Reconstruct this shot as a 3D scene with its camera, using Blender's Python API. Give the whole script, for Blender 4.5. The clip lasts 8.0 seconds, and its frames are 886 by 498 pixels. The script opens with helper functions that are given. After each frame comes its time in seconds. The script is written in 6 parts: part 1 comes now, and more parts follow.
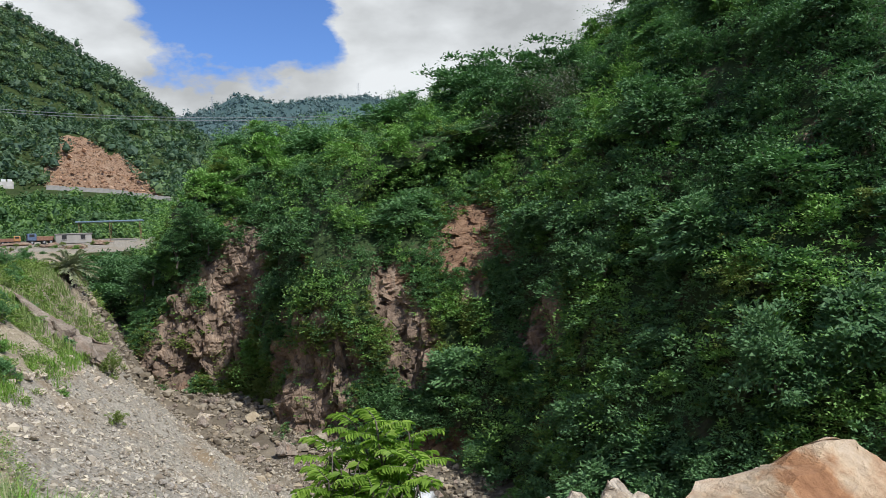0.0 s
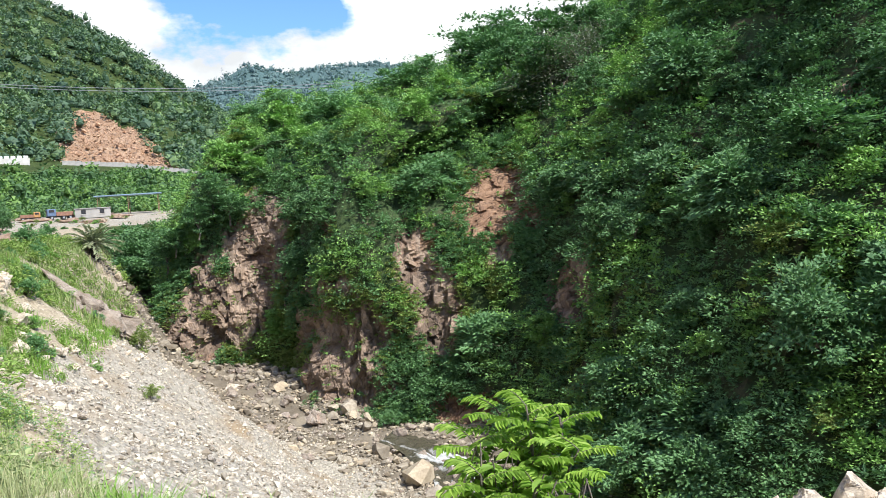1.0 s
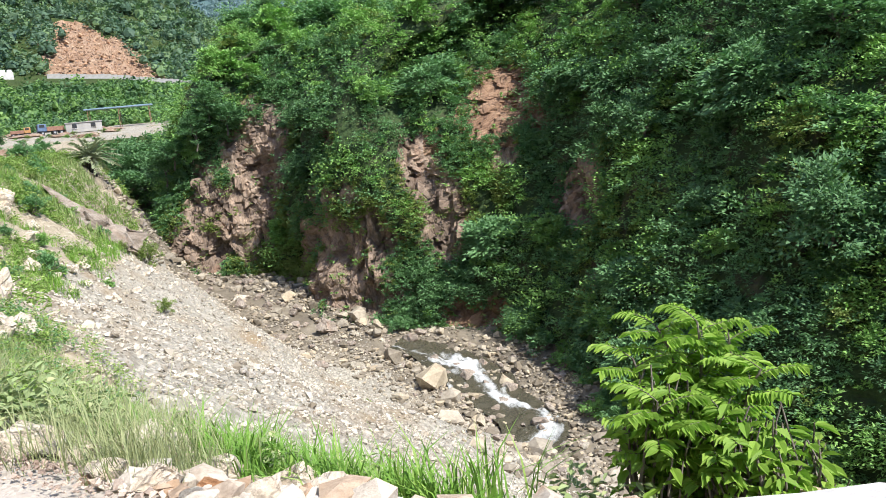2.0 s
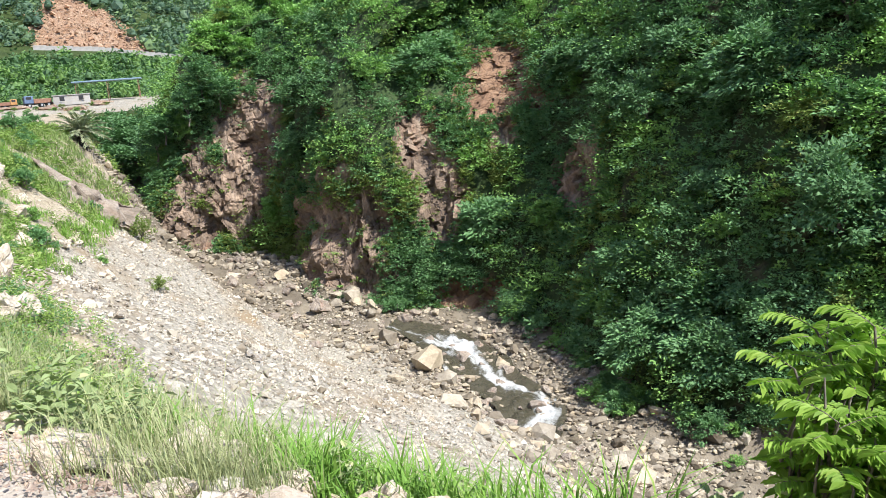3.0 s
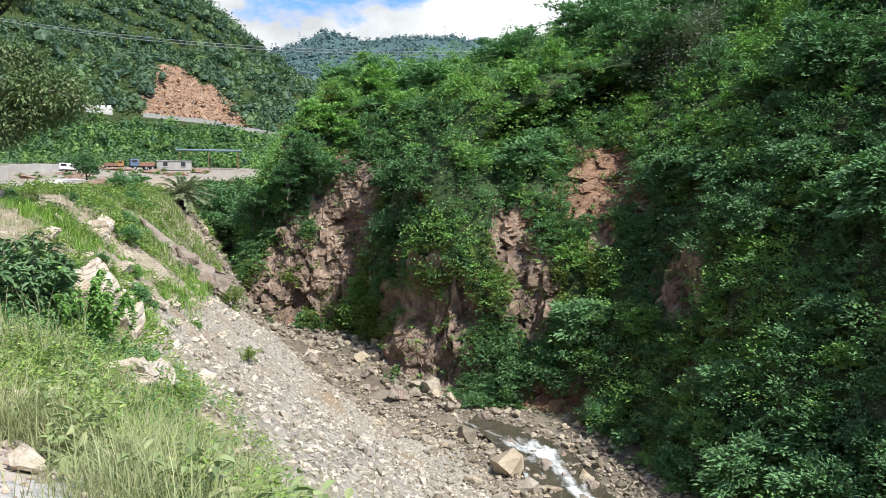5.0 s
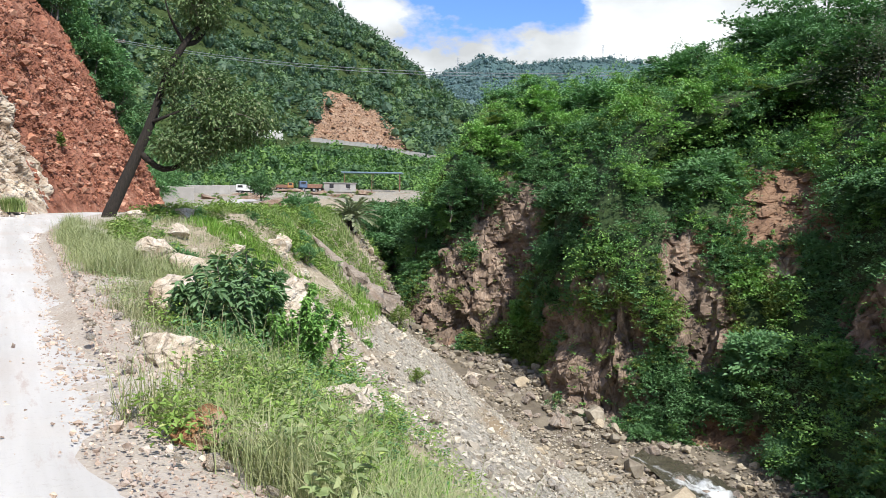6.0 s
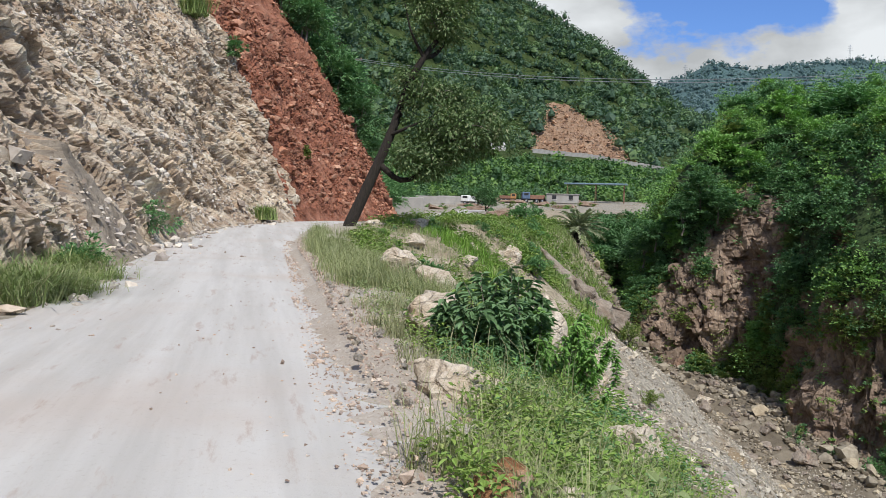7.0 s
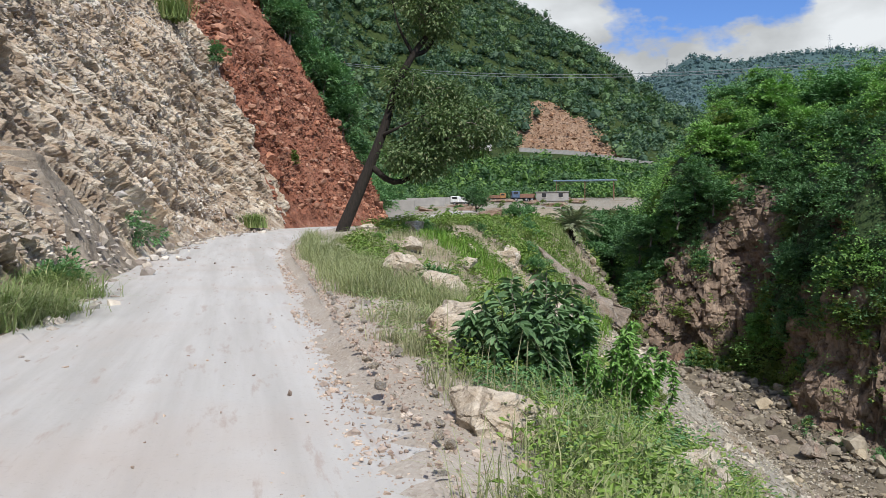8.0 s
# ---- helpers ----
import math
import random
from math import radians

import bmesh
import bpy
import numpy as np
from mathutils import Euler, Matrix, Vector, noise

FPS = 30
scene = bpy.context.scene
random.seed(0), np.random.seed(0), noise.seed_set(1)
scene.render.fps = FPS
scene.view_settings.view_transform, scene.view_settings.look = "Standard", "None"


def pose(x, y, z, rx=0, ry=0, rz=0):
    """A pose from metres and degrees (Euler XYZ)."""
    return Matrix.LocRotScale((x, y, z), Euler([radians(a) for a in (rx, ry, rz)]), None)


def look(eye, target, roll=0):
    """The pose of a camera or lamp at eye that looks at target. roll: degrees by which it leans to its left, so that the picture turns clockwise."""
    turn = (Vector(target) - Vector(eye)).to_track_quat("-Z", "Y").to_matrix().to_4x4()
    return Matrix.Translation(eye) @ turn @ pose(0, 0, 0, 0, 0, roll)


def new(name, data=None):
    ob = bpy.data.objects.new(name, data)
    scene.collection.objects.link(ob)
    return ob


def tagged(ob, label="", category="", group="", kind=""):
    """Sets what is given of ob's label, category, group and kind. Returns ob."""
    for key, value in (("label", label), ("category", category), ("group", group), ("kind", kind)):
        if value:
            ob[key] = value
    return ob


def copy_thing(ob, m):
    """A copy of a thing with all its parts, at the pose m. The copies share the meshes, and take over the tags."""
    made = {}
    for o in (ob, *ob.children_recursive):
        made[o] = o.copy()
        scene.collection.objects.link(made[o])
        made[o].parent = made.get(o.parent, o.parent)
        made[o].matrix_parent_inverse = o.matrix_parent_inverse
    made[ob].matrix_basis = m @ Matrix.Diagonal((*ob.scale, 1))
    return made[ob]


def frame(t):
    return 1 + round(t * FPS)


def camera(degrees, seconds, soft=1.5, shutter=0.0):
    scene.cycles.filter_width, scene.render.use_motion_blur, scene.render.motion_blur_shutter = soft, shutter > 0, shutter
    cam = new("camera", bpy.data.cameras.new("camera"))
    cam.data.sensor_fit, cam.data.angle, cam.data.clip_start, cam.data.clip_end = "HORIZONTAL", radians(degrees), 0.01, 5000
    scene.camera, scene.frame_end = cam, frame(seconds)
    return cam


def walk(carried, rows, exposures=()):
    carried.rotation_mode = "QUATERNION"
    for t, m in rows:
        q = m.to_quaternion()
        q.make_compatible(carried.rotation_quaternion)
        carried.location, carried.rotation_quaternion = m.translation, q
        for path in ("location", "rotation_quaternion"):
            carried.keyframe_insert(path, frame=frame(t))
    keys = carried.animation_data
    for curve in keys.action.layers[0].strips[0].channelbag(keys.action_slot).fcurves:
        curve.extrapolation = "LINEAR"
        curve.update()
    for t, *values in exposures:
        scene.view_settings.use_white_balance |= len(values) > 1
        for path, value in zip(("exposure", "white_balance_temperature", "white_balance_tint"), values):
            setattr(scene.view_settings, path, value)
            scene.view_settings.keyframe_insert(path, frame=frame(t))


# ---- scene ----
cam = camera(56.0, 8.0, soft=0.9)
PATH = [
    (0, (-0.894, 0.457, 1.764), (-0.896, 2.457, 1.746), -2.4),
    (0.5, (-1.221, 0.77, 1.737), (-1.261, 2.768, 1.686), -2.0),
    (1, (-1.734, 1.23, 1.76), (-1.776, 3.228, 1.661), -3.9),
    (1.2, (-1.919, 1.367, 1.716), (-1.967, 3.362, 1.587), -4.1),
    (1.5, (-2.173, 1.624, 1.751), (-2.231, 3.607, 1.503), -4.0),
    (1.7, (-2.348, 1.714, 1.769), (-2.402, 3.693, 1.483), -5.5),
    (2.8, (-3.141, 2.432, 1.753), (-3.166, 4.394, 1.366), -5.0),
    (3, (-3.254, 2.572, 1.736), (-3.277, 4.537, 1.361), -4.6),
    (3.5, (-3.629, 2.964, 1.658), (-3.632, 4.945, 1.383), -2.3),
    (4, (-3.992, 3.106, 1.657), (-4.001, 5.093, 1.43), 0.1),
    (4.2, (-4.221, 3.302, 1.686), (-4.231, 5.292, 1.491), 0.7),
    (5.3, (-5.104, 4.204, 1.574), (-5.363, 6.183, 1.451), 1.1),
    (5.5, (-5.32, 4.321, 1.589), (-5.634, 6.294, 1.489), 1.9),
    (5.8, (-5.664, 4.6, 1.561), (-6.138, 6.54, 1.465), 1.3),
    (6, (-5.87, 4.796, 1.532), (-6.415, 6.718, 1.434), 0.9),
    (6.1, (-5.967, 4.884, 1.534), (-6.632, 6.768, 1.449), 0.8),
    (6.5, (-6.391, 5.142, 1.551), (-7.322, 6.91, 1.473), 0.4),
    (7, (-6.866, 5.498, 1.563), (-7.888, 7.215, 1.48), 1.6),
    (7.5, (-7.283, 6.052, 1.555), (-8.292, 7.777, 1.473), 0.2),
    (8, (-7.8, 6.378, 1.532), (-8.8, 8.109, 1.454), -0.4),
]
EXPOSURES = [(0.0, 0.1), (0.5, 0.78), (1.0, 0.95), (1.5, 0.97), (3.0, 1.05), (4.0, 0.97), (5.3, 0.68), (6.0, 0.6), (6.5, 0.25), (7.0, 0.08), (8.0, 0.08)]
walk(cam, [(t, look(eye, target, roll)) for t, eye, target, roll in PATH], EXPOSURES)

# ---- light ----
SUN_TO = Vector((0.48, -0.43, 0.765)).normalized()
sun = new("sun", bpy.data.lights.new("sun", "SUN"))
sun.data.energy, sun.data.angle, sun.data.color = 4.2, radians(0.6), (1.0, 0.97, 0.92)
sun.matrix_world = look((0, 0, 80), Vector((0, 0, 80)) - SUN_TO)

world = bpy.data.worlds.new("world")
scene.world = world
world.use_nodes = True
wt = world.node_tree
wt.nodes.clear()
w_out = wt.nodes.new("ShaderNodeOutputWorld")
w_bg = wt.nodes.new("ShaderNodeBackground")
w_sky = wt.nodes.new("ShaderNodeTexSky")
w_sky.sky_type, w_sky.sun_disc = "NISHITA", False
w_sky.sun_elevation = math.asin(SUN_TO.z)
w_sky.sun_rotation = math.atan2(SUN_TO.x, SUN_TO.y)
w_sky.altitude, w_sky.air_density, w_sky.dust_density, w_sky.ozone_density = 900, 1.0, 0.6, 2.0
w_co = wt.nodes.new("ShaderNodeTexCoord")
w_map = wt.nodes.new("ShaderNodeMapping")
w_map.inputs["Scale"].default_value = (1.0, 1.0, 1.9)
w_map.inputs["Location"].default_value = (0.32, 0.1, 0.25)
w_n1 = wt.nodes.new("ShaderNodeTexNoise")
w_n1.inputs["Scale"].default_value, w_n1.inputs["Detail"].default_value, w_n1.inputs["Roughness"].default_value = 4.2, 10, 0.58
w_r1 = wt.nodes.new("ShaderNodeMapRange")
w_r1.inputs["From Min"].default_value, w_r1.inputs["From Max"].default_value = 0.485, 0.55
w_n2 = wt.nodes.new("ShaderNodeTexNoise")
w_n2.inputs["Scale"].default_value, w_n2.inputs["Detail"].default_value = 7.0, 6
w_cr = wt.nodes.new("ShaderNodeMapRange")
w_cr.inputs["From Min"].default_value, w_cr.inputs["From Max"].default_value = 0.35, 0.65
w_cr.inputs["To Min"].default_value, w_cr.inputs["To Max"].default_value = 4.2, 7.3
w_tint = wt.nodes.new("ShaderNodeMix")
w_tint.data_type, w_tint.blend_type = "RGBA", "MULTIPLY"
w_tint.inputs["Factor"].default_value = 1.0
w_tint.inputs["A"].default_value = (0.93, 0.97, 1.0, 1)
w_mix = wt.nodes.new("ShaderNodeMix")
w_mix.data_type = "RGBA"
w_bg.inputs["Strength"].default_value = 0.115
L = wt.links.new
L(w_co.outputs["Generated"], w_map.inputs["Vector"])
L(w_map.outputs["Vector"], w_n1.inputs["Vector"])
L(w_map.outputs["Vector"], w_n2.inputs["Vector"])
w_dot = wt.nodes.new("ShaderNodeVectorMath")
w_dot.operation = "DOT_PRODUCT"
w_dot.inputs[1].default_value = Vector((math.sin(radians(-13.6)), math.cos(radians(-13.6)), math.tan(radians(15)))).normalized()
w_gap = wt.nodes.new("ShaderNodeMapRange")
w_gap.inputs["From Min"].default_value, w_gap.inputs["From Max"].default_value = 0.9895, 0.9985
w_gap.inputs["To Min"].default_value, w_gap.inputs["To Max"].default_value = 0.05, -0.2
w_sum = wt.nodes.new("ShaderNodeMath")
L(w_co.outputs["Generated"], w_dot.inputs[0])
L(w_dot.outputs["Value"], w_gap.inputs["Value"])
w_bank = wt.nodes.new("ShaderNodeMapRange")
w_bank.inputs["From Min"].default_value, w_bank.inputs["From Max"].default_value = 0.7, 0.94
w_bank.inputs["To Min"].default_value, w_bank.inputs["To Max"].default_value = -0.06, 0.05
w_both = wt.nodes.new("ShaderNodeMath")
L(w_dot.outputs["Value"], w_bank.inputs["Value"])
L(w_bank.outputs["Result"], w_both.inputs[0])
L(w_gap.outputs["Result"], w_both.inputs[1])
L(w_both.outputs["Value"], w_sum.inputs[0])
L(w_n1.outputs["Fac"], w_sum.inputs[1])
L(w_sum.outputs["Value"], w_r1.inputs["Value"])
L(w_n2.outputs["Fac"], w_cr.inputs["Value"])
L(w_cr.outputs["Result"], w_tint.inputs["B"])
L(w_r1.outputs["Result"], w_mix.inputs["Factor"])
w_blue = wt.nodes.new("ShaderNodeMix")
w_blue.data_type, w_blue.blend_type = "RGBA", "MULTIPLY"
w_blue.inputs["Factor"].default_value, w_blue.inputs["B"].default_value = 1.0, (0.62, 0.82, 1.2, 1)
L(w_sky.outputs["Color"], w_blue.inputs["A"])
L(w_blue.outputs["Result"], w_mix.inputs["A"])
L(w_tint.outputs["Result"], w_mix.inputs["B"])
L(w_mix.outputs["Result"], w_bg.inputs["Color"])
L(w_bg.outputs["Background"], w_out.inputs["Surface"])


# ---- materials ----
def node_mat(name):
    m = bpy.data.materials.new(name)
    m.use_nodes = True
    return m, m.node_tree, m.node_tree.nodes["Principled BSDF"]


def ramp(nt, fac, stops):
    r = nt.nodes.new("ShaderNodeValToRGB")
    while len(r.color_ramp.elements) < len(stops):
        r.color_ramp.elements.new(0.5)
    for e, (p, c) in zip(r.color_ramp.elements, stops):
        e.position, e.color = p, (*c, 1)
    nt.links.new(fac, r.inputs["Fac"])
    return r.outputs["Color"]


def noise_tex(nt, vec, scale, detail=5, rough=0.6, distort=0.0):
    n = nt.nodes.new("ShaderNodeTexNoise")
    n.inputs["Scale"].default_value, n.inputs["Detail"].default_value = scale, detail
    n.inputs["Roughness"].default_value, n.inputs["Distortion"].default_value = rough, distort
    nt.links.new(vec, n.inputs["Vector"])
    return n.outputs["Fac"]


def mixed(nt, fac, a, b, blend="MIX"):
    m = nt.nodes.new("ShaderNodeMix")
    m.data_type, m.blend_type = "RGBA", blend
    for sock, v in (("Factor", fac), ("A", a), ("B", b)):
        if isinstance(v, (int, float)):
            m.inputs[sock].default_value = v
        elif isinstance(v, tuple):
            m.inputs[sock].default_value = (*v, 1)
        else:
            nt.links.new(v, m.inputs[sock])
    return m.outputs["Result"]


def ranged(nt, v, a, b, c=0.0, d=1.0):
    m = nt.nodes.new("ShaderNodeMapRange")
    for k, x in zip(("From Min", "From Max", "To Min", "To Max"), (a, b, c, d)):
        m.inputs[k].default_value = x
    nt.links.new(v, m.inputs["Value"])
    return m.outputs["Result"]


def coords(nt, rot=(0, 0, 0), scale=(1, 1, 1), kind="Object"):
    c = nt.nodes.new("ShaderNodeTexCoord")
    m, n = nt.nodes.new("ShaderNodeMapping"), nt.nodes.new("ShaderNodeMapping")
    m.inputs["Rotation"].default_value = [radians(a) for a in rot]
    n.inputs["Scale"].default_value = scale
    nt.links.new(c.outputs[kind], m.inputs["Vector"])
    nt.links.new(m.outputs["Vector"], n.inputs["Vector"])
    return n.outputs["Vector"]


def bump(nt, p, height, strength, dist):
    b = nt.nodes.new("ShaderNodeBump")
    b.inputs["Strength"].default_value, b.inputs["Distance"].default_value = strength, dist
    nt.links.new(height, b.inputs["Height"])
    nt.links.new(b.outputs["Normal"], p.inputs["Normal"])


def bedded(nt, n, t, fn, ft):
    """Coordinates stretched along beds: n across them, t along them."""
    co = nt.nodes.new("ShaderNodeTexCoord").outputs["Object"]
    out = nt.nodes.new("ShaderNodeCombineXYZ")
    for k, (way, freq) in enumerate(((n, fn), (t, ft))):
        d = nt.nodes.new("ShaderNodeVectorMath")
        d.operation = "DOT_PRODUCT"
        d.inputs[1].default_value = Vector(way).normalized() * freq
        nt.links.new(co, d.inputs[0])
        nt.links.new(d.outputs["Value"], out.inputs[k])
    return out.outputs["Vector"]


def rock_mat(name, stops, scale=0.5, strata=(0, 0, 0), squash=(1, 1, 1), stain=(0.2, 0.12, 0.06), stain_amount=0.4, relief=0.06, cracks=0.0, beds=None, pieces=None):
    m, nt, p = node_mat(name)
    v = coords(nt, strata, squash)
    big = noise_tex(nt, v, scale, 6, 0.62, 0.6)
    fine = noise_tex(nt, v, scale * 9, 8, 0.7)
    col = ramp(nt, big, stops)
    if beds:
        streak = noise_tex(nt, bedded(nt, *beds), 1.0, 6, 0.65)
        col = mixed(nt, 0.85, col, ramp(nt, streak, [(0.3, (0.26, 0.2, 0.16)), (0.42, (0.47, 0.43, 0.39)), (0.55, (0.6, 0.59, 0.57)), (0.7, (0.76, 0.76, 0.74))]), "OVERLAY")
    col = mixed(nt, ranged(nt, fine, 0.35, 0.6, 0.55, 0.0), col, mixed(nt, 1.0, col, (0.5, 0.45, 0.42), "MULTIPLY"))
    st = noise_tex(nt, coords(nt, (0, 0, 0), (1, 1, 0.45)), scale * 0.6, 4)
    col = mixed(nt, ranged(nt, st, 0.55, 0.72, 0.0, stain_amount), col, stain)
    height = fine
    if cracks:
        warp = mixed(nt, 0.12, v, noise_tex(nt, v, scale * 2.5, 4), "LINEAR_LIGHT")
        vo = nt.nodes.new("ShaderNodeTexVoronoi")
        vo.feature = "DISTANCE_TO_EDGE"
        vo.inputs["Scale"].default_value = scale * cracks
        nt.links.new(warp, vo.inputs["Vector"])
        line = ranged(nt, vo.outputs["Distance"], 0.0, 0.04, 0.5, 0.0)
        line = mixed(nt, ranged(nt, big, 0.35, 0.6), (0, 0, 0), line)
        col = mixed(nt, line, col, mixed(nt, 1.0, col, (0.32, 0.27, 0.24), "MULTIPLY"))
        height = mixed(nt, 0.5, fine, ranged(nt, vo.outputs["Distance"], 0.0, 0.09))
    if pieces:
        a_ = nt.nodes.new("ShaderNodeAttribute")
        a_.attribute_name = "piece"
        col = mixed(nt, 1.0, col, ramp(nt, a_.outputs["Fac"], [(0.0, pieces[0]), (0.5, (1, 1, 1)), (1.0, pieces[1])]), "MULTIPLY")
    nt.links.new(col, p.inputs["Base Color"])
    p.inputs["Roughness"].default_value = 0.9
    p.inputs["Specular IOR Level"].default_value = 0.25
    bump(nt, p, height, 0.85, relief)
    return m


def leaf_mat(name, dark, light, dry=None, thin=0.18):
    m, nt, p = node_mat(name)
    g = nt.nodes.new("ShaderNodeNewGeometry")
    o = nt.nodes.new("ShaderNodeObjectInfo")
    deep = tuple(0.62 * a + 0.38 * b for a, b in zip(dark, light))
    col = ramp(nt, g.outputs["Random Per Island"], [(0.0, deep), (0.8, light), (1.0, dry or light)])
    patch = noise_tex(nt, coords(nt, kind="Object"), 0.7, 3)
    col = mixed(nt, ranged(nt, patch, 0.3, 0.7, 0.0, 0.5), col, mixed(nt, 1.0, col, (1.12, 1.12, 0.88), "MULTIPLY"))
    col = mixed(nt, ranged(nt, o.outputs["Random"], 0, 1, 0.0, 0.45), col, mixed(nt, 1.0, col, (0.66, 0.73, 0.68), "MULTIPLY"))
    nt.links.new(col, p.inputs["Base Color"])
    p.inputs["Roughness"].default_value = 0.58
    p.inputs["Specular IOR Level"].default_value = 0.25
    t = nt.nodes.new("ShaderNodeBsdfTranslucent")
    nt.links.new(mixed(nt, 1.0, col, (1.0, 1.35, 0.75), "MULTIPLY"), t.inputs["Color"])
    s = nt.nodes.new("ShaderNodeMixShader")
    s.inputs["Fac"].default_value = thin
    nt.links.new(p.outputs["BSDF"], s.inputs[1])
    nt.links.new(t.outputs["BSDF"], s.inputs[2])
    nt.links.new(s.outputs["Shader"], nt.nodes["Material Output"].inputs["Surface"])
    return m


def bark_mat(name, a, b):
    m, nt, p = node_mat(name)
    n = noise_tex(nt, coords(nt, (0, 0, 0), (6, 6, 1.2)), 2.5, 6, 0.7)
    nt.links.new(ramp(nt, n, [(0.3, a), (0.7, b)]), p.inputs["Base Color"])
    p.inputs["Roughness"].default_value = 0.95
    bump(nt, p, n, 0.8, 0.05)
    return m


M_LEAF = [
    leaf_mat("leaf_deep_green", (0.05, 0.112, 0.05), (0.118, 0.232, 0.102)),
    leaf_mat("leaf_mid_green", (0.066, 0.15, 0.064), (0.16, 0.3, 0.132)),
    leaf_mat("leaf_fresh_green", (0.105, 0.21, 0.06), (0.24, 0.42, 0.12)),
    leaf_mat("leaf_olive_green", (0.09, 0.135, 0.035), (0.21, 0.28, 0.075), (0.26, 0.28, 0.1)),
    leaf_mat("leaf_grey_green", (0.075, 0.092, 0.07), (0.16, 0.175, 0.14), (0.21, 0.2, 0.17)),
]
# far greens shifted towards blue in place of haze across the valley
M_LEAF_FAR = [leaf_mat("leaf_far_green", (0.06, 0.11, 0.072), (0.12, 0.185, 0.108)), leaf_mat("leaf_far_dark", (0.042, 0.08, 0.058), (0.085, 0.145, 0.09)), leaf_mat("leaf_far_light", (0.085, 0.145, 0.07), (0.155, 0.235, 0.105))]
M_LEAF_BANK = [leaf_mat("leaf_bank_green", (0.06, 0.13, 0.04), (0.125, 0.225, 0.07)), leaf_mat("leaf_bank_dark", (0.045, 0.1, 0.045), (0.09, 0.165, 0.07)), leaf_mat("leaf_bank_light", (0.09, 0.17, 0.045), (0.17, 0.28, 0.08))]
# haze over the distant hill is put into this blue-green leaf colour
M_LEAF_HILL_HAZE = [leaf_mat("leaf_distant_hill_hazed", (0.09, 0.15, 0.165), (0.13, 0.195, 0.205))]
M_GRASS = leaf_mat("grass_blades", (0.11, 0.17, 0.05), (0.25, 0.32, 0.12), (0.46, 0.43, 0.26))
M_GRASS_DRY = leaf_mat("grass_blades_pale", (0.22, 0.225, 0.13), (0.38, 0.375, 0.235), (0.52, 0.47, 0.33))
M_GRASS_SOFT = leaf_mat("grass_blades_soft", (0.18, 0.205, 0.1), (0.32, 0.345, 0.18), (0.46, 0.44, 0.28))
M_GRASS_BRIGHT = leaf_mat("grass_blades_bright", (0.09, 0.19, 0.03), (0.19, 0.34, 0.06), (0.3, 0.38, 0.12))
M_BARK = bark_mat("bark_dark", (0.01, 0.008, 0.006), (0.036, 0.028, 0.022))
M_TWIG = bark_mat("bark_grey", (0.09, 0.075, 0.06), (0.24, 0.21, 0.18))
M_CUT = rock_mat("rock_pale_shattered", [(0.25, (0.24, 0.175, 0.125)), (0.42, (0.44, 0.365, 0.285)), (0.58, (0.58, 0.515, 0.435)), (0.75, (0.7, 0.655, 0.59))],
                 0.9, (0, 35, 40), (1, 1, 2.6), (0.5, 0.35, 0.2), 0.45, 0.14, beds=((-0.40, 0.47, 0.78), (-0.51, 0.6, -0.62), 1.6, 0.12), pieces=((0.62, 0.56, 0.5), (1.28, 1.27, 1.24)))
M_RED = rock_mat("rock_red_broken", [(0.28, (0.15, 0.062, 0.04)), (0.5, (0.32, 0.135, 0.085)), (0.75, (0.45, 0.24, 0.165))], 0.8, stain=(0.42, 0.25, 0.16), stain_amount=0.3, relief=0.2, pieces=((0.7, 0.66, 0.64), (1.25, 1.2, 1.15)))
M_CLIFF = rock_mat("rock_gorge_brown", [(0.25, (0.1, 0.078, 0.062)), (0.45, (0.2, 0.15, 0.115)), (0.62, (0.3, 0.23, 0.175)), (0.8, (0.46, 0.38, 0.3))],
                   0.5, (0, 20, 0), (1.4, 1.4, 0.7), (0.27, 0.13, 0.07), 0.4, 0.16, 1.7, pieces=((0.6, 0.57, 0.55), (1.35, 1.32, 1.28)))
M_EARTH = rock_mat("bare_tan_earth", [(0.28, (0.14, 0.08, 0.052)), (0.5, (0.25, 0.155, 0.1)), (0.75, (0.36, 0.245, 0.165))], 0.7, (0, 30, 0), (1, 1, 1.6), (0.3, 0.2, 0.13), 0.4, 0.14, 1.2)
M_ROCK_PALE = rock_mat("rock_limestone", [(0.25, (0.42, 0.33, 0.24)), (0.5, (0.64, 0.56, 0.45)), (0.75, (0.8, 0.75, 0.66))], 2.0, (0, 25, 0), (1, 1, 1.8), (0.46, 0.3, 0.16), 0.55, 0.07, 1.3)
M_ROCK_ORANGE = rock_mat("rock_orange", [(0.28, (0.24, 0.105, 0.05)), (0.48, (0.46, 0.25, 0.13)), (0.72, (0.64, 0.47, 0.32))], 2.4, (20, 30, 0), (1, 1, 2.2), (0.7, 0.64, 0.54), 0.9, 0.16, 0.5, ((0.5, 0.2, 0.8), (0.8, 0.1, -0.5), 2.6, 0.5))
M_ROCK_BIG = rock_mat("rock_orange_cream", [(0.3, (0.25, 0.11, 0.055)), (0.44, (0.46, 0.25, 0.13)), (0.52, (0.62, 0.48, 0.33)), (0.7, (0.72, 0.66, 0.56))], 0.9, (20, 30, 0), (1, 1, 1.6), (0.66, 0.62, 0.56), 0.7, 0.12, 0.5)
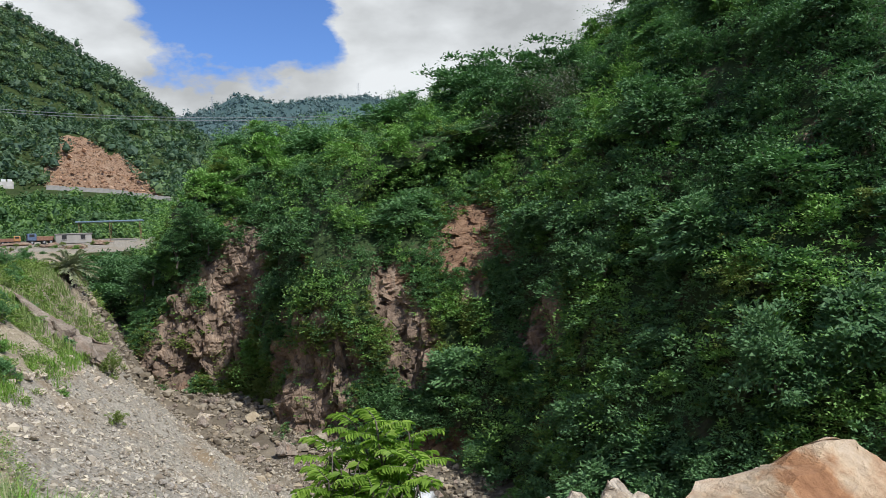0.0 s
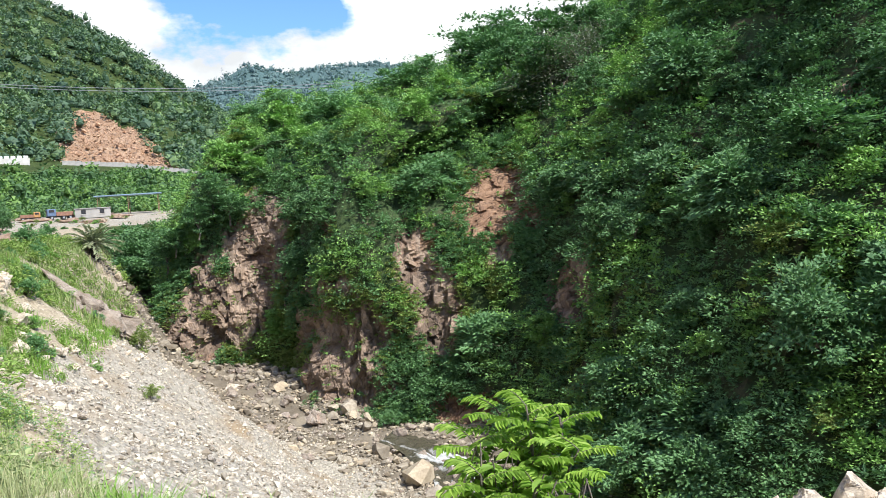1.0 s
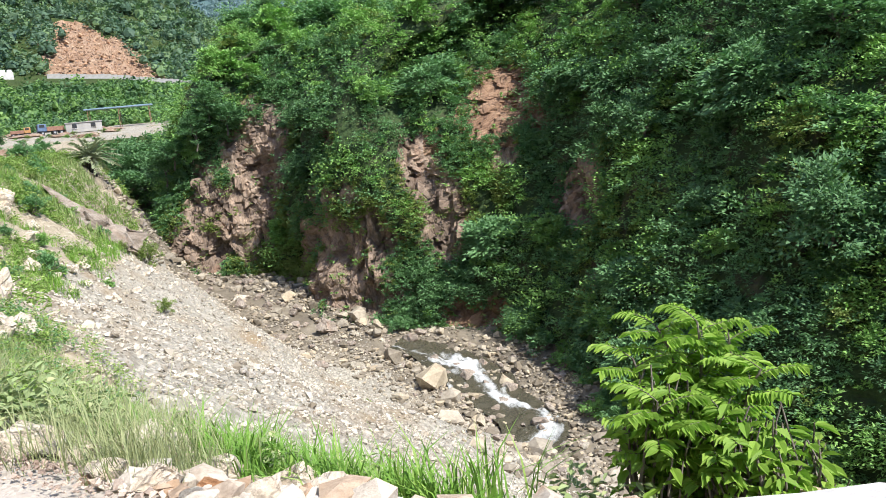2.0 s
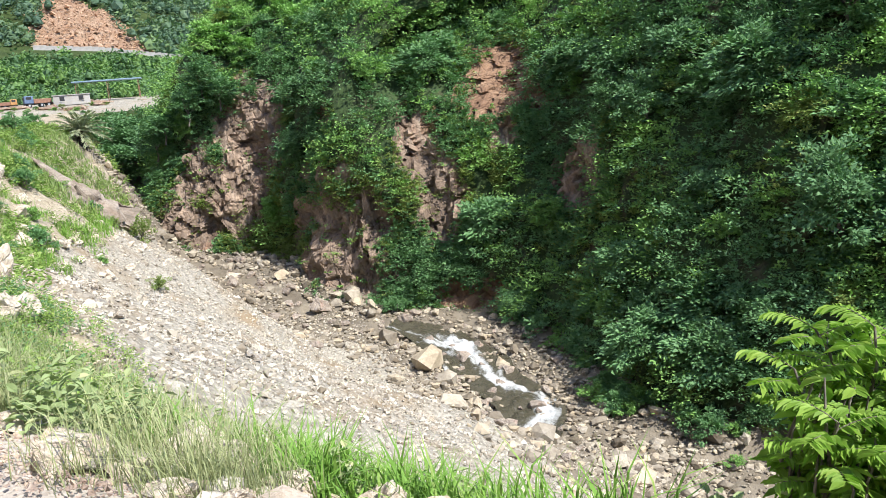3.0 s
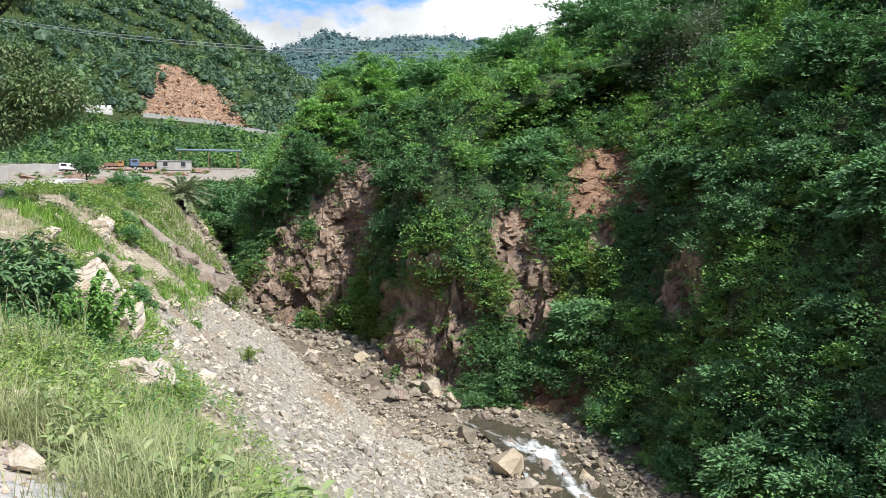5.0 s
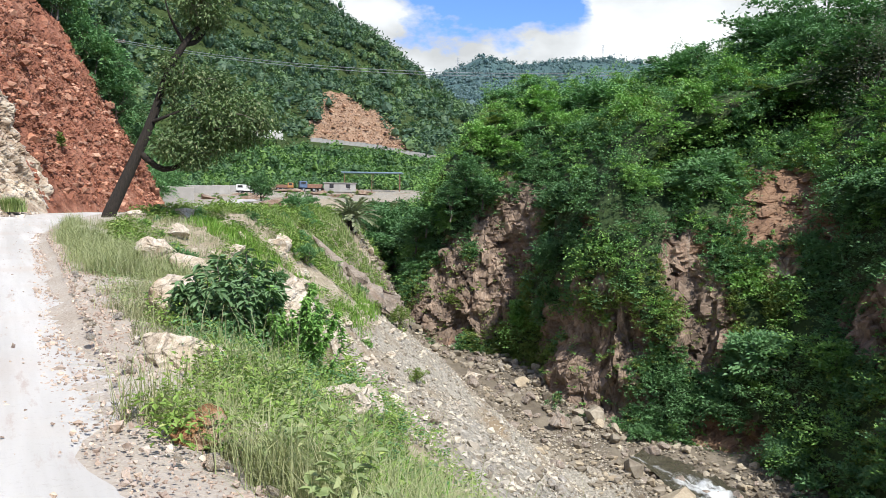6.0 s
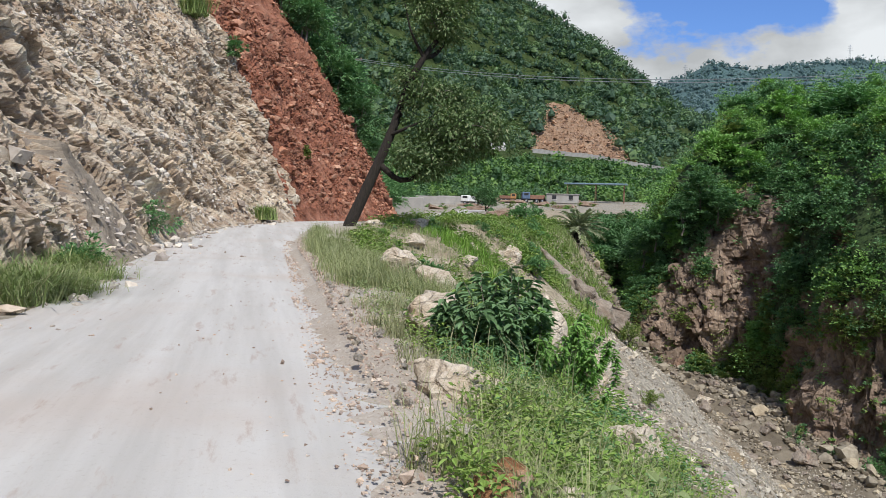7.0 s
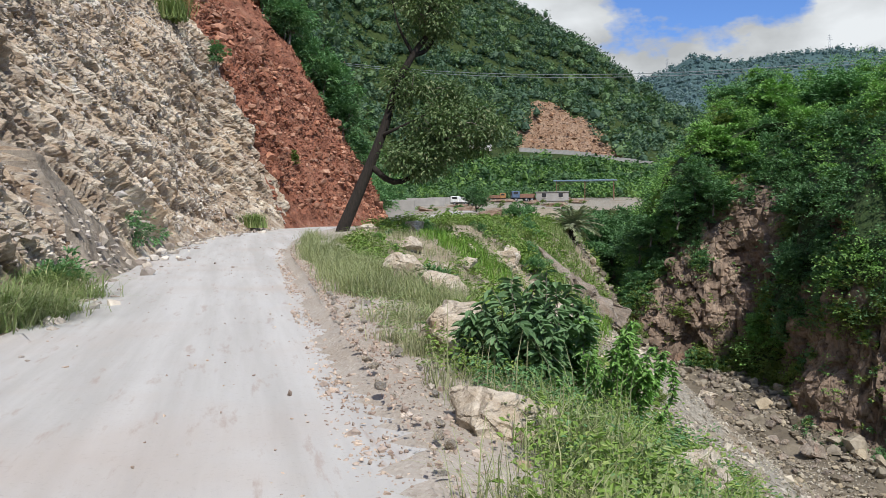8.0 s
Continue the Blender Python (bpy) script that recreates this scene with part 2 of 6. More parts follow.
M_ROCK_GREY = rock_mat("rock_river", [(0.25, (0.14, 0.11, 0.09)), (0.5, (0.33, 0.28, 0.23)), (0.75, (0.5, 0.46, 0.4))], 1.3, stain=(0.34, 0.18, 0.12), stain_amount=0.45, relief=0.06, cracks=1.0)
M_SCREE = rock_mat("scree_stone", [(0.25, (0.32, 0.27, 0.23)), (0.5, (0.5, 0.46, 0.4)), (0.75, (0.64, 0.61, 0.56))], 1.1, stain=(0.44, 0.33, 0.22), stain_amount=0.5, relief=0.08)
M_HEAP = rock_mat("heaped_earth", [(0.28, (0.16, 0.1, 0.065)), (0.5, (0.29, 0.2, 0.14)), (0.75, (0.44, 0.36, 0.28))], 1.2, stain=(0.42, 0.35, 0.28), stain_amount=0.5, relief=0.2)
M_SLAB = rock_mat("rock_slab_tan", [(0.28, (0.16, 0.13, 0.1)), (0.5, (0.3, 0.25, 0.2)), (0.75, (0.46, 0.41, 0.35))], 0.9, (0, 40, 0), (1, 1, 2.0), (0.33, 0.2, 0.12), 0.4, 0.14)
M_TALUS = rock_mat("talus_fines", [(0.28, (0.17, 0.14, 0.11)), (0.5, (0.29, 0.25, 0.2)), (0.75, (0.4, 0.35, 0.29))], 2.5, stain=(0.34, 0.27, 0.2), stain_amount=0.4, relief=0.05)
M_SLIDE = rock_mat("landslide_earth", [(0.28, (0.22, 0.125, 0.075)), (0.46, (0.39, 0.25, 0.16)), (0.7, (0.5, 0.36, 0.25))], 0.16, stain=(0.28, 0.16, 0.08), stain_amount=0.6, relief=2.0)


def ground_mat():
    m, nt, p = node_mat("ground_earth_gravel")
    v = coords(nt)
    big = noise_tex(nt, v, 0.25, 6, 0.6)
    fine = noise_tex(nt, v, 7.0, 8, 0.72)
    stones = nt.nodes.new("ShaderNodeTexVoronoi")
    stones.inputs["Scale"].default_value = 9.0
    nt.links.new(v, stones.inputs["Vector"])
    gravel = mixed(nt, ranged(nt, fine, 0.3, 0.7), (0.2, 0.182, 0.15), (0.41, 0.385, 0.325))
    tone = nt.nodes.new("ShaderNodeRGBToBW")
    nt.links.new(stones.outputs["Color"], tone.inputs["Color"])
    gravel = mixed(nt, 0.5, gravel, ramp(nt, tone.outputs["Val"], [(0.2, (0.1, 0.095, 0.09)), (0.8, (0.8, 0.78, 0.76))]), "SOFT_LIGHT")
    soil = mixed(nt, fine, (0.16, 0.11, 0.06), (0.3, 0.22, 0.13))
    col = mixed(nt, ranged(nt, big, 0.5, 0.68, 0, 0.8), gravel, soil)
    nt.links.new(col, p.inputs["Base Color"])
    p.inputs["Roughness"].default_value = 0.95
    p.inputs["Specular IOR Level"].default_value = 0.2
    bump(nt, p, mixed(nt, 0.5, fine, stones.outputs["Distance"]), 0.8, 0.1)
    return m


def verge_mat(name, dark, mid, light, dust, scale):
    m, nt, p = node_mat(name)
    v = coords(nt)
    fine = noise_tex(nt, v, scale * 0.35, 8, 0.7)
    big = noise_tex(nt, v, 0.5, 5, 0.6)
    vo = nt.nodes.new("ShaderNodeTexVoronoi")
    vo.inputs["Scale"].default_value = scale
    nt.links.new(v, vo.inputs["Vector"])
    tone = nt.nodes.new("ShaderNodeRGBToBW")
    nt.links.new(vo.outputs["Color"], tone.inputs["Color"])
    col = ramp(nt, tone.outputs["Val"], [(0.15, dark), (0.5, mid), (0.85, light)])
    col = mixed(nt, ranged(nt, fine, 0.4, 0.62), dust, col)
    col = mixed(nt, ranged(nt, big, 0.4, 0.65, 0, 0.5), col, mixed(nt, 1.0, col, (0.72, 0.66, 0.58), "MULTIPLY"))
    nt.links.new(col, p.inputs["Base Color"])
    p.inputs["Roughness"].default_value = 0.95
    bump(nt, p, mixed(nt, 0.6, vo.outputs["Distance"], fine), 0.4, 0.8 / scale)
    return m


def road_mat():
    m, nt, p = node_mat("road_pale_dust")
    v = coords(nt)
    big = noise_tex(nt, v, 0.35, 5, 0.55)
    streak = noise_tex(nt, coords(nt, (0, 0, -44), (1.6, 0.1, 1)), 1.3, 5, 0.6)
    fine = noise_tex(nt, v, 22.0, 8, 0.75)
    grit = noise_tex(nt, v, 60.0, 4, 0.7)
    col = mixed(nt, ranged(nt, streak, 0.38, 0.62), (0.43, 0.415, 0.395), (0.52, 0.508, 0.49))
    col = mixed(nt, ranged(nt, big, 0.5, 0.7, 0, 0.5), col, (0.45, 0.375, 0.325))
    dash = noise_tex(nt, coords(nt, (0, 0, -44), (3.2, 0.55, 1)), 1.6, 8, 0.72)
    col = mixed(nt, ranged(nt, dash, 0.57, 0.66, 0, 0.55), col, (0.36, 0.275, 0.235))
    col = mixed(nt, ranged(nt, fine, 0.56, 0.7, 0, 0.4), col, (0.3, 0.26, 0.23))
    col = mixed(nt, ranged(nt, grit, 0.64, 0.72, 0, 0.5), col, (0.25, 0.21, 0.18))
    nt.links.new(col, p.inputs["Base Color"])
    p.inputs["Roughness"].default_value = 0.93
    p.inputs["Specular IOR Level"].default_value = 0.2
    bump(nt, p, mixed(nt, 0.4, fine, grit), 0.35, 0.02)
    return m


def forest_floor_mat(name, a, b):
    m, nt, p = node_mat(name)
    n = noise_tex(nt, coords(nt), 0.3, 7, 0.7)
    nt.links.new(ramp(nt, n, [(0.3, a), (0.7, b)]), p.inputs["Base Color"])
    p.inputs["Roughness"].default_value = 1.0
    p.inputs["Specular IOR Level"].default_value = 0.1
    bump(nt, p, n, 0.8, 0.8)
    return m


# rock and moss toned very dark to stand for shade between the shrubs
def mossy_mat():
    m, nt, p = node_mat("mossy_rock_shaded")
    v = coords(nt)
    n, f_ = noise_tex(nt, v, 0.5, 6, 0.65), noise_tex(nt, v, 4.0, 7, 0.7)
    rock = ramp(nt, f_, [(0.3, (0.045, 0.035, 0.025)), (0.7, (0.13, 0.1, 0.065))])
    moss = ramp(nt, f_, [(0.3, (0.014, 0.03, 0.01)), (0.7, (0.05, 0.085, 0.024))])
    nt.links.new(mixed(nt, ranged(nt, n, 0.3, 0.46), rock, moss), p.inputs["Base Color"])
    p.inputs["Roughness"].default_value = 1.0
    bump(nt, p, f_, 0.7, 0.1)
    return m


M_MOSS_SHADED = mossy_mat()
M_GROUND = ground_mat()
M_VERGE = verge_mat("verge_gravel", (0.3, 0.255, 0.215), (0.4, 0.35, 0.3), (0.5, 0.455, 0.4), (0.4, 0.36, 0.315), 48)
M_ROAD = road_mat()
# floor colour kept dark in place of the shade between plants
M_FOREST_SHADED = forest_floor_mat("forest_floor_shaded", (0.022, 0.036, 0.012), (0.06, 0.085, 0.028))
M_SOIL = verge_mat("bank_soil", (0.14, 0.105, 0.07), (0.3, 0.245, 0.18), (0.52, 0.46, 0.38), (0.3, 0.26, 0.18), 10)
M_BED = forest_floor_mat("stream_bed_earth", (0.11, 0.092, 0.07), (0.25, 0.215, 0.165))
# floor of the distant hill, with the same haze tint as its trees
M_HILLFLOOR_HAZE = forest_floor_mat("distant_forest_floor_hazed", (0.055, 0.1, 0.105), (0.085, 0.135, 0.13))


# ---- noise and mesh helpers ----
def hashed(i, j, k, s):
    h = (i * 374761393 + j * 668265263 + k * 2147483647 + s * 144665) & 0xFFFFFFFF
    h = ((h ^ (h >> 13)) * 1274126177) & 0xFFFFFFFF
    h = ((h ^ (h >> 16)) * 2246822519) & 0xFFFFFFFF
    return ((h ^ (h >> 15)) & 0xFFFFFF) / 0xFFFFFF


def value_noise(p, s=0):
    i = np.floor(p).astype(np.int64)
    f = p - i
    f = f * f * (3 - 2 * f)
    out = 0
    for a in (0, 1):
        for b in (0, 1):
            for c in (0, 1):
                w = (f[..., 0] if a else 1 - f[..., 0]) * (f[..., 1] if b else 1 - f[..., 1]) * (f[..., 2] if c else 1 - f[..., 2])
                out = out + w * hashed(i[..., 0] + a, i[..., 1] + b, i[..., 2] + c, s)
    return out * 2 - 1


def fbm(p, octaves=4, s=0, gain=0.5):
    out, amp = 0, 1.0
    for o in range(octaves):
        out = out + amp * value_noise(p * 2.0**o + o * 17.3, s + o)
        amp *= gain
    return out


def cells(p, s=0):
    """A constant random value in each cell, and the way to the cell's edge: broken rock."""
    i = np.floor(p).astype(np.int64)
    best = np.full(p.shape[:-1], 9.0)
    second, val = best.copy(), best * 0
    for a in (-1, 0, 1):
        for b in (-1, 0, 1):
            for c in (-1, 0, 1):
                q = i + np.array([a, b, c])
                o = np.stack([hashed(q[..., 0], q[..., 1], q[..., 2], s + n) for n in (1, 2, 3)], -1)
                d = np.linalg.norm(q + o - p, axis=-1)
                nearer = d < best
                second = np.where(nearer, best, np.minimum(second, d))
                val = np.where(nearer, o[..., 0], val)
                best = np.minimum(best, d)
    return val, second - best


def grid(*axes):
    return np.stack(np.meshgrid(*axes, indexing="ij"), -1)


def mesh_from(name, verts, faces, mats, smooth=False, index=None):
    """verts (n, 3); faces (m, 3 or 4), all of one size."""
    me = bpy.data.meshes.new(name)
    verts, faces = np.asarray(verts, np.float32), np.asarray(faces, np.int32)
    k = faces.shape[1]
    me.vertices.add(len(verts))
    me.vertices.foreach_set("co", verts.ravel())
    me.loops.add(faces.size)
    me.loops.foreach_set("vertex_index", faces.ravel())
    me.polygons.add(len(faces))
    me.polygons.foreach_set("loop_start", np.arange(0, faces.size, k, dtype=np.int32))
    for m in mats:
        me.materials.append(m)
    if index is not None:
        me.polygons.foreach_set("material_index", np.asarray(index, np.int32))
    me.polygons.foreach_set("use_smooth", np.full(len(faces), smooth))
    me.update(calc_edges=True)
    me.validate()
    return me


def sheet_faces(nu, nv):
    a = np.arange(nu * nv).reshape(nu, nv)
    return np.stack([a[:-1, :-1], a[1:, :-1], a[1:, 1:], a[:-1, 1:]], -1).reshape(-1, 4)


def sheet(name, pts, mats, index=None, smooth=True, flip=False):
    nu, nv = pts.shape[:2]
    f = sheet_faces(nu, nv)
    if flip:
        f = f[:, ::-1]
    return new(name, mesh_from(name, pts.reshape(-1, 3), f, mats, smooth, index))


def part(name, me, parent, label=""):
    ob = new(name, me)
    ob.parent = parent
    return tagged(ob, label) if label else ob


class Line:
    """A smooth line through a few plan points, by its length."""

    def __init__(self, pts, n=400):
        p = np.array(pts, float)
        q = np.vstack([2 * p[0] - p[1], p, 2 * p[-1] - p[-2]])
        out = []
        for i in range(1, len(q) - 2):
            t = np.linspace(0, 1, 40, endpoint=False)[:, None]
            a, b, c, d = q[i - 1], q[i], q[i + 1], q[i + 2]
            out.append(0.5 * (2 * b + (c - a) * t + (2 * a - 5 * b + 4 * c - d) * t**2 + (3 * b - a - 3 * c + d) * t**3))
        out = np.vstack(out + [p[-1:]])
        s = np.r_[0, np.cumsum(np.linalg.norm(np.diff(out[:, :2], axis=0), axis=1))]
        self.length = s[-1]
        self.u = np.linspace(0, s[-1], n)
        self.p = np.stack([np.interp(self.u, s, out[:, k]) for k in range(out.shape[1])], -1)
        d = np.gradient(self.p[:, :2], self.u, axis=0)
        self.d = d / np.linalg.norm(d, axis=1)[:, None]

    def at(self, u):
        return np.stack([np.interp(u, self.u, self.p[:, k]) for k in range(self.p.shape[1])], -1)

    def right(self, u):
        d = np.stack([np.interp(u, self.u, self.d[:, k]) for k in range(2)], -1)
        d /= np.linalg.norm(d, axis=-1)[..., None]
        return np.stack([d[..., 1], -d[..., 0]], -1)

    def offset(self, xy):
        """For plan points (n, 2): the signed way to the right of the line, and the length along it."""
        best = np.full(len(xy), 1e18)
        s, u = best * 0, best * 0
        a, b = self.p[:-1, :2], self.p[1:, :2]
        for k in range(0, len(a), 4):
            e = min(k + 4, len(a))
            p0, p1 = a[k], b[e - 1]
            v = p1 - p0
            t = np.clip(((xy - p0) @ v) / (v @ v), 0, 1)
            r = xy - p0 - t[:, None] * v
            d = (r * r).sum(1)
            near = d < best
            best = np.where(near, d, best)
            side = np.sign(r @ np.array([v[1], -v[0]]))
            s = np.where(near, side * np.sqrt(d), s)
            u = np.where(near, self.u[k] + t * (self.u[e - 1 + 1 if e < len(self.u) else -1] - self.u[k]), u)
        return s, u


# ---- plan ----
# right edge of the road, with its height
EDGE = Line([(24, -12, 0.2), (14, -3.2, 0.2), (6, 2.2, 0.12), (0.8, 4.3, 0.08), (-3.1, 5.15, 0.05), (-6.1, 7.0, 0.0), (-9.4, 9.6, 0.0), (-13, 13.4, 0.0), (-19.5, 20.6, 0.1),
             (-26, 27.8, 0.35), (-31.5, 36.0, 0.7), (-36, 47, 0.9), (-41, 60, 0.8), (-47, 75, 1.0), (-58, 97, 1.5), (-68, 125, 2.6)])
# foot of the cut slope
FOOT = Line([(14, -18), (3, -8), (-5, -0.5), (-12.5, 6.2), (-17.6, 11.2), (-22.2, 16.6), (-28.5, 24), (-33.5, 30.5), (-36.9, 36.8), (-41, 47.3), (-44.4, 57.6), (-48.8, 68), (-66, 82), (-90, 97)])
# foot of the gorge's far wall, and the middle of the river, with the bed's height
WALL = Line([(63.8, 16.7), (42, 24), (24, 31.5), (13.5, 39), (7.8, 46.5), (5.4, 53.5), (3.2, 60), (0, 64), (-4.5, 66.5), (-8, 66.8), (-12, 67.5), (-15.5, 70.5), (-17.5, 76),
             (-21, 79.8), (-26, 79.5), (-31, 81.5), (-34, 88), (-37, 98), (-40, 112), (-46, 130)])
RIVER = Line([(52, 8, -21.5), (36, 14, -20.8), (20, 20, -20.2), (8, 28, -19.2), (1.2, 34.5, -18.3), (-1.0, 40.6, -17.6), (0.2, 47.5, -17), (-1.6, 54, -16.4), (-4, 58, -16), (-6.5, 61.5, -15.6), (-13, 64.5, -14.8),
              (-18, 70, -13.4), (-24, 75, -12.4), (-31, 79, -11), (-36, 86, -9.5), (-40, 98, -8), (-46, 115, -6), (-55, 140, -3)])


def smoothmax(a, b, k):
    h = np.clip(0.5 + 0.5 * (a - b) / k, 0, 1)
    return b + (a - b) * h + k * h * (1 - h)


def step(a, b, x):
    t = np.clip((x - a) / (b - a), 0, 1)
    return t * t * (3 - 2 * t)


def ground_height(xy):
    """Height of the ground sheet over plan points (n, 2)."""
    s, u = EDGE.offset(xy)
    zr = np.interp(u, EDGE.u, EDGE.p[:, 2])
    u9 = U9
    along = [-30, -6, 0, 4, 12, 22, 28, 34, 42, 50, 56, 61, 70, 110]
    shoulder = np.interp(u - u9, along, [0.5, 0.8, 1.1, 2.2, 2.6, 2.2, 3.6, 5.6, 7.0, 7.8, 8.0, 9.4, 11.0, 12.0])
    fall = np.interp(u - u9, along, [0.72, 0.98, 1.0, 0.71, 0.6, 0.67, 0.74, 0.78, 0.84, 0.95, 1.3, 1.6, 1.7, 1.0])
    p3 = np.c_[xy, np.zeros(len(xy))]
    lumps = 0.35 * fbm(p3 * 0.35, 3, 5) + 0.10 * fbm(p3 * 1.7, 3, 9)
    over = s - shoulder
    z = zr - 0.05 * np.clip(s, 0, 3) - fall * 0.5 * (over + np.sqrt(over * over + 1.2)) + 0.25
    z = z + lumps * step(0.2, 2.5, s) * (0.55 + 0.45 * step(0, 2, over))
    rs, ru = RIVER.offset(xy)
    bed = np.interp(ru, RIVER.u, RIVER.p[:, 2])
    bed = bed + 0.02 * np.clip(np.abs(rs) - 1.8, 0, 30) ** 1.6 + 0.22 * fbm(p3 * 0.8, 3, 3) + 0.35 * step(1.2, 2.6, np.abs(rs)) - 0.15
    z = np.where(s > 0.2, smoothmax(z, bed, 1.4), z)
    z = np.where(s <= 0, zr + 0.02 * fbm(p3 * 0.6, 3, 7), z)
    fs, fu = FOOT.offset(xy)
    back = np.clip(-fs, 0, 400)
    z = z + np.where(fs < 0, np.clip((back - 1.6) * 0.75, 0, 25), 0.0) * step(-140, -90, -fu)
    return z


U9 = EDGE.offset(np.array([[-9.4, 9.6]]))[1][0]


def green_limit(u):
    """How far to the right of the road the growth on the bank reaches, from the near bend on."""
    return np.interp(u, [-14, 0, 4, 10, 20, 28, 40, 48, 56, 110], [7.5, 5.0, 4.0, 4.8, 7.6, 9.9, 13.0, 13.4, 14.0, 16.0])


def graded(a, b, fine, coarse, lo, hi):
    """Steps along an axis: fine between lo and hi, coarser beyond."""
    mid = np.arange(lo, hi, fine)
    return np.r_[np.arange(a, lo, coarse), mid, np.arange(hi, b + coarse, coarse)]


gx = graded(-110, 70, 0.3, 1.2, -38, 10)
gy = graded(-30, 150, 0.3, 1.2, 1, 78)
gxy = grid(gx, gy)
gz = ground_height(gxy.reshape(-1, 2)).reshape(gxy.shape[:2])
g_flat = gxy.reshape(-1, 2)
g_s, g_u = EDGE.offset(g_flat)
g_back = FOOT.offset(g_flat)[0]
g_river, g_ru = RIVER.offset(g_flat)
g_n = 0.8 * value_noise(np.c_[g_flat * 0.5, g_flat[:, 0] * 0], 91)
g_green = green_limit(g_u - U9) + 1.3 * g_n
g_zone = np.where((g_s > 0.9 + g_n) & (g_s < g_green), 3, 0)
g_zone = np.where((g_s > -1.5) & (g_s < 1.5 + g_n) & (g_u - U9 < 40), 4, g_zone)
g_zone = np.where((g_river > -4.5 + 1.5 * g_n) & (g_river < 20), 2, g_zone)
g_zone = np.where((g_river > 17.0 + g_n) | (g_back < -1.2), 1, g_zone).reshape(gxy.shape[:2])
tagged(sheet("ground", np.dstack([gxy, gz]), [M_GROUND, M_FOREST_SHADED, M_BED, M_SOIL, M_VERGE], g_zone[:-1, :-1].reshape(-1)), "stony earth bank and scree falling to a stream", "ground", kind="structure")

# the road lies on the ground as its own strip
ru_ = np.arange(0, EDGE.length - 2, 0.35)
rv_ = np.linspace(0, 1, 26)
e_xy = EDGE.at(ru_)
rn = EDGE.right(ru_)
rw = np.interp(ru_ - U9, [-12, -7, 0, 10], [7.0, 6.4, 5.0, 4.6]) + 0.25 * value_noise(np.c_[ru_ * 0.3, ru_ * 0, ru_ * 0], 4)
edge_in = 0.35 * fbm(np.c_[ru_ * 0.8, ru_ * 0, ru_ * 0], 3, 8)
road_pts = np.zeros((len(ru_), len(rv_), 3))
for k, v in enumerate(rv_):
    off = edge_in * v + 0.1 - rw * (1 - v)
    road_pts[:, k, :2] = e_xy[:, :2] + rn * off[:, None]
    cam_z = 0.05 * math.sin(v * math.pi) + 0.012 - 0.05 * (abs(v - 0.5) > 0.47)
    ruts = -0.015 * (math.exp(-((v - 0.3) / 0.06) ** 2) + math.exp(-((v - 0.68) / 0.06) ** 2))
    road_pts[:, k, 2] = e_xy[:, 2] + cam_z + ruts + 0.012 * fbm(np.c_[road_pts[:, k, :2] * 0.9, ru_ * 0], 3, 2)
tagged(sheet("road", road_pts, [M_ROAD]), "pale dusty unpaved mountain road with worn wheel tracks", "road", kind="structure")

# ---- cut slope above the road ----
cu = np.r_[np.arange(0, 12, 0.6), np.arange(12, 38, 0.3), np.arange(38, 82, 0.085), np.arange(82, 108, 0.14), np.arange(108, FOOT.length, 0.8)]
cv = np.r_[np.arange(0, 10, 0.085), np.arange(10, 16, 0.13), np.arange(16, 30, 0.4)]
CU, CV = np.meshgrid(cu, cv, indexing="ij")
c_base = FOOT.at(CU)
c_right = FOOT.right(CU)
c_z0 = np.interp(CU, FOOT.u, ground_height(FOOT.p[:, :2] + 0.4 * FOOT.right(FOOT.u))) - 0.15
U_RED = FOOT.offset(np.array([[-41.0, 44.0]]))[1][0]
U_FAN = FOOT.offset(np.array([[-25.6, 20.3]]))[1][0]
U_END = FOOT.offset(np.array([[-50.0, 65.0]]))[1][0]
setback = CV * np.interp(CV, [0, 1.0, 4, 30], [1.1, 0.72, 0.56, 0.56]) + 4.0 * step(14, 30, CV)
c_pos = np.dstack([c_base - c_right * setback[..., None], c_z0 + CV])
across, along_bed = 0.62 * CU + 0.78 * CV, 0.78 * CU - 0.62 * CV
val1, rim1 = cells(np.dstack([across * 0.62, along_bed * 0.2, CU * 0.05]), 3)
val2, rim2 = cells(np.dstack([across * 1.6, along_bed * 0.42, CV * 0.1]), 8)
val3, rim3 = cells(c_pos * 1.15, 12)
val4, rim4 = cells(np.dstack([across * 4.2, along_bed * 1.25, CV * 0.2]), 14)
red = step(U_RED - 0.6, U_RED + 1.4, CU + 2.2 * np.exp(-CV / 0.9) + 1.4 * value_noise(c_pos * 0.35, 2) + 0.7 * value_noise(c_pos * 1.3, 3))
fine_beds = 0.3 * value_noise(np.dstack([across * 1.9, along_bed * 0.33, CU * 0.1]), 61) + 0.11 * value_noise(np.dstack([across * 4.2, along_bed * 1.0, CV * 0.3]), 62)
ledges = 1 - np.abs(value_noise(np.dstack([across * 1.1, along_bed * 0.085, CU * 0.06]), 66))
pale = 0.55 * value_noise(np.dstack([across * 0.45, along_bed * 0.05, CU * 0.05]), 6) + 0.5 * (ledges - 0.6) + 0.15 * (val1 - 0.5) + 0.26 * (val2 - 0.5) + 0.3 * (val4 - 0.5) - 0.16 * step(-0.12, 0, -rim4) + 0.7 * fine_beds + 0.07 * value_noise(c_pos * 4.3, 63) + 0.05 * value_noise(c_pos * 8.1, 64)
crumble = 0.3 * (val3 - 0.5) + 0.16 * (val2 - 0.5) + 0.12 * (val4 - 0.5) + 0.35 * value_noise(np.dstack([across * 0.5, along_bed * 0.1, CU * 0.1]), 65)
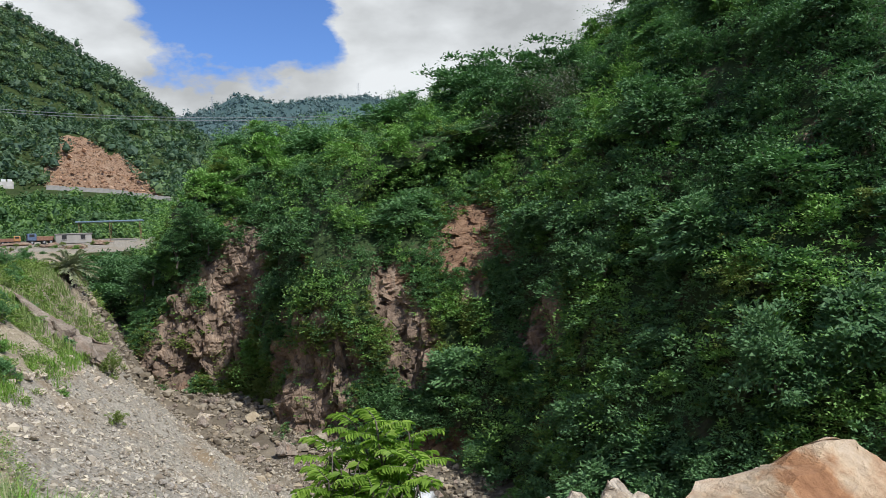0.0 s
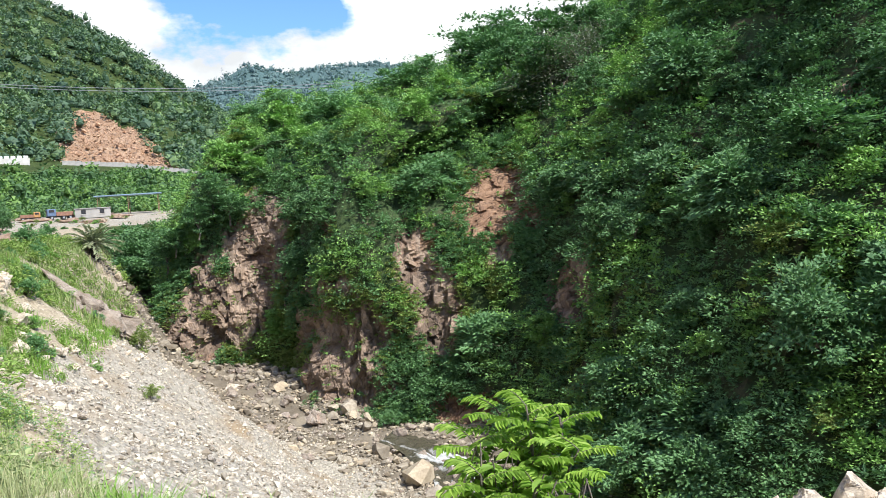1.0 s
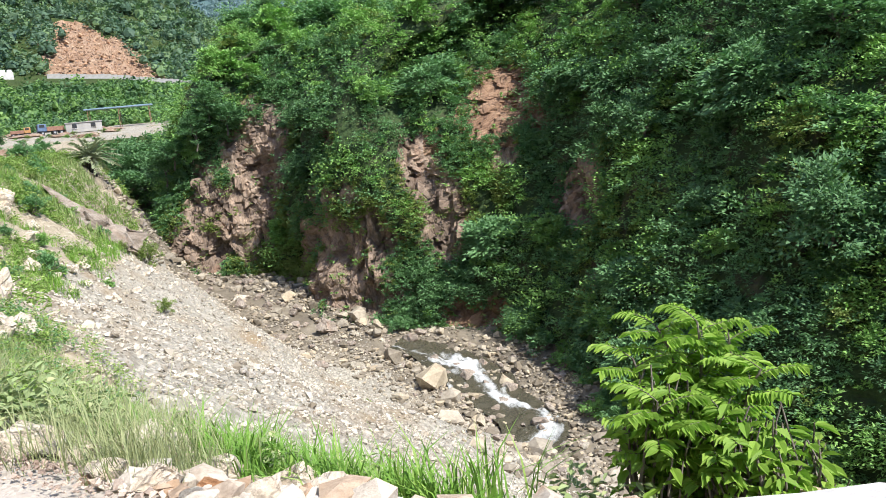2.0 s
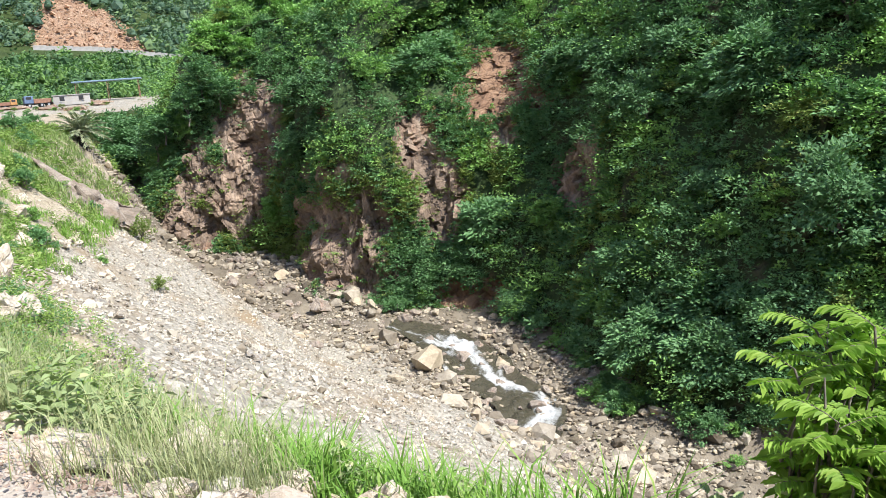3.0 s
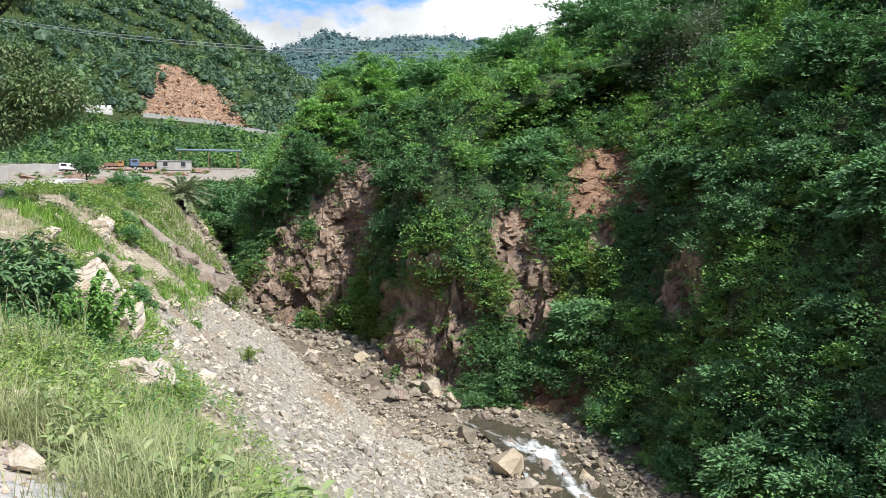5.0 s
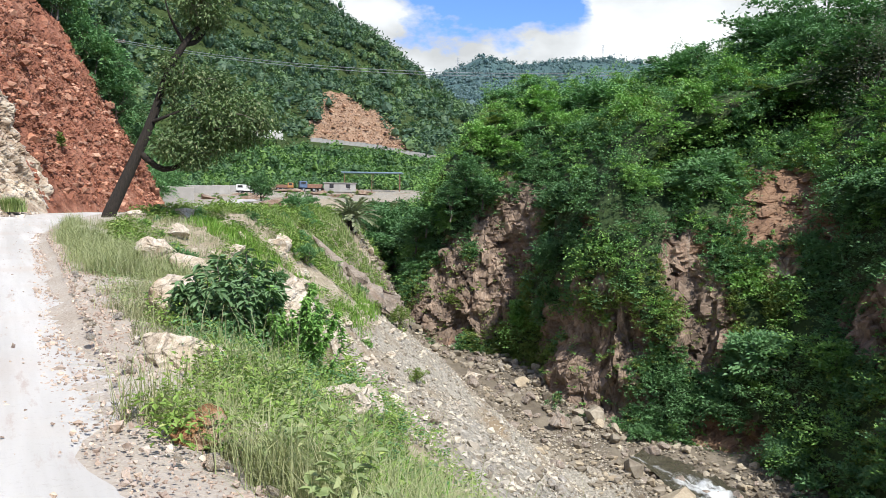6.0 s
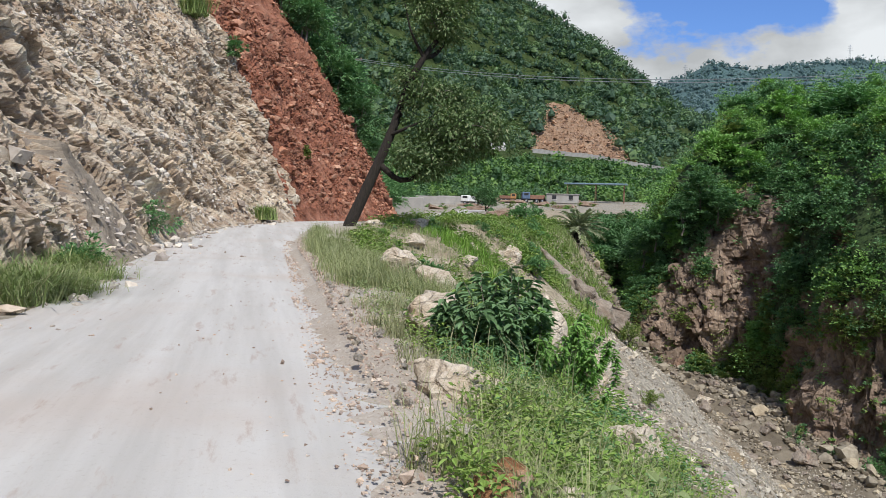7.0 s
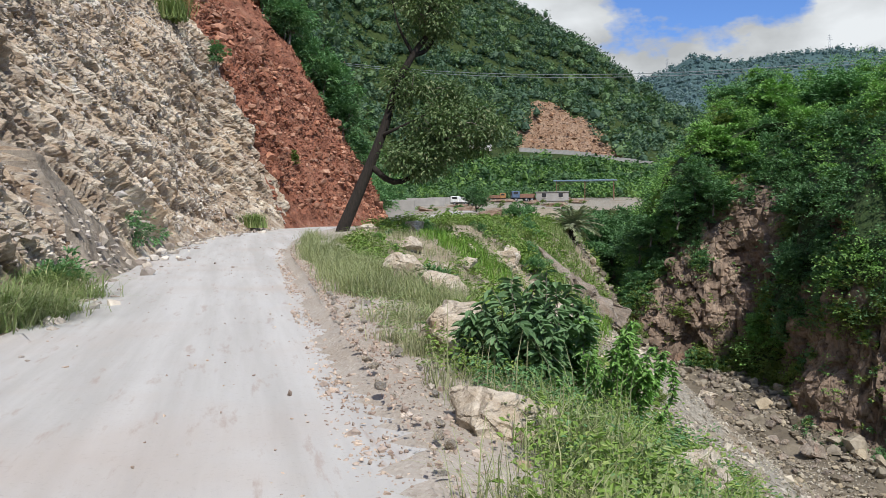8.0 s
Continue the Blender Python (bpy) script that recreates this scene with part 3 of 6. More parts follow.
push = 0.9 * fbm(c_pos * 0.13, 3, 11) + pale * (1 - red) + crumble * red + 0.1 * fbm(c_pos * 2.4, 2, 4)
push = push * step(0, 1.6, CV)
fan = np.clip(1.15 - np.abs(CU - U_FAN + 0.35 * CV) / (3.0 * np.clip(1 - CV / 3.6, 0.02, 1)) + 0.12 * fbm(c_pos * 1.2, 2, 18), 0, 1)
fan = step(0.1, 0.4, fan) * step(-3.5, -3.0, -CV)
push = push * (1 - fan) + fan * (0.4 + 0.09 * fbm(c_pos * 1.3, 4, 19))
c_pos[..., :2] += c_right * push[..., None]
c_pos[..., 2] += 0.25 * (val2 - 0.5) * step(0, 1.5, CV)
fidx = np.where(fan > 0.5, 2, (red > 0.5).astype(int))[:-1, :-1].reshape(-1)
c_tone = 0.5 * val4 + 0.3 * val2 + 0.2 * val1
cut_slope = tagged(sheet("cut_slope", c_pos, [M_CUT, M_RED, M_TALUS], fidx, smooth=False), "steep roadside cutting of pale shattered rock turning to red earth", "rock slope", kind="structure")

cut_slope.data.attributes.new("piece", "FLOAT", "POINT").data.foreach_set("value", np.clip(0.5 + 1.7 * (c_tone - 0.5), 0, 1).astype(np.float32).ravel())

# ---- far wall of the gorge ----
wu = np.r_[np.arange(0, 56, 0.8), np.arange(56, 128, 0.2), np.arange(128, WALL.length, 0.8)]
wv = np.r_[np.arange(0, 24, 0.2), np.arange(24, 70, 1.0)]
WU, WV = np.meshgrid(wu, wv, indexing="ij")
w_base, w_right = WALL.at(WU), WALL.right(WU)
w_z0 = np.interp(RIVER.offset(WALL.at(wu))[1], RIVER.u, RIVER.p[:, 2])[:, None] - 0.6
wtop = np.interp(WU, [0, 60, 80, 86, 92, 104, 115, 122, 130, 150, 175], [62, 60, 52, 45, 36, 34, 31, 24, 19, 15, 10])
steep = np.interp(WU, [0, 50, 62, 74, 80, 86, 91, 110, 120, 175], [0.42, 0.38, 0.36, 0.36, 0.38, 0.46, 0.22, 0.22, 0.3, 0.5])
upper = np.interp(WU, [0, 78, 90, 175], [0.6, 0.6, 0.85, 0.85])
brow = 15.5 + 1.5 * value_noise(np.dstack([WU * 0.11, WU * 0, WU * 0]), 81) + 1.5 * value_noise(np.dstack([WU * 0.35, WV * 0.1, WU * 0]), 82)
low = -smoothmax(-WV, -brow, 5.0)
high = np.clip(WV - low, 0, 100)
w_set = low * steep + high * upper
lip = 3.6 * (1 - np.exp(-high / 5.0)) * step(70, 80, WU)
w_set = w_set - 0.55 * lip
W_Z = w_z0 + low + lip + high * np.clip((wtop - 15.5 - 3.6 * step(70, 80, WU)) / 54.0, -0.05, 1.0)
w_pos = np.dstack([w_base + w_right * w_set[..., None], W_Z])
# bare rock in the wall: length along it, height, half sizes
BARE = [(101.0, -9.8, 8.4, 5.8), (97.0, -11.5, 3.4, 4.2), (113.6, -1.6, 3.0, 5.6), (115.4, -7.0, 3.4, 4.2), (119.6, -4.0, 3.4, 3.6), (120.2, -9.0, 4.6, 2.6), (91.0, -2.6, 1.45, 3.2), (89.6, -7.2, 1.5, 3.9),
        (87.2, 2.0, 2.0, 3.5), (86.2, -2.4, 0.9, 1.8), (84.2, 0.3, 1.0, 1.2), (80.1, -5.0, 2.1, 3.3), (87.0, -14.5, 3.4, 1.5), (102.6, 0.3, 3.0, 1.2), (98.0, -4.2, 1.2, 1.2), (57.8, 6.5, 1.2, 1.2), (76.0, -11.0, 0.9, 0.9)]


def bareness(u, p, grow=1.0):
    wob = 0.32 * fbm(p * 0.45, 3, 41) + 0.34 * fbm(p * 1.1, 3, 43)
    out = np.zeros(u.shape)
    for bu, bz, au, az in BARE:
        d = np.sqrt(((u - bu) / (au * grow)) ** 2 + ((p[..., 2] - bz) / (az * grow)) ** 2) + wob * np.clip(min(au, az) / 3.5, 0.3, 1)
        out = np.maximum(out, step(-1.15, -0.75, -d))
    return out


w_bare = bareness(WU, w_pos)
wc1, wr1 = cells(w_pos * np.array([0.3, 0.3, 0.16]), 21)
wc2, wr2 = cells(w_pos @ np.array([[1.0, 0, 0.25], [0, 1.0, 0], [-0.25, 0, 1.0]]) * np.array([0.85, 0.85, 0.42]), 23)
wc3, wr3 = cells(w_pos @ np.array([[1.0, 0, 0.5], [0, 1.0, 0.2], [-0.5, -0.2, 1.0]]) * np.array([1.7, 1.7, 1.0]), 25)
chisel = 1.3 * (wc1 - 0.5) + 0.75 * (wc2 - 0.5) + 0.2 * (wc3 - 0.5) - 0.2 * step(-0.06, 0, -wr2) + 0.1 * fbm(w_pos * 1.6, 2, 35)
w_push = 1.4 * fbm(w_pos * 0.1, 3, 31) + 0.5 * fbm(w_pos * 0.35, 3, 32) + 1.25 * chisel * (0.28 + 0.72 * w_bare) - 0.5 * w_bare
w_push = w_push * step(0, 2.0, WV) * (1 - 0.7 * step(-3, 3, WV - brow) * (1 - w_bare))
w_pos[..., :2] -= w_right * w_push[..., None]
w_pos[..., 2] += 0.6 * fbm(w_pos * 0.3, 3, 37) * step(0, 4, high)
w_earth = (np.abs(WU - 87.0) < 3.6) & ((w_pos[..., 2] > -1.8) | (w_pos[..., 2] < -12.5))
w_idx = np.where(w_bare < 0.25, 1, np.where(w_earth, 2, 0))[:-1, :-1].reshape(-1)
gorge_wall = tagged(sheet("gorge_wall", w_pos, [M_CLIFF, M_MOSS_SHADED, M_EARTH], w_idx, smooth=False, flip=True), "steep rocky gorge side overgrown with shrubs", "cliff", kind="structure")


gorge_wall.data.attributes.new("piece", "FLOAT", "POINT").data.foreach_set("value", np.clip(0.5 + 1.5 * (0.45 * wc3 + 0.4 * wc2 + 0.15 * wc1 - 0.5), 0, 1).astype(np.float32).ravel())

# ---- foliage ----
def unit(v):
    return v / np.maximum(np.linalg.norm(v, axis=-1), 1e-9)[..., None]


def leaf_cards(rng, pos, way, length, width, fold=0.25):
    """Folded four-cornered leaves at pos along way: (n, 4) corners in 2 triangles each."""
    n = len(pos)
    way = unit(way)
    side = unit(np.cross(way, rng.normal(size=(n, 3)) * 0.35 + np.array([0, 0, 1.0])))
    up = np.cross(side, way)
    L_ = (length * rng.uniform(0.7, 1.25, n))[:, None]
    W_ = (width * rng.uniform(0.75, 1.2, n))[:, None]
    mid = pos + way * L_ * 0.45
    a = pos
    b = mid + side * W_ * 0.5 + up * W_ * fold
    c = pos + way * L_ - up * L_ * 0.12
    d = mid - side * W_ * 0.5 + up * W_ * fold
    v = np.stack([a, b, c, d], 1).reshape(-1, 3)
    k = np.arange(n)[:, None] * 4
    f = np.concatenate([k + np.array([[0, 1, 2]]), k + np.array([[0, 2, 3]])], 1).reshape(-1, 3)
    return v, f


def leaf_points(rng, pos, way, length, width):
    """Small pointed leaves of one triangle each, for growth far off."""
    n = len(pos)
    way = unit(way)
    side = unit(np.cross(way, rng.normal(size=(n, 3)) * 0.5 + np.array([0, 0, 1.0])))
    L_ = (length * rng.uniform(0.75, 1.3, n))[:, None]
    W_ = (width * rng.uniform(0.8, 1.25, n))[:, None]
    v = np.stack([pos - side * W_ * 0.55, pos + way * L_ * 0.25 + side * W_ * 0.55, pos + way * L_], 1).reshape(-1, 3)
    return v, np.arange(n * 3).reshape(n, 3)


def crown_leaves(rng, size, clumps, per, leaf, aspect=0.5, hollow=0.55, flat=0.0, fine=False):
    """Leaves in clumps about an uneven crown of half sizes `size`, centred at the origin."""
    d = unit(rng.normal(size=(clumps, 3)) + np.array([0, 0, 0.35]))
    r = rng.uniform(hollow, 1.0, clumps) * (0.72 + 0.6 * value_noise(d * 1.9 + rng.uniform(0, 50), 1)) + (rng.uniform(size=clumps) < 0.15) * 0.3
    c = d * r[:, None] * np.array(size)
    spread = np.mean(size) * rng.uniform(0.07, 0.15, clumps)
    cc = np.repeat(c, per, 0)
    off = rng.normal(size=(clumps * per, 3)) * np.repeat(spread, per)[:, None] * np.array([1, 1, 0.6 - 0.3 * flat])
    pos = cc + off
    way = unit(off + 0.4 * np.repeat(d, per, 0)) + rng.normal(size=pos.shape) * 0.45 + np.array([0, 0, -0.05])
    way[:, 2] *= 0.6
    if fine:
        way[:, 2] *= 0.6
        return leaf_points(rng, pos, way, leaf, leaf * aspect)
    return leaf_cards(rng, pos, way, leaf, leaf * aspect)


def tube(path, radii, sides=6):
    """A tapered limb along path."""
    path = np.asarray(path, float)
    t = unit(np.gradient(path, axis=0))
    ref = np.array([0.3, 0.9, 0.2])
    a = unit(np.cross(t, ref))
    b = np.cross(t, a)
    ang = np.linspace(0, 2 * math.pi, sides, endpoint=False)
    ring = path[:, None] + np.asarray(radii)[:, None, None] * (np.cos(ang)[None, :, None] * a[:, None] + np.sin(ang)[None, :, None] * b[:, None])
    n = len(path)
    idx = np.arange(n * sides).reshape(n, sides)
    nx = np.roll(idx, -1, 1)
    f = np.stack([idx[:-1], nx[:-1], nx[1:], idx[1:]], -1).reshape(-1, 4)
    tri = np.concatenate([f[:, :3], f[:, [0, 2, 3]]])
    return ring.reshape(-1, 3), tri


def merged(pieces):
    vs, fs, n = [], [], 0
    for v, f in pieces:
        vs.append(v)
        fs.append(f + n)
        n += len(v)
    return np.concatenate(vs), np.concatenate(fs)


def limb_path(rng, a, b, bend=0.12, n=6):
    a, b = np.array(a, float), np.array(b, float)
    t = np.linspace(0, 1, n)[:, None]
    w = rng.normal(size=3) * np.linalg.norm(b - a) * bend
    return a + (b - a) * t + w * np.sin(t * math.pi) + rng.normal(size=(n, 3)) * 0.02 * np.linalg.norm(b - a) * (t > 0) * (t < 1)


def make_plant(name, label, category, seed, size, clumps, per, leaf, mat, trunk, aspect=0.5, hollow=0.5, limbs=6, wood=None, flat=0.0, fine=False):
    """A shrub or tree: an Empty at its foot with a trunk of forking limbs and a crown of leaves."""
    rng = np.random.default_rng(seed)
    root = new(name)
    tagged(root, label, category)
    pieces = [tube(limb_path(rng, (0, 0, -0.6), (0, 0, trunk), 0.05), np.linspace(trunk * 0.055 + 0.04, trunk * 0.03 + 0.02, 6))]
    for k in range(limbs):
        d = unit(rng.normal(size=3) + np.array([0, 0, 0.8]))
        tip = np.array([0, 0, trunk]) + d * np.array(size) * rng.uniform(0.55, 0.95)
        pieces.append(tube(limb_path(rng, (0, 0, trunk * rng.uniform(0.5, 1.0)), tip), np.linspace(trunk * 0.025 + 0.02, 0.01, 6), 5))
    v, f = merged(pieces)
    part("trunk", mesh_from("trunk", v, f, [wood or M_TWIG], True), root)
    v, f = crown_leaves(rng, size, clumps, per, leaf, aspect, hollow, flat, fine)
    v = v + np.array([0, 0, trunk + size[2] * 0.35])
    part("crown", mesh_from("crown", v, f, [mat]), root)
    return root


rng = np.random.default_rng(5)
KINDS = []
for k, (mat, lab, leaf, asp) in enumerate([
        (0, "dense dark green shrub on the steep gorge side", 0.27, 0.5), (1, "leafy mid green shrub on the gorge side", 0.29, 0.45), (2, "bright fresh green shrub catching the sun", 0.28, 0.5),
        (0, "dark green broadleaf tree on the gorge side", 0.3, 0.45), (1, "mid green tree with layered leaf sprays", 0.32, 0.4), (3, "olive green shrub with yellowish leaves", 0.25, 0.42)]):
    big = k in (3, 4)
    size = (2.1, 2.1, 1.7) if big else (1.5, 1.5, 1.25)
    KINDS.append(make_plant("tree" if big else "shrub", lab, "tree" if big else "shrub", 100 + k, size, 72 if big else 56, 60, leaf * 0.72, M_LEAF[mat], 1.1 if big else 0.5, asp + 0.08, flat=0.6, fine=True))

# pick places on the wall, evenly by area
w_norm = unit(np.cross(np.gradient(w_pos, axis=0), np.gradient(w_pos, axis=1)))
if w_norm[200, 40] @ np.array([-1, -1, 0]) < 0:
    w_norm = -w_norm
w_area = np.linalg.norm(np.cross(np.gradient(w_pos, axis=0), np.gradient(w_pos, axis=1)), axis=-1)
reach = np.hypot(w_pos[..., 0] + 1, w_pos[..., 1])
in_view = (w_pos[..., 0] + 1 < 0.58 * w_pos[..., 1]) & (w_pos[..., 1] < 122) & (w_pos[..., 2] - 1.7 < 0.34 * reach)
in_view = in_view * np.clip(75 / reach, 0.45, 1.5)


def wall_places(n, weight, seed):
    r = np.random.default_rng(seed)
    w = (w_area * weight).ravel()
    i = r.choice(w.size, n, p=w / w.sum())
    return w_pos.reshape(-1, 3)[i], w_norm.reshape(-1, 3)[i], r


def scatter_things(kinds, probs, places, norms, r, lo, hi, group, fresh=None):
    used = set()
    for j, (p, n) in enumerate(zip(places, norms)):
        # fresh puts light into the choice: 0 darker kinds, 2 lighter ones
        k = int(r.choice(len(kinds), p=probs if fresh is None else [[0.42, 0.12, 0.02, 0.34, 0.08, 0.02], probs, [0.06, 0.2, 0.34, 0.08, 0.2, 0.12]][fresh[j]]))
        s = r.uniform(lo, hi)
        lean = Vector(n) * 0.55 + Vector((0, 0, 1))
        m = Matrix.Translation(Vector(p)) @ lean.to_track_quat("Z", "Y").to_matrix().to_4x4() @ pose(0, 0, 0, 0, 0, r.uniform(0, 360)) @ Matrix.Diagonal((s, s, s * r.uniform(0.85, 1.2), 1))
        if k in used:
            tagged(copy_thing(kinds[k], m), group=group)
        else:
            kinds[k].matrix_basis = m
            tagged(kinds[k], group=group)
            used.add(k)


lush = (1 - w_bare) * in_view
def below_rock(reach, grow=1.0):
    """How far a plant of that height, rooted here, would stand before bare rock."""
    out = bareness(WU, w_pos, grow)
    for h in np.arange(0.6, reach + 0.1, 0.6):
        out = np.maximum(out, bareness(WU, w_pos + np.array([0, 0, h]), grow))
    return out


open_rock = below_rock(1.3, 1.05)
clear_rock = below_rock(2.6, 1.12)
pl, nm, r_ = wall_places(298, lush * (1 - clear_rock) * (WV > 1.0), 7)
# darker kinds for the shaded upper flank, lighter for the sunlit ridge
scatter_things(KINDS, [0.12, 0.27, 0.2, 0.12, 0.21, 0.08], pl, nm, r_, 0.55, 1.5, "plants on the gorge side", np.where(pl[:, 2] < 0, 1, np.where(WALL.offset(pl[:, :2])[1] > 86, 2, 0)))


GREY = make_plant("tree", "grey-leaved tree with pale dry twigs on the ridge", "tree", 480, (2.0, 2.0, 1.9), 120, 44, 0.1, M_LEAF[4], 1.0, 0.5, limbs=16, fine=True)
GREY.matrix_basis = pose(11.4, 82.4, 11.6) @ Matrix.Diagonal((2.1, 2.1, 2.2, 1))


def wall_height(x, y):
    d = (w_pos[..., 0] - x) ** 2 + (w_pos[..., 1] - y) ** 2
    return float(w_pos[..., 2].ravel()[int(np.argmin(d))])


# single plants that stand out: place, kind (-1 the grey tree), scale
STANDING = [(9.2, 79.5, 9.0, -1, 1.3), (-9.8, 85.6, 9.8, 5, 2.0), (-11.5, 80.3, 7.9, 5, 1.4), (-4.7, 76.3, 9.4, 2, 1.3), (-21.6, 98.7, 11.0, 2, 2.0), (-24.9, 87.5, 6.2, 2, 1.8), (-22.0, 86.0, 5.6, 2, 1.3),
            (18.3, 47.7, 3.0, 4, 1.6), (17.8, 45.0, -2.1, 1, 1.3), (13.3, 54.8, -0.5, 1, 1.2), (7.0, 66.6, 0.5, 2, 0.9), (4.3, 63.4, -9.2, 2, 1.25), (9.2, 53.0, -8.7, 2, 0.8), (10.0, 47.4, -12.2, 1, 1.4), (15.8, 43.2, -9.3, 4, 1.1),
            (-24.0, 82.2, 2.2, 0, 1.1), (-27.0, 81.6, 0.8, 3, 0.9), (-29.6, 82.2, -0.6, 0, 1.1), (-31.2, 84.0, -2.4, 3, 1.0), (-25.6, 82.6, 3.0, 3, 1.0), (14.5, 61.0, 7.6, 3, 1.5), (12.0, 66.0, 7.5, 1, 1.4), (-14.0, 77.0, 3.6, 2, 0.9)]
# the trees of the skyline, from the gorge's head to the near flank
for x, y, k, s_ in [(-16.5, 99.0, 4, 1.9), (-14.0, 95.5, 4, 2.1), (-11.5, 97.0, 2, 1.8), (-9.0, 95.0, 2, 2.0), (-6.6, 98.0, 4, 2.0), (-4.4, 95.0, 2, 2.0), (-2.4, 97.0, 2, 2.1), (-0.4, 94.0, 4, 2.1), (1.6, 96.0, 3, 2.3), (3.6, 92.0, 3, 2.3),
                    (5.6, 95.0, 3, 2.4), (8.0, 92.0, 4, 2.3), (11.0, 94.0, 3, 2.3)]:
    STANDING.append((x, y, wall_height(x, y) - 0.4, k, s_))
for x, y, z_, k, s_ in STANDING:
    tagged(copy_thing(GREY if k < 0 else KINDS[k], pose(x, y, z_, 0, 0, 77 * x) @ Matrix.Diagonal((s_, s_, s_ * 0.9, 1))), group="plants on the gorge side")


def ridge_light_tone(c):
    """Leaf colour and light in one tone: sunlit middle ridge lighter, shaded near flank darker."""
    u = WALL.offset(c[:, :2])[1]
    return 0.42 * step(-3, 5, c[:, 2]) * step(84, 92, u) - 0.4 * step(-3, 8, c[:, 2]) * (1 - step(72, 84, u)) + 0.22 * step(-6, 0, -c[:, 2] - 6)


def cover(name, label, weight, seed, crowns, clumps, per, leaf, mats, size):
    """Low growth over the wall: many leafy crowns of several clumps as one mesh."""
    c, nn, r = wall_places(crowns, weight, seed)
    s = r.lognormal(0, 0.35, crowns) * size
    rep_ = lambda a, k: np.repeat(a, k, 0)  # noqa: E731
    d = unit(r.normal(size=(crowns * clumps, 3)) + rep_(nn, clumps) * 0.8 + np.array([0, 0, 0.6]))
    cc = rep_(c, clumps) + rep_(nn, clumps) * (rep_(s, clumps) * 0.2)[:, None] + d * (rep_(s, clumps) * r.uniform(0.25, 1.15, crowns * clumps))[:, None]
    off = r.normal(size=(len(cc) * per, 3)) * (rep_(s, clumps * per) * r.uniform(0.1, 0.2, crowns).repeat(clumps * per))[:, None] * np.array([1, 1, 0.45])
    pos = rep_(cc, per) + off
    way = unit(off + 0.25 * rep_(d, per)) + r.normal(size=pos.shape) * 0.4
    way[:, 2] *= 0.55
    v, f = leaf_points(r, pos, way, leaf, leaf * 0.55)
    # tone per crown: random, plus painted sun on the ridge and shade on the flank
    tone = np.clip(value_noise(c * 0.16, 5) * 0.8 + 0.4 + ridge_light_tone(c) + r.normal(size=crowns) * 0.22, 0, 0.999)
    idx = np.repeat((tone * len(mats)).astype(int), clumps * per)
    return tagged(new(name, mesh_from(name, v, f, mats, index=idx)), label, "undergrowth", kind="stuff")


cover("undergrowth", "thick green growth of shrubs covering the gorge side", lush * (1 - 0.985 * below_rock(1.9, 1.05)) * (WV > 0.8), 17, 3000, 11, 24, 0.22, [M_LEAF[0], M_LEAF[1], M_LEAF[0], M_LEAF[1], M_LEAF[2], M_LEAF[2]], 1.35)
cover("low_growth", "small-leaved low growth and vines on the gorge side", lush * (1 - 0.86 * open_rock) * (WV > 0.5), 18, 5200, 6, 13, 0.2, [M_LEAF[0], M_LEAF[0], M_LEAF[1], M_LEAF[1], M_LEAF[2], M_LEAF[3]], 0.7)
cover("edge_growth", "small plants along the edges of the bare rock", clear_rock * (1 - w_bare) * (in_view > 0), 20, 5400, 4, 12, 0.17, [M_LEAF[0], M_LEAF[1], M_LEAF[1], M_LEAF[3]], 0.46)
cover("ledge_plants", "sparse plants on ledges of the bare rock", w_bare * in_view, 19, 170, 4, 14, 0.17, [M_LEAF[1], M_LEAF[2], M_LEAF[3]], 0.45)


def scar_mask(dg, d):
    """Where the scar lies on the slope: azimuth in degrees, distance."""
    e = (d - 385) / 95.0
    left = -24.9 + 0.9 * e
    right = -17.2 - 4.6 * np.clip(e, 0, 1)
    return (e > 0) & (e < 1) & (dg > left) & (dg < right)


# ---- far slopes ----
az = np.radians(np.r_[np.arange(-100, -50, 1.5), np.arange(-50, -27, 0.45), np.arange(-27, -15, 0.16), np.arange(-15, 6, 0.45), np.arange(6, 60, 3)])
dist = np.r_[np.arange(118, 372, 7.0), np.arange(372, 490, 1.6), np.arange(490, 1000, 22)]
AZ, DI = np.meshgrid(az, dist, indexing="ij")
deg = np.degrees(AZ)
ridge_el = np.interp(deg, [-100, -60, -45, -34, -27.4, -24.1, -21.8, -16.8, -13.6, -9, 0, 60], [20, 22, 21, 18, 15.0, 14.0, 12.4, 9.0, 6.6, 3.5, 2.0, 2.0])
ridge = 860 * np.tan(np.radians(ridge_el))
f_pos = np.dstack([-7 + DI * np.sin(AZ), 5 + DI * np.cos(AZ), DI * 0])
floor_ = 1.5 + 0.06 * (DI - 118)
ledge = np.interp(deg, [-60, -30, -24, -21, -15.4, -10], [36, 33, 30, 28.5, 22.5, 16])
bank_z = 5.5 + np.clip((DI - 185) / 187, 0, 1) ** 1.7 * (ledge - 6)
mount = ledge + (DI - 385) / 475 * (ridge - ledge)
z = np.where(DI < 185, floor_, np.where(DI < 372, bank_z, np.where(DI < 385, ledge, mount)))
rough = fbm(f_pos * 0.012, 4, 51) * 16 * step(400, 560, DI) + fbm(f_pos * 0.05, 3, 55) * 2.5 * step(190, 240, DI) * (1 - step(335, 360, DI) * step(-392, -386, -DI))
west = step(34, 46, -deg) * np.clip(DI - 125, 0, 260) * 0.42
f_pos[..., 2] = np.where(DI < 119, -12.0, np.where(DI > 861, ridge - (DI - 861) * 0.3, z) + rough + west)
slid = scar_mask(deg, DI)
f_pos[..., 2] += slid * (2.6 * fbm(f_pos * 0.11, 4, 57) + 0.9 * fbm(f_pos * 0.5, 3, 58) - 1.0)
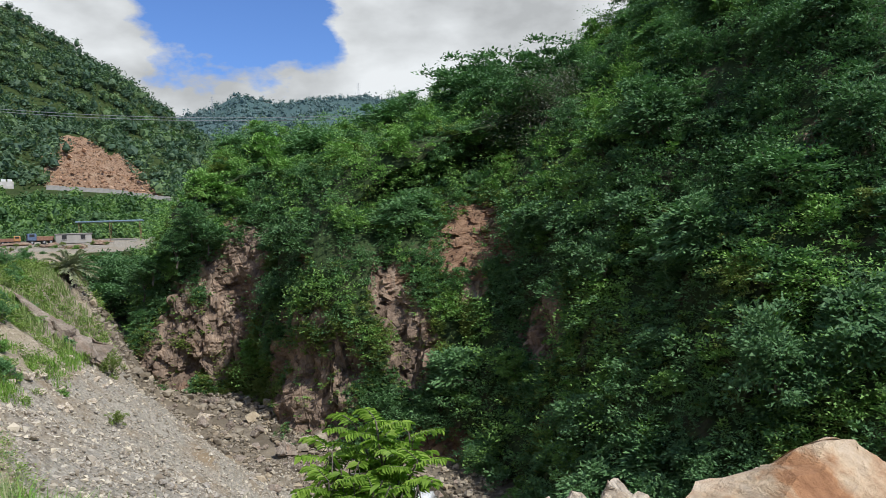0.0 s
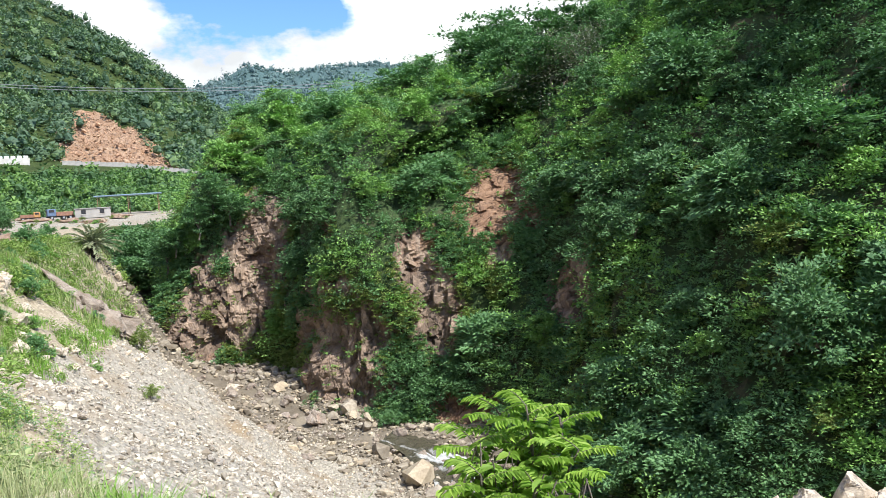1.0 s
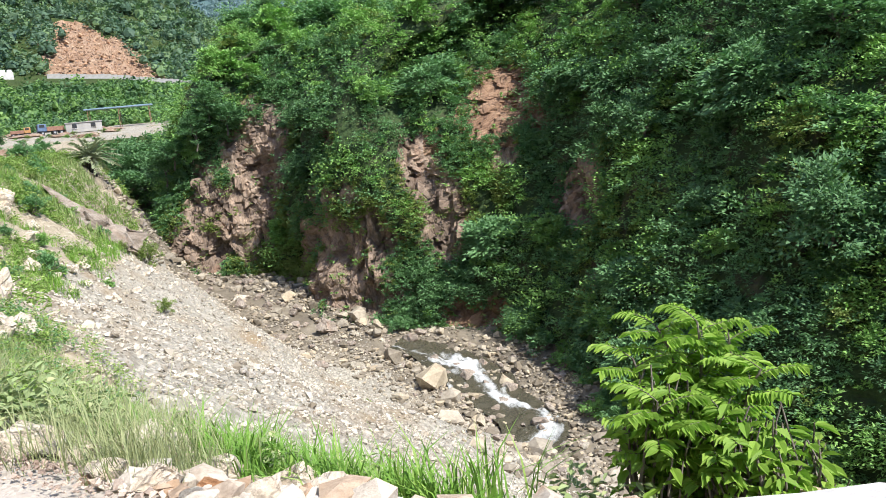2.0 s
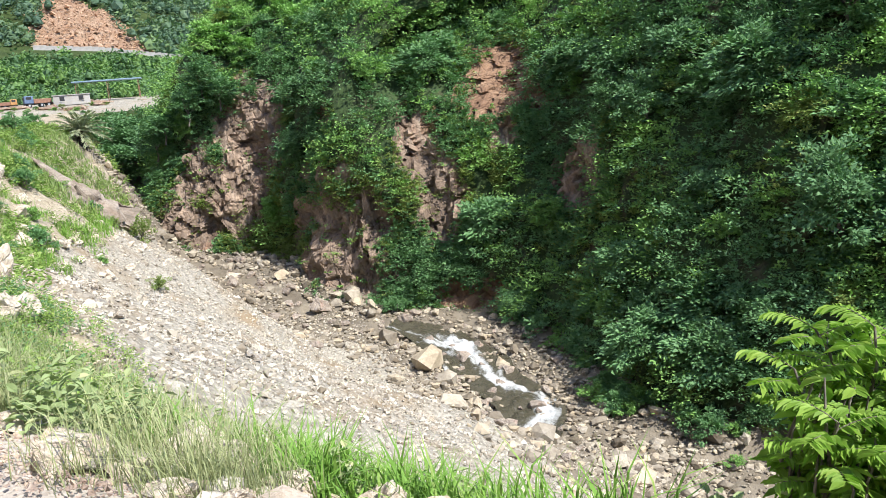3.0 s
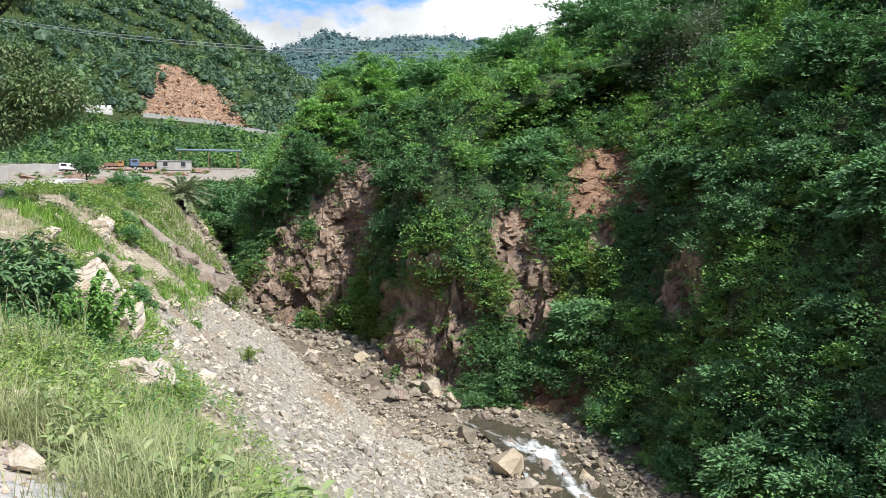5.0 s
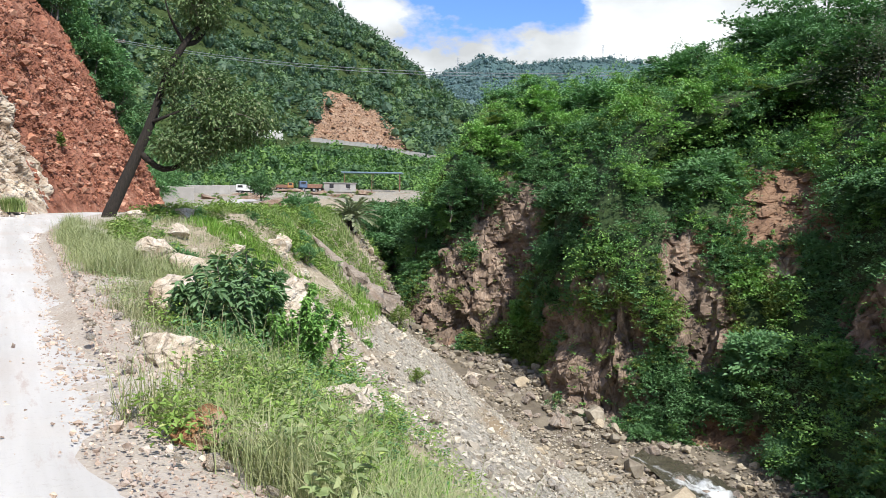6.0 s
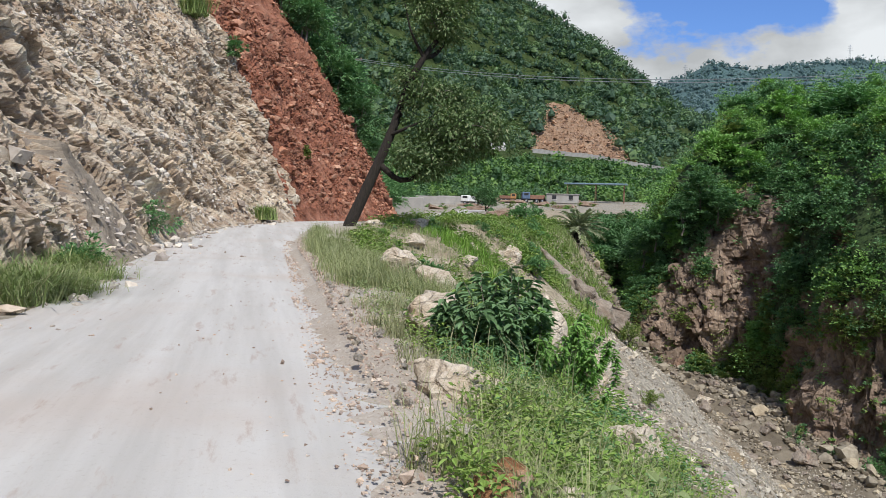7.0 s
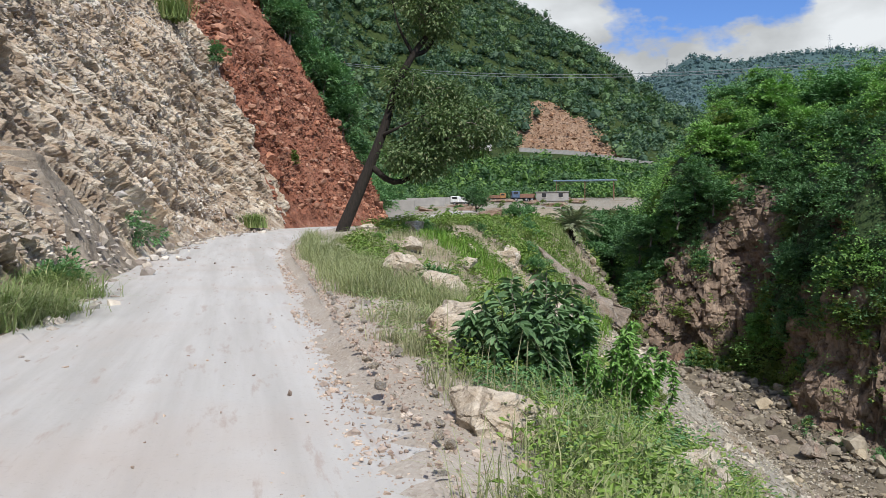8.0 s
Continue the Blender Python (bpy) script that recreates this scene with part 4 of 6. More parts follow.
h_mat = np.where(scar_mask(deg + 0.35 * fbm(f_pos * 0.05, 3, 58), DI + 8 * fbm(f_pos * 0.04, 2, 59)), 1, 0)
h_mat = np.where((DI < 176 + 6 * value_noise(f_pos * 0.1, 3)) & (deg > -33.5) & (deg < -15) & (DI > 126), 2, h_mat)
tagged(sheet("hillside", f_pos, [M_FOREST_SHADED, M_SLIDE, M_GROUND], h_mat[:-1, :-1].reshape(-1)), "forested mountain slope across the valley", "hillside", kind="structure")
f_norm_area = np.linalg.norm(np.cross(np.gradient(f_pos, axis=0), np.gradient(f_pos, axis=1)), axis=-1)

def ico(sub):
    bm = bmesh.new()
    bmesh.ops.create_icosphere(bm, subdivisions=sub, radius=1.0)
    v = np.array([x.co[:] for x in bm.verts])
    f = np.array([[q.index for q in x.verts] for x in bm.faces])
    bm.free()
    return v, f


ICO = {k: ico(k) for k in (1, 2, 3, 4)}


def far_forest(name, label, n, weight, per, size, leaf, mat, seed):
    """Woods far off: lumpy crowns with loose leaf sprays about them, as one mesh."""
    r = np.random.default_rng(seed)
    w = (f_norm_area * weight).ravel()
    i = r.choice(w.size, n, p=w / w.sum())
    c = f_pos.reshape(-1, 3)[i] + r.normal(size=(n, 3)) * np.array([3, 3, 0.3])
    s = size * np.clip(r.lognormal(0, 0.38, n), 0.45, 2.2)
    v0, f0 = ICO[1]
    lump = 0.8 + 0.45 * value_noise(v0[None] * 1.7 + r.uniform(0, 90, (n, 1, 3)), 5)
    tall = np.array([1, 1, 1])[None] * np.c_[np.ones((n, 2)), r.uniform(0.8, 1.25, n)]
    crown = (c + np.c_[np.zeros((n, 2)), 0.5 * s])[:, None] + v0[None] * (lump * s[:, None] * 0.66)[..., None] * tall[:, None]
    fc = (f0[None] + np.arange(n)[:, None, None] * len(v0)).reshape(-1, 3)
    cc, ss = np.repeat(c, per, 0), np.repeat(s, per)
    d = unit(r.normal(size=cc.shape) + np.array([0, 0, 0.5]))
    pos = cc + np.array([0, 0, 0.5]) * ss[:, None] + d * (ss * r.uniform(0.55, 1.05, len(ss)))[:, None]
    way = d + r.normal(size=d.shape) * 0.5
    way[:, 2] *= 0.5
    v, f = leaf_points(r, pos, way, 1.0, 0.9)
    q = v.reshape(-1, 3, 3)
    q = q[:, :1] + (q - q[:, :1]) * (leaf * ss / size)[:, None, None]
    kind_ = np.minimum((r.beta(2, 2, n) * len(mat)).astype(int), len(mat) - 1)
    tone = np.r_[np.repeat(kind_, len(f0)), np.repeat(kind_, per)]
    v, f = merged([(crown.reshape(-1, 3), fc), (q.reshape(-1, 3), f)])
    return tagged(new(name, mesh_from(name, v, f, mat, False, tone)), label, "forest", kind="stuff")


scar = scar_mask(deg, DI)
view_az = (deg > -50) & (deg < -4)
far_forest("far_woods", "dense woods on the mountain across the valley", 9500, view_az * (DI > 388) * (~scar) * (DI < 880), 46, 2.9, 1.0, M_LEAF_FAR, 61)
far_forest("valley_bank_plants", "green bushes on the bank below the upper road", 4200, view_az * (DI > 225) * (DI < 356), 40, 1.6, 0.6, M_LEAF_BANK, 63)
far_forest("valley_scrub", "scrub on the lower slope beside the works yard", 2400, view_az * (DI > 180) * (DI < 230) + 1.0 * (deg > -50) * (deg < -33.5) * (DI > 126) * (DI < 230), 36, 1.1, 0.42, M_LEAF_BANK, 65)

sr = np.random.default_rng(67)
sw = (f_norm_area * (h_mat == 1)).ravel()
si = sr.choice(sw.size, 3200, p=sw / sw.sum())
slide_places = f_pos.reshape(-1, 3)[si] + sr.normal(size=(3200, 3)) * np.array([1.2, 1.2, 0.2])

# distant hill, haze put into its blue-green colours
ha = np.radians(np.arange(-24, 14, 0.25))
hv = np.linspace(0, 1, 34)
HA, HV = np.meshgrid(ha, hv, indexing="ij")
h_el = np.interp(np.degrees(HA), [-24, -18, -16.3, -13.4, -11, -8.6, -4.7, 2, 14], [6.5, 8.4, 9.0, 10.3, 9.7, 9.8, 9.9, 9, 8])
h_d = 1500 + 900 * HV
h_z = 60 + HV ** 0.9 * (2400 * np.tan(np.radians(h_el)) - 60)
h_pos = np.dstack([-7 + h_d * np.sin(HA), 5 + h_d * np.cos(HA), h_z])
h_pos[..., 2] += fbm(h_pos * 0.006, 4, 71) * 24 * np.sin(np.clip(HV, 0, 1) * math.pi * 0.9)
tagged(sheet("distant_hill", h_pos, [M_HILLFLOOR_HAZE]), "distant wooded hill, tinted blue-green for haze", "hill", kind="structure")
hill_pos = f_pos
f_pos, f_norm_area = h_pos, np.linalg.norm(np.cross(np.gradient(h_pos, axis=0), np.gradient(h_pos, axis=1)), axis=-1)
far_forest("distant_woods", "small trees on the distant hill", 5200, np.ones(HA.shape), 12, 6.0, 2.8, M_LEAF_HILL_HAZE, 73)
far_forest("ridge_trees", "line of trees on the distant ridge", 160, (HV > 0.98), 16, 4.6, 2.4, M_LEAF_HILL_HAZE, 75)


# ---- stones and water ----
def rock_shape(seed, sub=3, rough=0.08):
    """A broken stone of about unit half size: planes knocked off a sphere, then roughened."""
    r = np.random.default_rng(seed)
    v, f = ICO[sub]
    v = v.copy()
    for _ in range(17):
        n = unit(r.normal(size=3))
        cut = r.uniform(0.38, 0.72)
        d = v @ n
        v = v - np.clip(d - cut, 0, None)[:, None] * n
    v = v / np.abs(v).max(0)
    o = r.uniform(0, 40)
    lump = rough * fbm(v * 2.2 + o, 4, seed % 97, 0.6)
    if sub > 2:
        val, rim = cells(v * np.array([2.3, 2.3, 3.2]) + o, seed % 89)
        lump = lump + 1.1 * rough * (val - 0.5) - 0.5 * rough * step(-0.1, 0, -rim)
    return v * (1 + lump)[:, None], f


def boulder(name, label, at, size, mat, seed, turn=0.0, sink=0.3, sub=4, group="", tilt=0.0, rough=0.11):
    v, f = rock_shape(seed, sub, rough)
    v = v * np.array(size) * 0.5
    ob = new(name, mesh_from(name, v, f, [mat], False))
    z = at[2] if len(at) > 2 else ground_height(np.array([at[:2]], float))[0]
    ob.matrix_basis = pose(at[0], at[1], z + size[2] * (0.5 - sink), tilt, 0, turn)
    return tagged(ob, label, "boulder", group)


OCTA = (np.array([[1, 0, 0], [-1, 0, 0], [0, 1, 0], [0, -1, 0], [0, 0, 1], [0, 0, -1]], float), np.array([[0, 2, 4], [2, 1, 4], [1, 3, 4], [3, 0, 4], [2, 0, 5], [1, 2, 5], [3, 1, 5], [0, 3, 5]]))


def chip(seed):
    """A small eight-sided fragment."""
    r = np.random.default_rng(seed)
    return (OCTA[0] + r.normal(size=(6, 3)) * 0.32) @ np.linalg.qr(r.normal(size=(3, 3)))[0]


def stones(name, label, xyz, size, mat, seed, lift=0.2, flat=0.65, small=False):
    """Loose stones as one mesh."""
    r = np.random.default_rng(seed)
    n = len(xyz)
    v0, f0 = OCTA if small else ICO[1]
    out = np.empty((n, len(v0), 3))
    shapes = [chip(950 + k) if small else rock_shape(900 + k, 1, 0.2)[0] for k in range(10)]
    ang = r.uniform(0, 2 * math.pi, n)
    for k in range(10):
        m = np.arange(n) % 10 == k
        sz = (size[m] * r.uniform(0.7, 1.3, m.sum()))[:, None, None] * np.stack([np.ones(m.sum()), r.uniform(0.6, 1.0, m.sum()), r.uniform(0.4, 0.9, m.sum()) * flat / 0.65], -1)[:, None]
        q = shapes[k][None] * sz * 0.5
        c, s_ = np.cos(ang[m])[:, None], np.sin(ang[m])[:, None]
        out[m] = np.stack([q[..., 0] * c - q[..., 1] * s_, q[..., 0] * s_ + q[..., 1] * c, q[..., 2]], -1)
    out += (xyz + np.c_[np.zeros((n, 2)), size * lift])[:, None]
    f = (f0[None] + np.arange(n)[:, None, None] * len(v0)).reshape(-1, 3)
    return tagged(new(name, mesh_from(name, out.reshape(-1, 3), f, [mat])), label, "stones", kind="stuff")


def island_tint(mat, lo, hi):
    """Varies a stone material from piece to piece."""
    nt = mat.node_tree
    p = nt.nodes["Principled BSDF"]
    src = p.inputs["Base Color"].links[0].from_socket
    g = nt.nodes.new("ShaderNodeNewGeometry")
    nt.links.new(mixed(nt, 1.0, src, ramp(nt, g.outputs["Random Per Island"], [(0.0, lo), (0.6, (1, 1, 1)), (1.0, hi)]), "MULTIPLY"), p.inputs["Base Color"])
    return mat


M_SCREE_PIECES = island_tint(rock_mat("scree_pieces", [(0.25, (0.35, 0.315, 0.26)), (0.5, (0.475, 0.438, 0.37)), (0.75, (0.59, 0.555, 0.48))], 0.5, stain_amount=0.15, relief=0.03), (0.52, 0.48, 0.42), (1.4, 1.36, 1.26))
M_SLIDE_PIECES = island_tint(rock_mat("slide_pieces", [(0.28, (0.27, 0.165, 0.105)), (0.5, (0.43, 0.285, 0.19)), (0.75, (0.55, 0.41, 0.3))], 0.2, stain_amount=0.2, relief=0.2), (0.6, 0.55, 0.5), (1.2, 1.1, 1.0))
M_VERGE_PIECES = island_tint(rock_mat("verge_pieces", [(0.25, (0.36, 0.27, 0.22)), (0.5, (0.53, 0.44, 0.37)), (0.75, (0.68, 0.61, 0.54))], 1.5, stain=(0.45, 0.28, 0.2), stain_amount=0.4, relief=0.02), (0.62, 0.57, 0.54), (1.3, 1.24, 1.14))
M_RUBBLE = island_tint(rock_mat("rubble_pale", [(0.25, (0.4, 0.34, 0.27)), (0.5, (0.55, 0.5, 0.43)), (0.75, (0.68, 0.66, 0.61))], 2.2, stain=(0.45, 0.27, 0.13), stain_amount=0.6, relief=0.02), (0.72, 0.55, 0.42), (1.15, 1.14, 1.12))
M_RIVER_PIECES = island_tint(rock_mat("river_pieces", [(0.25, (0.22, 0.185, 0.14)), (0.5, (0.36, 0.32, 0.255)), (0.75, (0.47, 0.435, 0.36))], 0.6, stain_amount=0.2, relief=0.03), (0.45, 0.42, 0.38), (1.25, 1.18, 1.05))


def by_edge(u, s):
    """Plan points from lengths along the road's edge (from the near bend) and ways to its right."""
    u = np.asarray(u, float) + U9
    return EDGE.at(u)[..., :2] + EDGE.right(u) * np.asarray(s, float)[..., None]


def on_ground(xy):
    return np.c_[xy, ground_height(xy)]


r_ = np.random.default_rng(31)
stones("slide_rubble", "broken rock and earth clods on the landslide scar", slide_places, sr.lognormal(-0.25, 0.45, 3200), M_SLIDE_PIECES, 68, small=True)
n_ = 40000
uu, ss = r_.uniform(-1, 56, n_), r_.uniform(3.4, 30, n_)
keep = ss > green_limit(uu) - 0.6 + 1.2 * value_noise(np.c_[uu * 0.4, ss * 0.4, uu * 0], 3)
sxyz = on_ground(by_edge(uu[keep], ss[keep]))
stones("scree_stones", "loose pale angular stones on the scree", sxyz, r_.lognormal(-2.35, 0.42, len(sxyz)), M_SCREE_PIECES, 33, small=True)

n_ = 16000
uu, ss = r_.uniform(-3, 18, n_), r_.uniform(3.4, 17, n_)
keep = ss > green_limit(uu) - 0.6 + 1.2 * value_noise(np.c_[uu * 0.4, ss * 0.4, uu * 0], 3)
sxyz = on_ground(by_edge(uu[keep], ss[keep]))
stones("scree_gravel", "small broken stones covering the near scree", sxyz, r_.lognormal(-2.85, 0.4, len(sxyz)), M_SCREE_PIECES, 34, small=True)

# river bed
n_ = 15000
ru2, rs2 = r_.uniform(46, 125, n_), r_.normal(0.3, 4.2, n_)
keep = (np.abs(rs2) > 0.9) & (rs2 > -7) & (rs2 < 8)
rxy = (RIVER.at(ru2)[:, :2] + RIVER.right(ru2) * rs2[:, None])[keep]
big_ = r_.uniform(size=len(rxy)) < 0.12
stones("river_stones", "water-worn stones along the stream bed", on_ground(rxy[big_]), r_.lognormal(-0.75, 0.4, big_.sum()), M_RIVER_PIECES, 35)
stones("river_gravel", "small stones and gravel along the stream bed", on_ground(rxy[~big_]), r_.lognormal(-1.55, 0.42, (~big_).sum()), M_RIVER_PIECES, 36)

ru2, rs2 = r_.uniform(36, 78, 5000), r_.uniform(-4, 13, 5000)
stones("bed_gravel", "gravel and cobbles spread over the stream bed", on_ground(RIVER.at(ru2)[:, :2] + RIVER.right(ru2) * rs2[:, None]), r_.lognormal(-1.6, 0.45, 5000), M_RIVER_PIECES, 40)
rocks = [mesh_from("boulder", *rock_shape(500 + k, 3), [M_ROCK_GREY], False) for k in range(7)]
for k in range(170):
    u_, s_ = r_.uniform(48, 122), r_.normal(0.2, 2.0 + 1.2 * (k % 2))
    xy = RIVER.at(np.array([u_]))[0, :2] + RIVER.right(np.array([u_]))[0] * s_
    z_ = ground_height(xy[None])[0]
    d_ = min(1.5, r_.lognormal(-0.55, 0.4))
    ob = tagged(new("boulder", rocks[k % 7]), "grey-brown boulder lying in the stream bed", "boulder", "boulders in the stream")
    ob.matrix_basis = pose(xy[0], xy[1], z_ + d_ * 0.18, r_.uniform(-20, 20), r_.uniform(-20, 20), r_.uniform(0, 360)) @ Matrix.Diagonal((d_ * 0.6, d_ * 0.5, d_ * 0.4, 1))
for k in range(46):
    u_, s_ = r_.uniform(62, 89), r_.normal(0, 1.1)
    xy = RIVER.at(np.array([u_]))[0, :2] + RIVER.right(np.array([u_]))[0] * s_
    d_ = min(1.0, r_.lognormal(-0.9, 0.4))
    ob = tagged(new("boulder", rocks[k % 7]), "wet dark boulder standing in the white water", "boulder", "boulders in the stream")
    ob.matrix_basis = pose(xy[0], xy[1], RIVER.at(np.array([u_]))[0, 2] + 0.1 + d_ * 0.12, r_.uniform(-20, 20), r_.uniform(-20, 20), r_.uniform(0, 360)) @ Matrix.Diagonal((d_ * 0.6, d_ * 0.5, d_ * 0.45, 1))
boulder("boulder", "large rounded pale boulder beside the stream", (-14.0, 66.0), (2.0, 1.7, 1.6), M_ROCK_GREY, 71, 20, 0.25)
boulder("boulder", "flat-topped boulder in the fallen debris", (-22.6, 73.6), (2.4, 1.6, 0.9), M_ROCK_PALE, 72, 50, 0.3)


def water_mats():
    m, nt, p = node_mat("stream_water")
    p.inputs["Base Color"].default_value = (0.06, 0.055, 0.035, 1)
    p.inputs["Roughness"].default_value = 0.12
    bump(nt, p, noise_tex(nt, coords(nt), 6.0, 7, 0.7), 0.8, 0.2)
    a_ = nt.nodes.new("ShaderNodeAttribute")
    a_.attribute_name = "foam"
    n = noise_tex(nt, coords(nt), 7.0, 9, 0.85)
    add = nt.nodes.new("ShaderNodeMath")
    nt.links.new(a_.outputs["Fac"], add.inputs[0])
    nt.links.new(n, add.inputs[1])
    f_ = ranged(nt, add.outputs["Value"], 0.55, 1.1)
    nt.links.new(mixed(nt, f_, (0.075, 0.068, 0.045), (0.74, 0.77, 0.78)), p.inputs["Base Color"])
    nt.links.new(ranged(nt, f_, 0, 1, 0.1, 0.7), p.inputs["Roughness"])
    return m


M_WATER = water_mats()
wu2 = np.arange(30, RIVER.offset(np.array([[-8.5, 62.8]]))[1][0], 0.16)
wv2 = np.linspace(-1, 1, 26)
WU2, WV2 = np.meshgrid(wu2, wv2, indexing="ij")
half = np.interp(WU2, [64, 78, 86, 93, 104], [2.2, 2.1, 1.8, 0.9, 0.5]) + 0.35 * value_noise(np.dstack([WU2 * 0.25, WU2 * 0, WU2 * 0]), 15)
wxy = RIVER.at(WU2)[..., :2] + RIVER.right(WU2) * (WV2 * half + 0.7 * value_noise(np.dstack([WU2 * 0.18, WU2 * 0, WU2 * 0]), 19))[..., None]
chop = fbm(np.dstack([wxy * 1.1, WU2 * 0]), 3, 44)
wz = RIVER.at(WU2)[..., 2] + 0.2 + 0.16 * chop + 0.08 * fbm(np.dstack([wxy * 3.0, WU2 * 0]), 2, 45)
flow = WV2 * half + 0.9 * value_noise(np.dstack([WU2 * 0.22, WU2 * 0, WU2 * 0]), 47)
ribbon = np.exp(-(flow / (0.75 + 0.35 * value_noise(np.dstack([WU2 * 0.35, WU2 * 0, WU2 * 0]), 46))) ** 2)
white = 1.25 * ribbon - 0.55 + 0.45 * value_noise(np.dstack([WU2 * 0.3, WV2 * 0.8, WU2 * 0]), 48) + 0.3 * chop + 0.5 * value_noise(np.dstack([WU2 * 0.8, flow * 3.5, WU2 * 0]), 49) + 0.35 * value_noise(np.dstack([WU2 * 2.4, flow * 7.0, WU2 * 0]), 50)
white = white - 0.9 * step(RIVER.offset(np.array([[-6.0, 61.0]]))[1][0] - 3, RIVER.offset(np.array([[-6.0, 61.0]]))[1][0] + 4, WU2)
stream = tagged(sheet("stream", np.dstack([wxy, wz]), [M_WATER]), "fast stream with white water among stones", "stream", kind="structure")
stream.data.attributes.new("foam", "FLOAT", "POINT").data.foreach_set("value", (0.1 + 0.6 * white).astype(np.float32).ravel())

# ---- beside the road ----
boulder("boulder", "white limestone boulder at the roadside", (-17.1, 21.0), (1.3, 1.1, 1.05), M_ROCK_PALE, 81, 30, 0.22)
boulder("boulder", "long pale boulder half buried in the verge", (-12.25, 14.3), (1.8, 0.8, 0.9), M_ROCK_PALE, 82, -28, 0.26)
boulder("boulder", "cream and white limestone block by the road", (-10.4, 11.75), (1.05, 0.8, 0.62), M_ROCK_PALE, 83, 25, 0.42)
boulder("boulder", "pinkish flat rock behind the dark bush", (-12.7, 18.4), (1.4, 1.0, 1.35), M_ROCK_PALE, 89, 15, 0.2)
boulder("boulder", "orange-stained block at the road edge", (-8.9, 9.6), (0.5, 0.42, 0.34), M_ROCK_ORANGE, 84, 70, 0.3)
boulder("boulder", "pale block beside the orange one", (-8.6, 9.75), (0.36, 0.32, 0.34), M_ROCK_PALE, 85, 10, 0.3)
boulder("boulder", "upright split pale rock on the bank", (-10.9, 16.2), (0.75, 0.9, 1.5), M_ROCK_PALE, 88, 60, 0.4, tilt=22)
boulder("boulder", "large orange and pale boulder on the road edge", (1.2, 4.9, 0.02), (2.7, 1.5, 0.84), M_ROCK_BIG, 86, 220, 0.3, rough=0.12)
for k, (x, y, d) in enumerate([(-0.02, 5.0, 0.2), (-0.24, 4.95, 0.17), (0.1, 4.95, 0.17), (0.2, 4.8, 0.15), (-0.42, 4.95, 0.14), (0.04, 4.8, 0.14), (-0.12, 4.85, 0.13)]):
    boulder("boulder", "white stone beside the large orange boulder", (x, y, 0.18), (d * 1.5, d * 1.2, d * 1.3), M_ROCK_PALE, 240 + k, 50 * k, 0.02, 3, "rocks on the road edge")
for k, (x, y, d, lab) in enumerate([(-4.5, 6.2, 0.26, "white"), (-3.6, 5.9, 0.24, "white"), (-3.1, 5.8, 0.2, "orange"), (-2.5, 5.7, 0.2, "white"), (-1.1, 5.4, 0.24, "white"), (0.1, 5.5, 0.3, "white"), (-5.1, 6.9, 0.36, "white"), (-3.9, 6.1, 0.18, "orange"), (-5.9, 7.6, 0.28, "white"),
                                    (-4.1, 6.2, 0.3, "white"), (-4.9, 6.6, 0.22, "white"), (-0.4, 5.4, 0.2, "white"), (-6.6, 8.1, 0.3, "white"), (-7.4, 8.8, 0.24, "white")]):
    x, y = by_edge(EDGE.offset(np.array([[x, y]]))[1] - U9, np.array([0.12 + 0.25 * (k % 3) / 2]))[0]
    boulder("boulder", f"small {lab} rock on the road edge", (x, y), (d * 1.2, d, d * 0.7), M_ROCK_ORANGE if lab == "orange" else M_ROCK_PALE, 140 + k, 40 * k, 0.15, 3, "rocks on the road edge")
for k in range(80):
    if k < 36:
        u_, d = r_.uniform(9, 40), r_.uniform(0.4, 1.3)
        q = r_.uniform(2.2, green_limit(u_))
    elif k < 66:
        u_, d = r_.uniform(25, 44), r_.lognormal(-0.75, 0.35)
        q = green_limit(u_) + r_.uniform(-1.0, 2.2)
    else:
        u_, d = r_.uniform(1.5, 12), r_.lognormal(-1.5, 0.35)
        q = green_limit(u_) + r_.uniform(-1.8, 0.8)
    boulder("boulder", "pale rock at the edge of the scree" if k > 35 else "pale rock among the grass of the bank", by_edge(np.array([u_]), np.array([q]))[0], (d, d * r_.uniform(0.6, 1), d * r_.uniform(0.5, 0.8)), M_ROCK_PALE, 160 + k, r_.uniform(0, 360), 0.25, 3, "rocks on the bank")
for k, (u_, q, d) in enumerate([(-4.4, 1.3, 0.5), (-4.9, 1.0, 0.36), (-5.4, 0.9, 0.42), (-6.0, 0.8, 0.3), (-3.8, 1.5, 0.32), (-6.6, 0.9, 0.34), (-7.0, 0.7, 0.26), (-5.2, 1.4, 0.3), (-3.0, 1.9, 0.45), (-2.2, 2.6, 0.5), (2.9, 2.7, 0.8), (3.6, 3.2, 0.6), (1.6, 3.3, 0.45)]):
    xy = by_edge(np.array([u_]), np.array([q]))[0]
    boulder("boulder", "white and grey broken rock on the bank below the road", xy, (d * 1.2, d, d * 0.8), M_ROCK_PALE, 270 + k, 63 * k, 0.2, 4, "rocks on the bank")
for k, (x, y, d) in enumerate([(-25.4, 43.0, 1.7), (-24.6, 41.6, 1.3), (-26.0, 44.6, 1.1), (-23.9, 42.6, 0.9)]):
    boulder("boulder", "weathered cream rock outcrop on the terrace", (x, y), (d * 1.3, d, d * 0.8), M_ROCK_PALE, 250 + k, 47 * k, 0.22, 4, "rocks on the bank")
